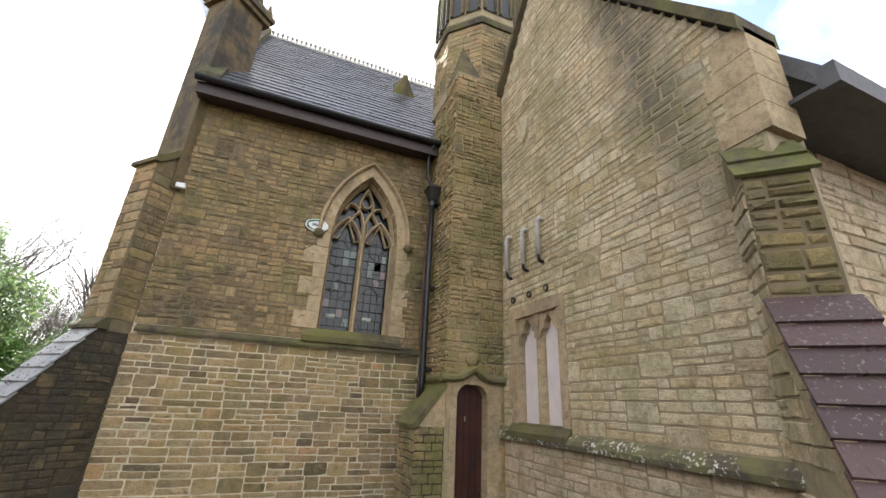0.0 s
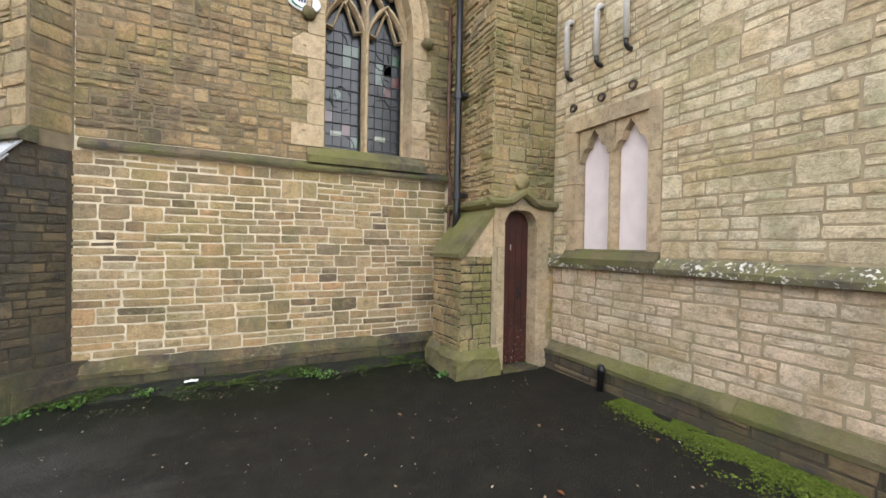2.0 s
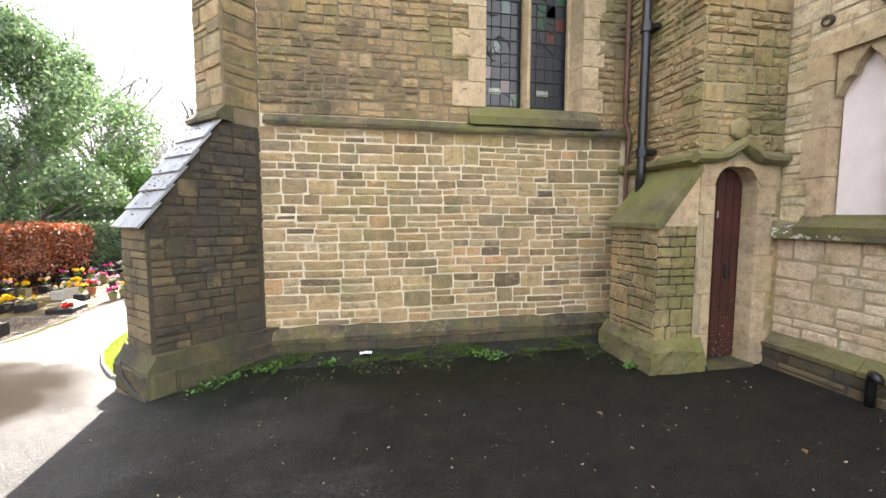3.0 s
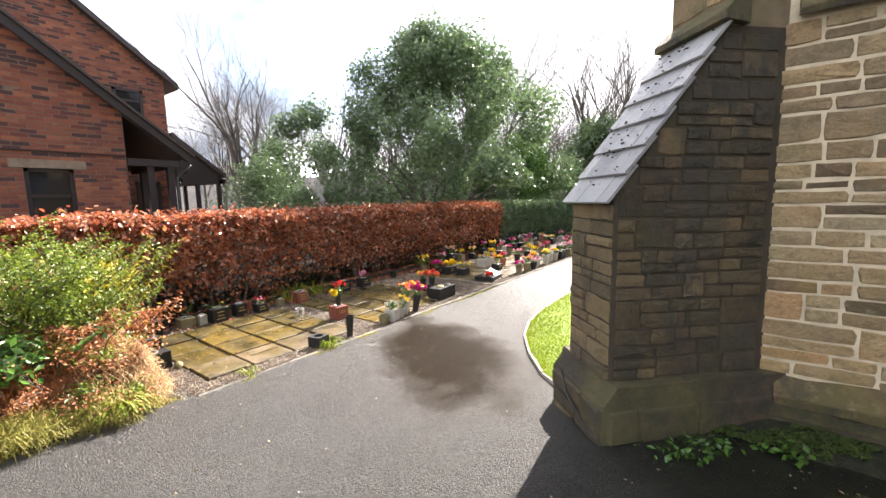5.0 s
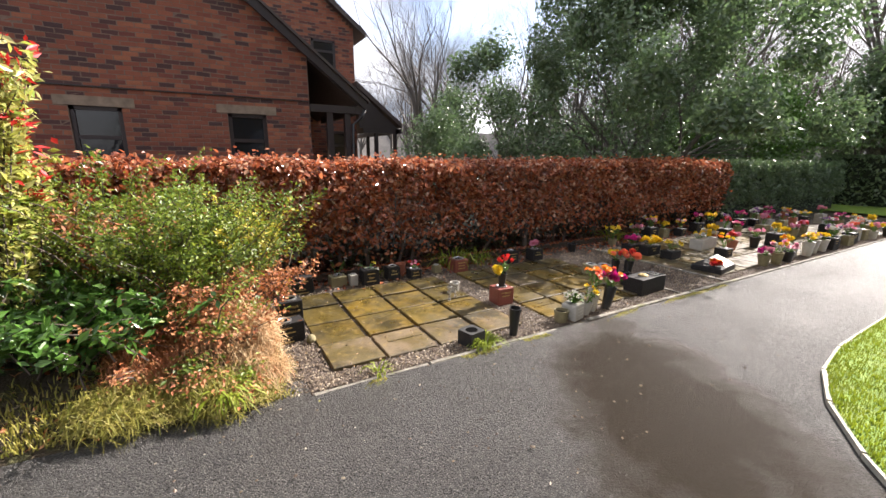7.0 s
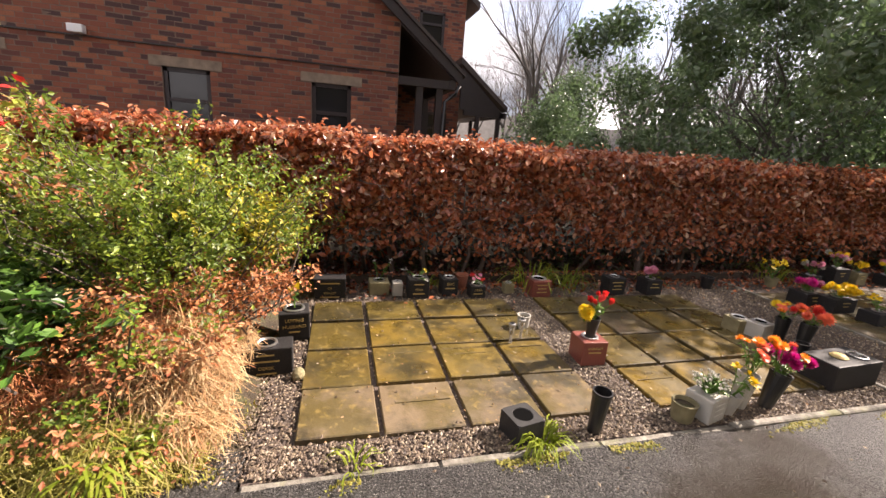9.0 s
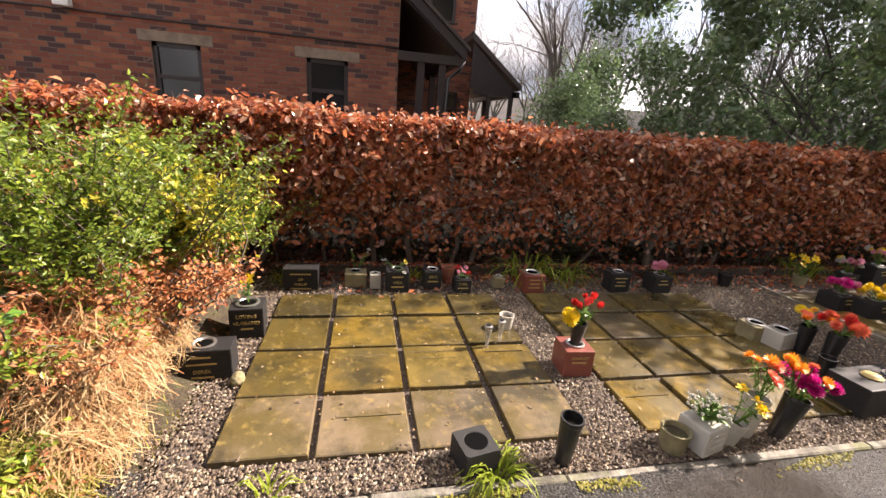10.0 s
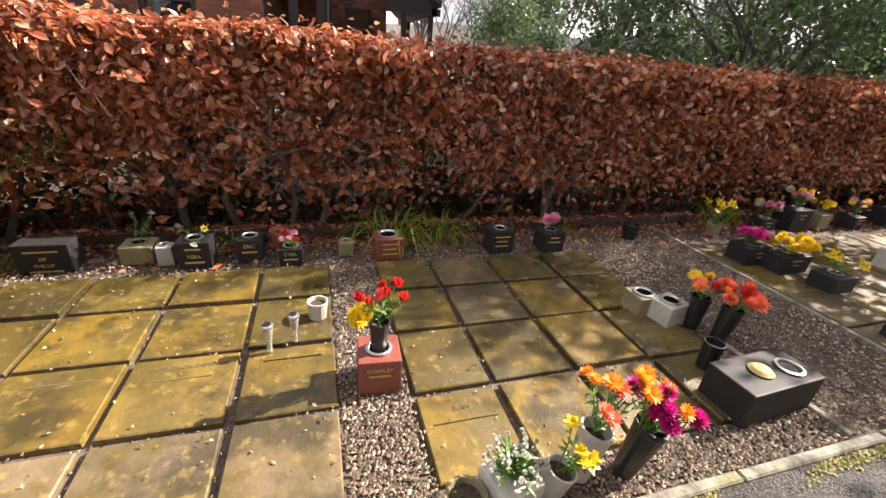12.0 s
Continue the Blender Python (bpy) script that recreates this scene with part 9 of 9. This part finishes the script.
for c, n, rad, h, seed, wild in (((-6.48, 4.35, -0.15), 220, 0.36, 0.42, 31, 3.0), ((-6.22, 4.45, -0.22), 120, 0.26, 0.22, 32, 3.0), ((-6.55, 4.10, -0.15), 120, 0.36, 0.34, 33, 3.0)):
    vs, fs = strands(c, n, rad, h, seed, 0.0022, wild)
    me = bpy.data.meshes.new("arching_blades")
    me.from_pydata(vs, [], fs)
    me.update()
    me.materials.append(M_STRAW)
    part("arching_growth", me, None, straw, kind="stuff")
# filler ball inside the mound, darkened for the shade between the blades
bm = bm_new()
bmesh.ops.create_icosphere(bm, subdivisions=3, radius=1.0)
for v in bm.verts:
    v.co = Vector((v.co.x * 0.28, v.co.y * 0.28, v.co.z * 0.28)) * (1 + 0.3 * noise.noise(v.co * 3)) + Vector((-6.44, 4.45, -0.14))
part("inner_growth", bm, plain("straw_inner_shade", (0.12, 0.075, 0.035), 0.95, var=0.5, scale=30), straw)


# green weeds that come up through the dead growth
r = random.Random(91)
for k, (x, y, z, rad) in enumerate(((-6.28, 4.42, 0.20, 0.13), (-6.12, 4.25, 0.0, 0.12), (-6.55, 4.62, 0.20, 0.14), (-6.05, 4.55, -0.1, 0.10), (-6.5, 4.2, 0.27, 0.10))):
    leaves("weed_leaves", [((x + r.gauss(0, rad * 0.6), y + r.gauss(0, rad * 0.6), z + r.gauss(0, 0.03)), (0.3, 0, 1)) for _ in range(220)], 0.035, M_LIME, straw, 92 + k, 0.5)
    leaves("rusty_leaves", [((x + 0.1 + r.gauss(0, rad), y + r.gauss(0, rad), z - 0.02 + r.gauss(0, 0.04)), (0.3, 0, 1)) for _ in range(160)], 0.03, M_RUST, straw, 102 + k, 0.5)


def strappy(at, n, h, seed, label, w=0.011):
    """A tuft of strap-shaped leaves."""
    t = thing("leaf_tuft", label, "plant", at=at)
    vs, fs = strands((0, 0, 0), n, h * 0.85, h, seed, w)
    me = bpy.data.meshes.new("leaf")
    me.from_pydata(vs, [], fs)
    me.update()
    me.materials.append(M_GRASS)
    part("leaves", me, None, t, kind="stuff")
    return t


strappy((-5.98, 4.38, -0.2), 36, 0.24, 3, "tuft of fresh strap-shaped green leaves")
strappy((-5.90, 6.42, GZ), 80, 0.16, 4, "tuft of fresh green strap leaves in the gravel", 0.006)
strappy((-5.90, 5.42, GZ), 16, 0.13, 5, "small green tuft at the kerb", 0.006)
strappy((-8.35, 7.55, GZ), 60, 0.42, 6, "tall grassy tuft under the hedge", 0.008)
strappy((-8.35, 7.95, GZ), 40, 0.34, 7, "grassy tuft under the hedge", 0.007)
strappy((-8.45, 11.3, GZ), 50, 0.35, 8, "tuft of grass among the graves", 0.008)
for k, (x, y) in enumerate(((-8.3, 5.1), (-8.36, 6.3), (-8.35, 9.2))):
    strappy((x, y, GZ), 22, 0.18, 20 + k, "small weed tuft under the hedge", 0.007)

# weeds and litter by the church walls
for k, (x, y, z) in enumerate(((-1.75, 6.28, 0.0), (-2.05, 6.15, -0.01), (0.35, 6.27, 0.02), (0.5, 6.22, 0.0), (1.74, 5.72, 0.0), (-2.25, 5.95, -0.01), (-1.2, 6.3, 0.01))):
    t = thing("weed", "small green weed rooted by the wall", "plant", at=(x, y, z), group="weeds by the wall")
    rr = random.Random(k)
    leaves("leaves", [((rr.gauss(0, 0.06), rr.gauss(0, 0.045), rr.uniform(0.005, 0.07)), (0, -0.3, 1)) for _ in range(46)], 0.042, M_LAUREL, t, k, 0.6)
bm = bm_new()
bmesh.ops.create_grid(bm, x_segments=6, y_segments=4, size=0.5)
for v in bm.verts:
    v.co = Vector((v.co.x * 0.13, v.co.y * 0.06, 0.012 + 0.03 * noise.noise(v.co * 6)))
bmesh.ops.solidify(bm, geom=bm.faces[:], thickness=0.002)
thing("litter", "crumpled scrap of white paper on the ledge", "litter", at=(-0.84, 6.48, 0.055), bm=bm, material=M_WHITE)
for k, (x, y, c) in enumerate(((-4.2, 4.35, 0), (2.2, 2.9, 1), (1.4, 3.4, 1), (0.2, 3.6, 2), (-0.6, 3.2, 2), (1.9, 4.2, 2), (0.9, 4.9, 2), (-1.5, 4.1, 2), (2.6, 3.6, 2))):
    bm = bm_new()
    a, b, c_, d = (bm.verts.new(p) for p in ((-0.035, 0, 0.004), (0, 0.018, 0.012), (0.035, 0, 0.004), (0, -0.018, 0.010)))
    bm.faces.new((a, b, c_))
    bm.faces.new((a, c_, d))
    bmesh.ops.solidify(bm, geom=bm.faces[:], thickness=0.0015)
    thing("fallen_leaf", "single dry fallen leaf on the wet tarmac", "leaf", at=pose(x, y, ground_z(x, y) + 0.010, 0, 0, k * 47), bm=bm, material=(M_RUST if c < 2 else M_STRAW), group="fallen leaves")
# moss at the foot of the gable wall and of the turret
moss = thing("moss_patch", "bright green moss on the tarmac along the wall", "moss", at=(0, 0, 0), kind="stuff")
r = random.Random(70)
sp = []
while len(sp) < 15000:
    y = r.uniform(1.9, 4.35)
    x = 3.12 - abs(r.gauss(0, 0.20)) * (0.6 + 0.9 * (4.4 - y) / 2.4)
    if noise.noise((x * 3.5, y * 2.2, 3)) > -0.2:
        sp.append((x, y, 0.002))
M_MOSSBR = leaf_mat("bright_moss", [(0.10, 0.15, 0.012), (0.15, 0.20, 0.015), (0.08, 0.11, 0.012)], 0.8, 0.2)
blades("moss", sp, M_MOSSBR, moss, 4, (0.006, 0.016), 0.007, 2.0)
sp = []
for _ in range(6000):
    x = r.uniform(-2.6, 2.0)
    y = 6.36 - abs(r.gauss(0, 0.16))
    if noise.noise((x * 2.5, y * 3, 9)) > 0.05:
        sp.append((x, y, -0.002))
blades("moss", sp, leaf_mat("dark_moss", [(0.016, 0.026, 0.006), (0.04, 0.06, 0.01)], 0.9, 0.1), moss, 5, (0.006, 0.016), 0.010, 2.0)

sp = []
while len(sp) < 7000:
    x, k = r.uniform(-2.2, 2.0), r.random()
    if noise.noise((x * 2.1, k * 1.5, 17)) + 0.35 * noise.noise((x * 9, k * 5, 2)) > 0.06:
        sp.append((x, CY - 0.10 - 0.30 * k, 0.055 - 0.043 * k * k))
blades("moss", sp, leaf_mat("ledge_moss", [(0.022, 0.04, 0.006), (0.06, 0.09, 0.010), (0.035, 0.055, 0.008)], 0.9, 0.1), moss, 6, (0.008, 0.022), 0.008, 2.0)
# pale fallen petals and bits of twig over the yard
petals = thing("fallen_petals", "scattered pale petals and leaf scraps on the tarmac", "petals", at=(0, 0, 0), kind="stuff")
r = random.Random(95)
vs, fs = [], []
for _ in range(620):
    x, y = r.uniform(-5.6, 3.0), r.uniform(0.6, 6.1)
    if x < -2.5 and r.random() < 0.6:
        continue
    s, a, k = r.choice((0.004, 0.005, 0.006, 0.008, 0.012)) * r.uniform(0.8, 1.2), r.uniform(0, 6.283), len(vs)
    z = ground_z(x, y) + 0.012
    d, e = (math.cos(a) * s, math.sin(a) * s), (-math.sin(a) * s * 0.6, math.cos(a) * s * 0.6)
    vs += [(x - d[0], y - d[1], z), (x + e[0], y + e[1], z + s * 0.3), (x + d[0], y + d[1], z + s * 0.5), (x - e[0], y - e[1], z + s * 0.2)]
    fs.append((k, k + 1, k + 2, k + 3))
me = bpy.data.meshes.new("petals")
me.from_pydata(vs, [], fs)
me.update()
me.materials.append(leaf_mat("pale_petals", [(0.60, 0.52, 0.38), (0.45, 0.34, 0.20), (0.70, 0.66, 0.55)], 0.7, 0.2))
part("petals", me, None, petals, kind="stuff")
for k, (x, y, a, l) in enumerate(((-1.6, 4.0, 0.3, 0.16), (-2.2, 3.7, 0.9, 0.12), (1.3, 4.6, 2.2, 0.10), (0.2, 3.3, 1.4, 0.14))):
    bm = bm_new()
    tube(bm, [(0, 0, 0.006), (l * 0.5, 0.012, 0.012), (l, 0, 0.008)], [0.003, 0.0025, 0.0015], 5)
    thing("twig", "short bare twig lying on the tarmac", "twig", at=pose(x, y, ground_z(x, y) + 0.003, 0, 0, a * 57), bm=bm, material=M_TWIG, group="fallen twigs")

# crumbs of leaf and petal on the slabs and gravel, and beech leaves under the hedge
crumbs = thing("leaf_crumbs", "dry leaf crumbs strewn over slabs and gravel", "leaves", at=(0, 0, 0), kind="stuff")
r = random.Random(97)
sp = []
while len(sp) < 520:
    x, y = r.uniform(-8.35, -5.9), r.uniform(4.95, 10.3)
    if r.random() < 0.35 + 0.9 * max(0, noise.noise((x * 1.7, y * 1.7, 4))):
        sp.append(((x, y, S_Z + 0.005), (r.gauss(0, 0.2), r.gauss(0, 0.2), 1)))
leaves("crumb", sp, 0.018, M_STRAW, crumbs, 98, 0.6)
sp = []
for _ in range(2600):
    x = -8.55 + abs(r.gauss(0, 0.22))
    sp.append(((x, r.uniform(4.95, 14.0), GZ + 0.02 + (0.08 if x < -8.42 else 0)), (r.gauss(0, 0.4), r.gauss(0, 0.4), 1)))
leaves("beech_leaf", sp, 0.055, M_BEECH, crumbs, 99, 0.6)
arching("cotoneaster", "green sprigs growing through the rusty shrub", (-6.85, 4.3, -0.1), 40, 0.75, 0.95, 0.6, M_LIME, 0.03, 90, 86)
# ---------------------------------------------------------------- stones and bricks that can be picked out
stones_single("stone", low_single, (-1.87, CY, 0), (1, 0, 0), (0, -1, 0), blocks_tan, wall_chancel, 2, (0.005, 0.014))
stones_single("stone", gl[:300], (GX, GA, 0), (0, 1, 0), (-1, 0, 0), blocks_pink, wall_gable, 3, (0.005, 0.014))
blocks_brick = unit_blocks("brick", M_BRICK, 4, 9)
stones_single("brick", pick, (HXW, YL, 0), (0, 1, 0), (1, 0, 0), blocks_brick, h_wall, 4, (0.004, 0.007))
UNITS = {}
for rects, org, U, N, material, parent, seed, proud in LATER:
    if material.name not in UNITS:
        UNITS[material.name] = unit_blocks("stone", material, 6, len(UNITS) + 20)
    stones_single("stone", rects, org, U, N, UNITS[material.name], parent, seed, proud)
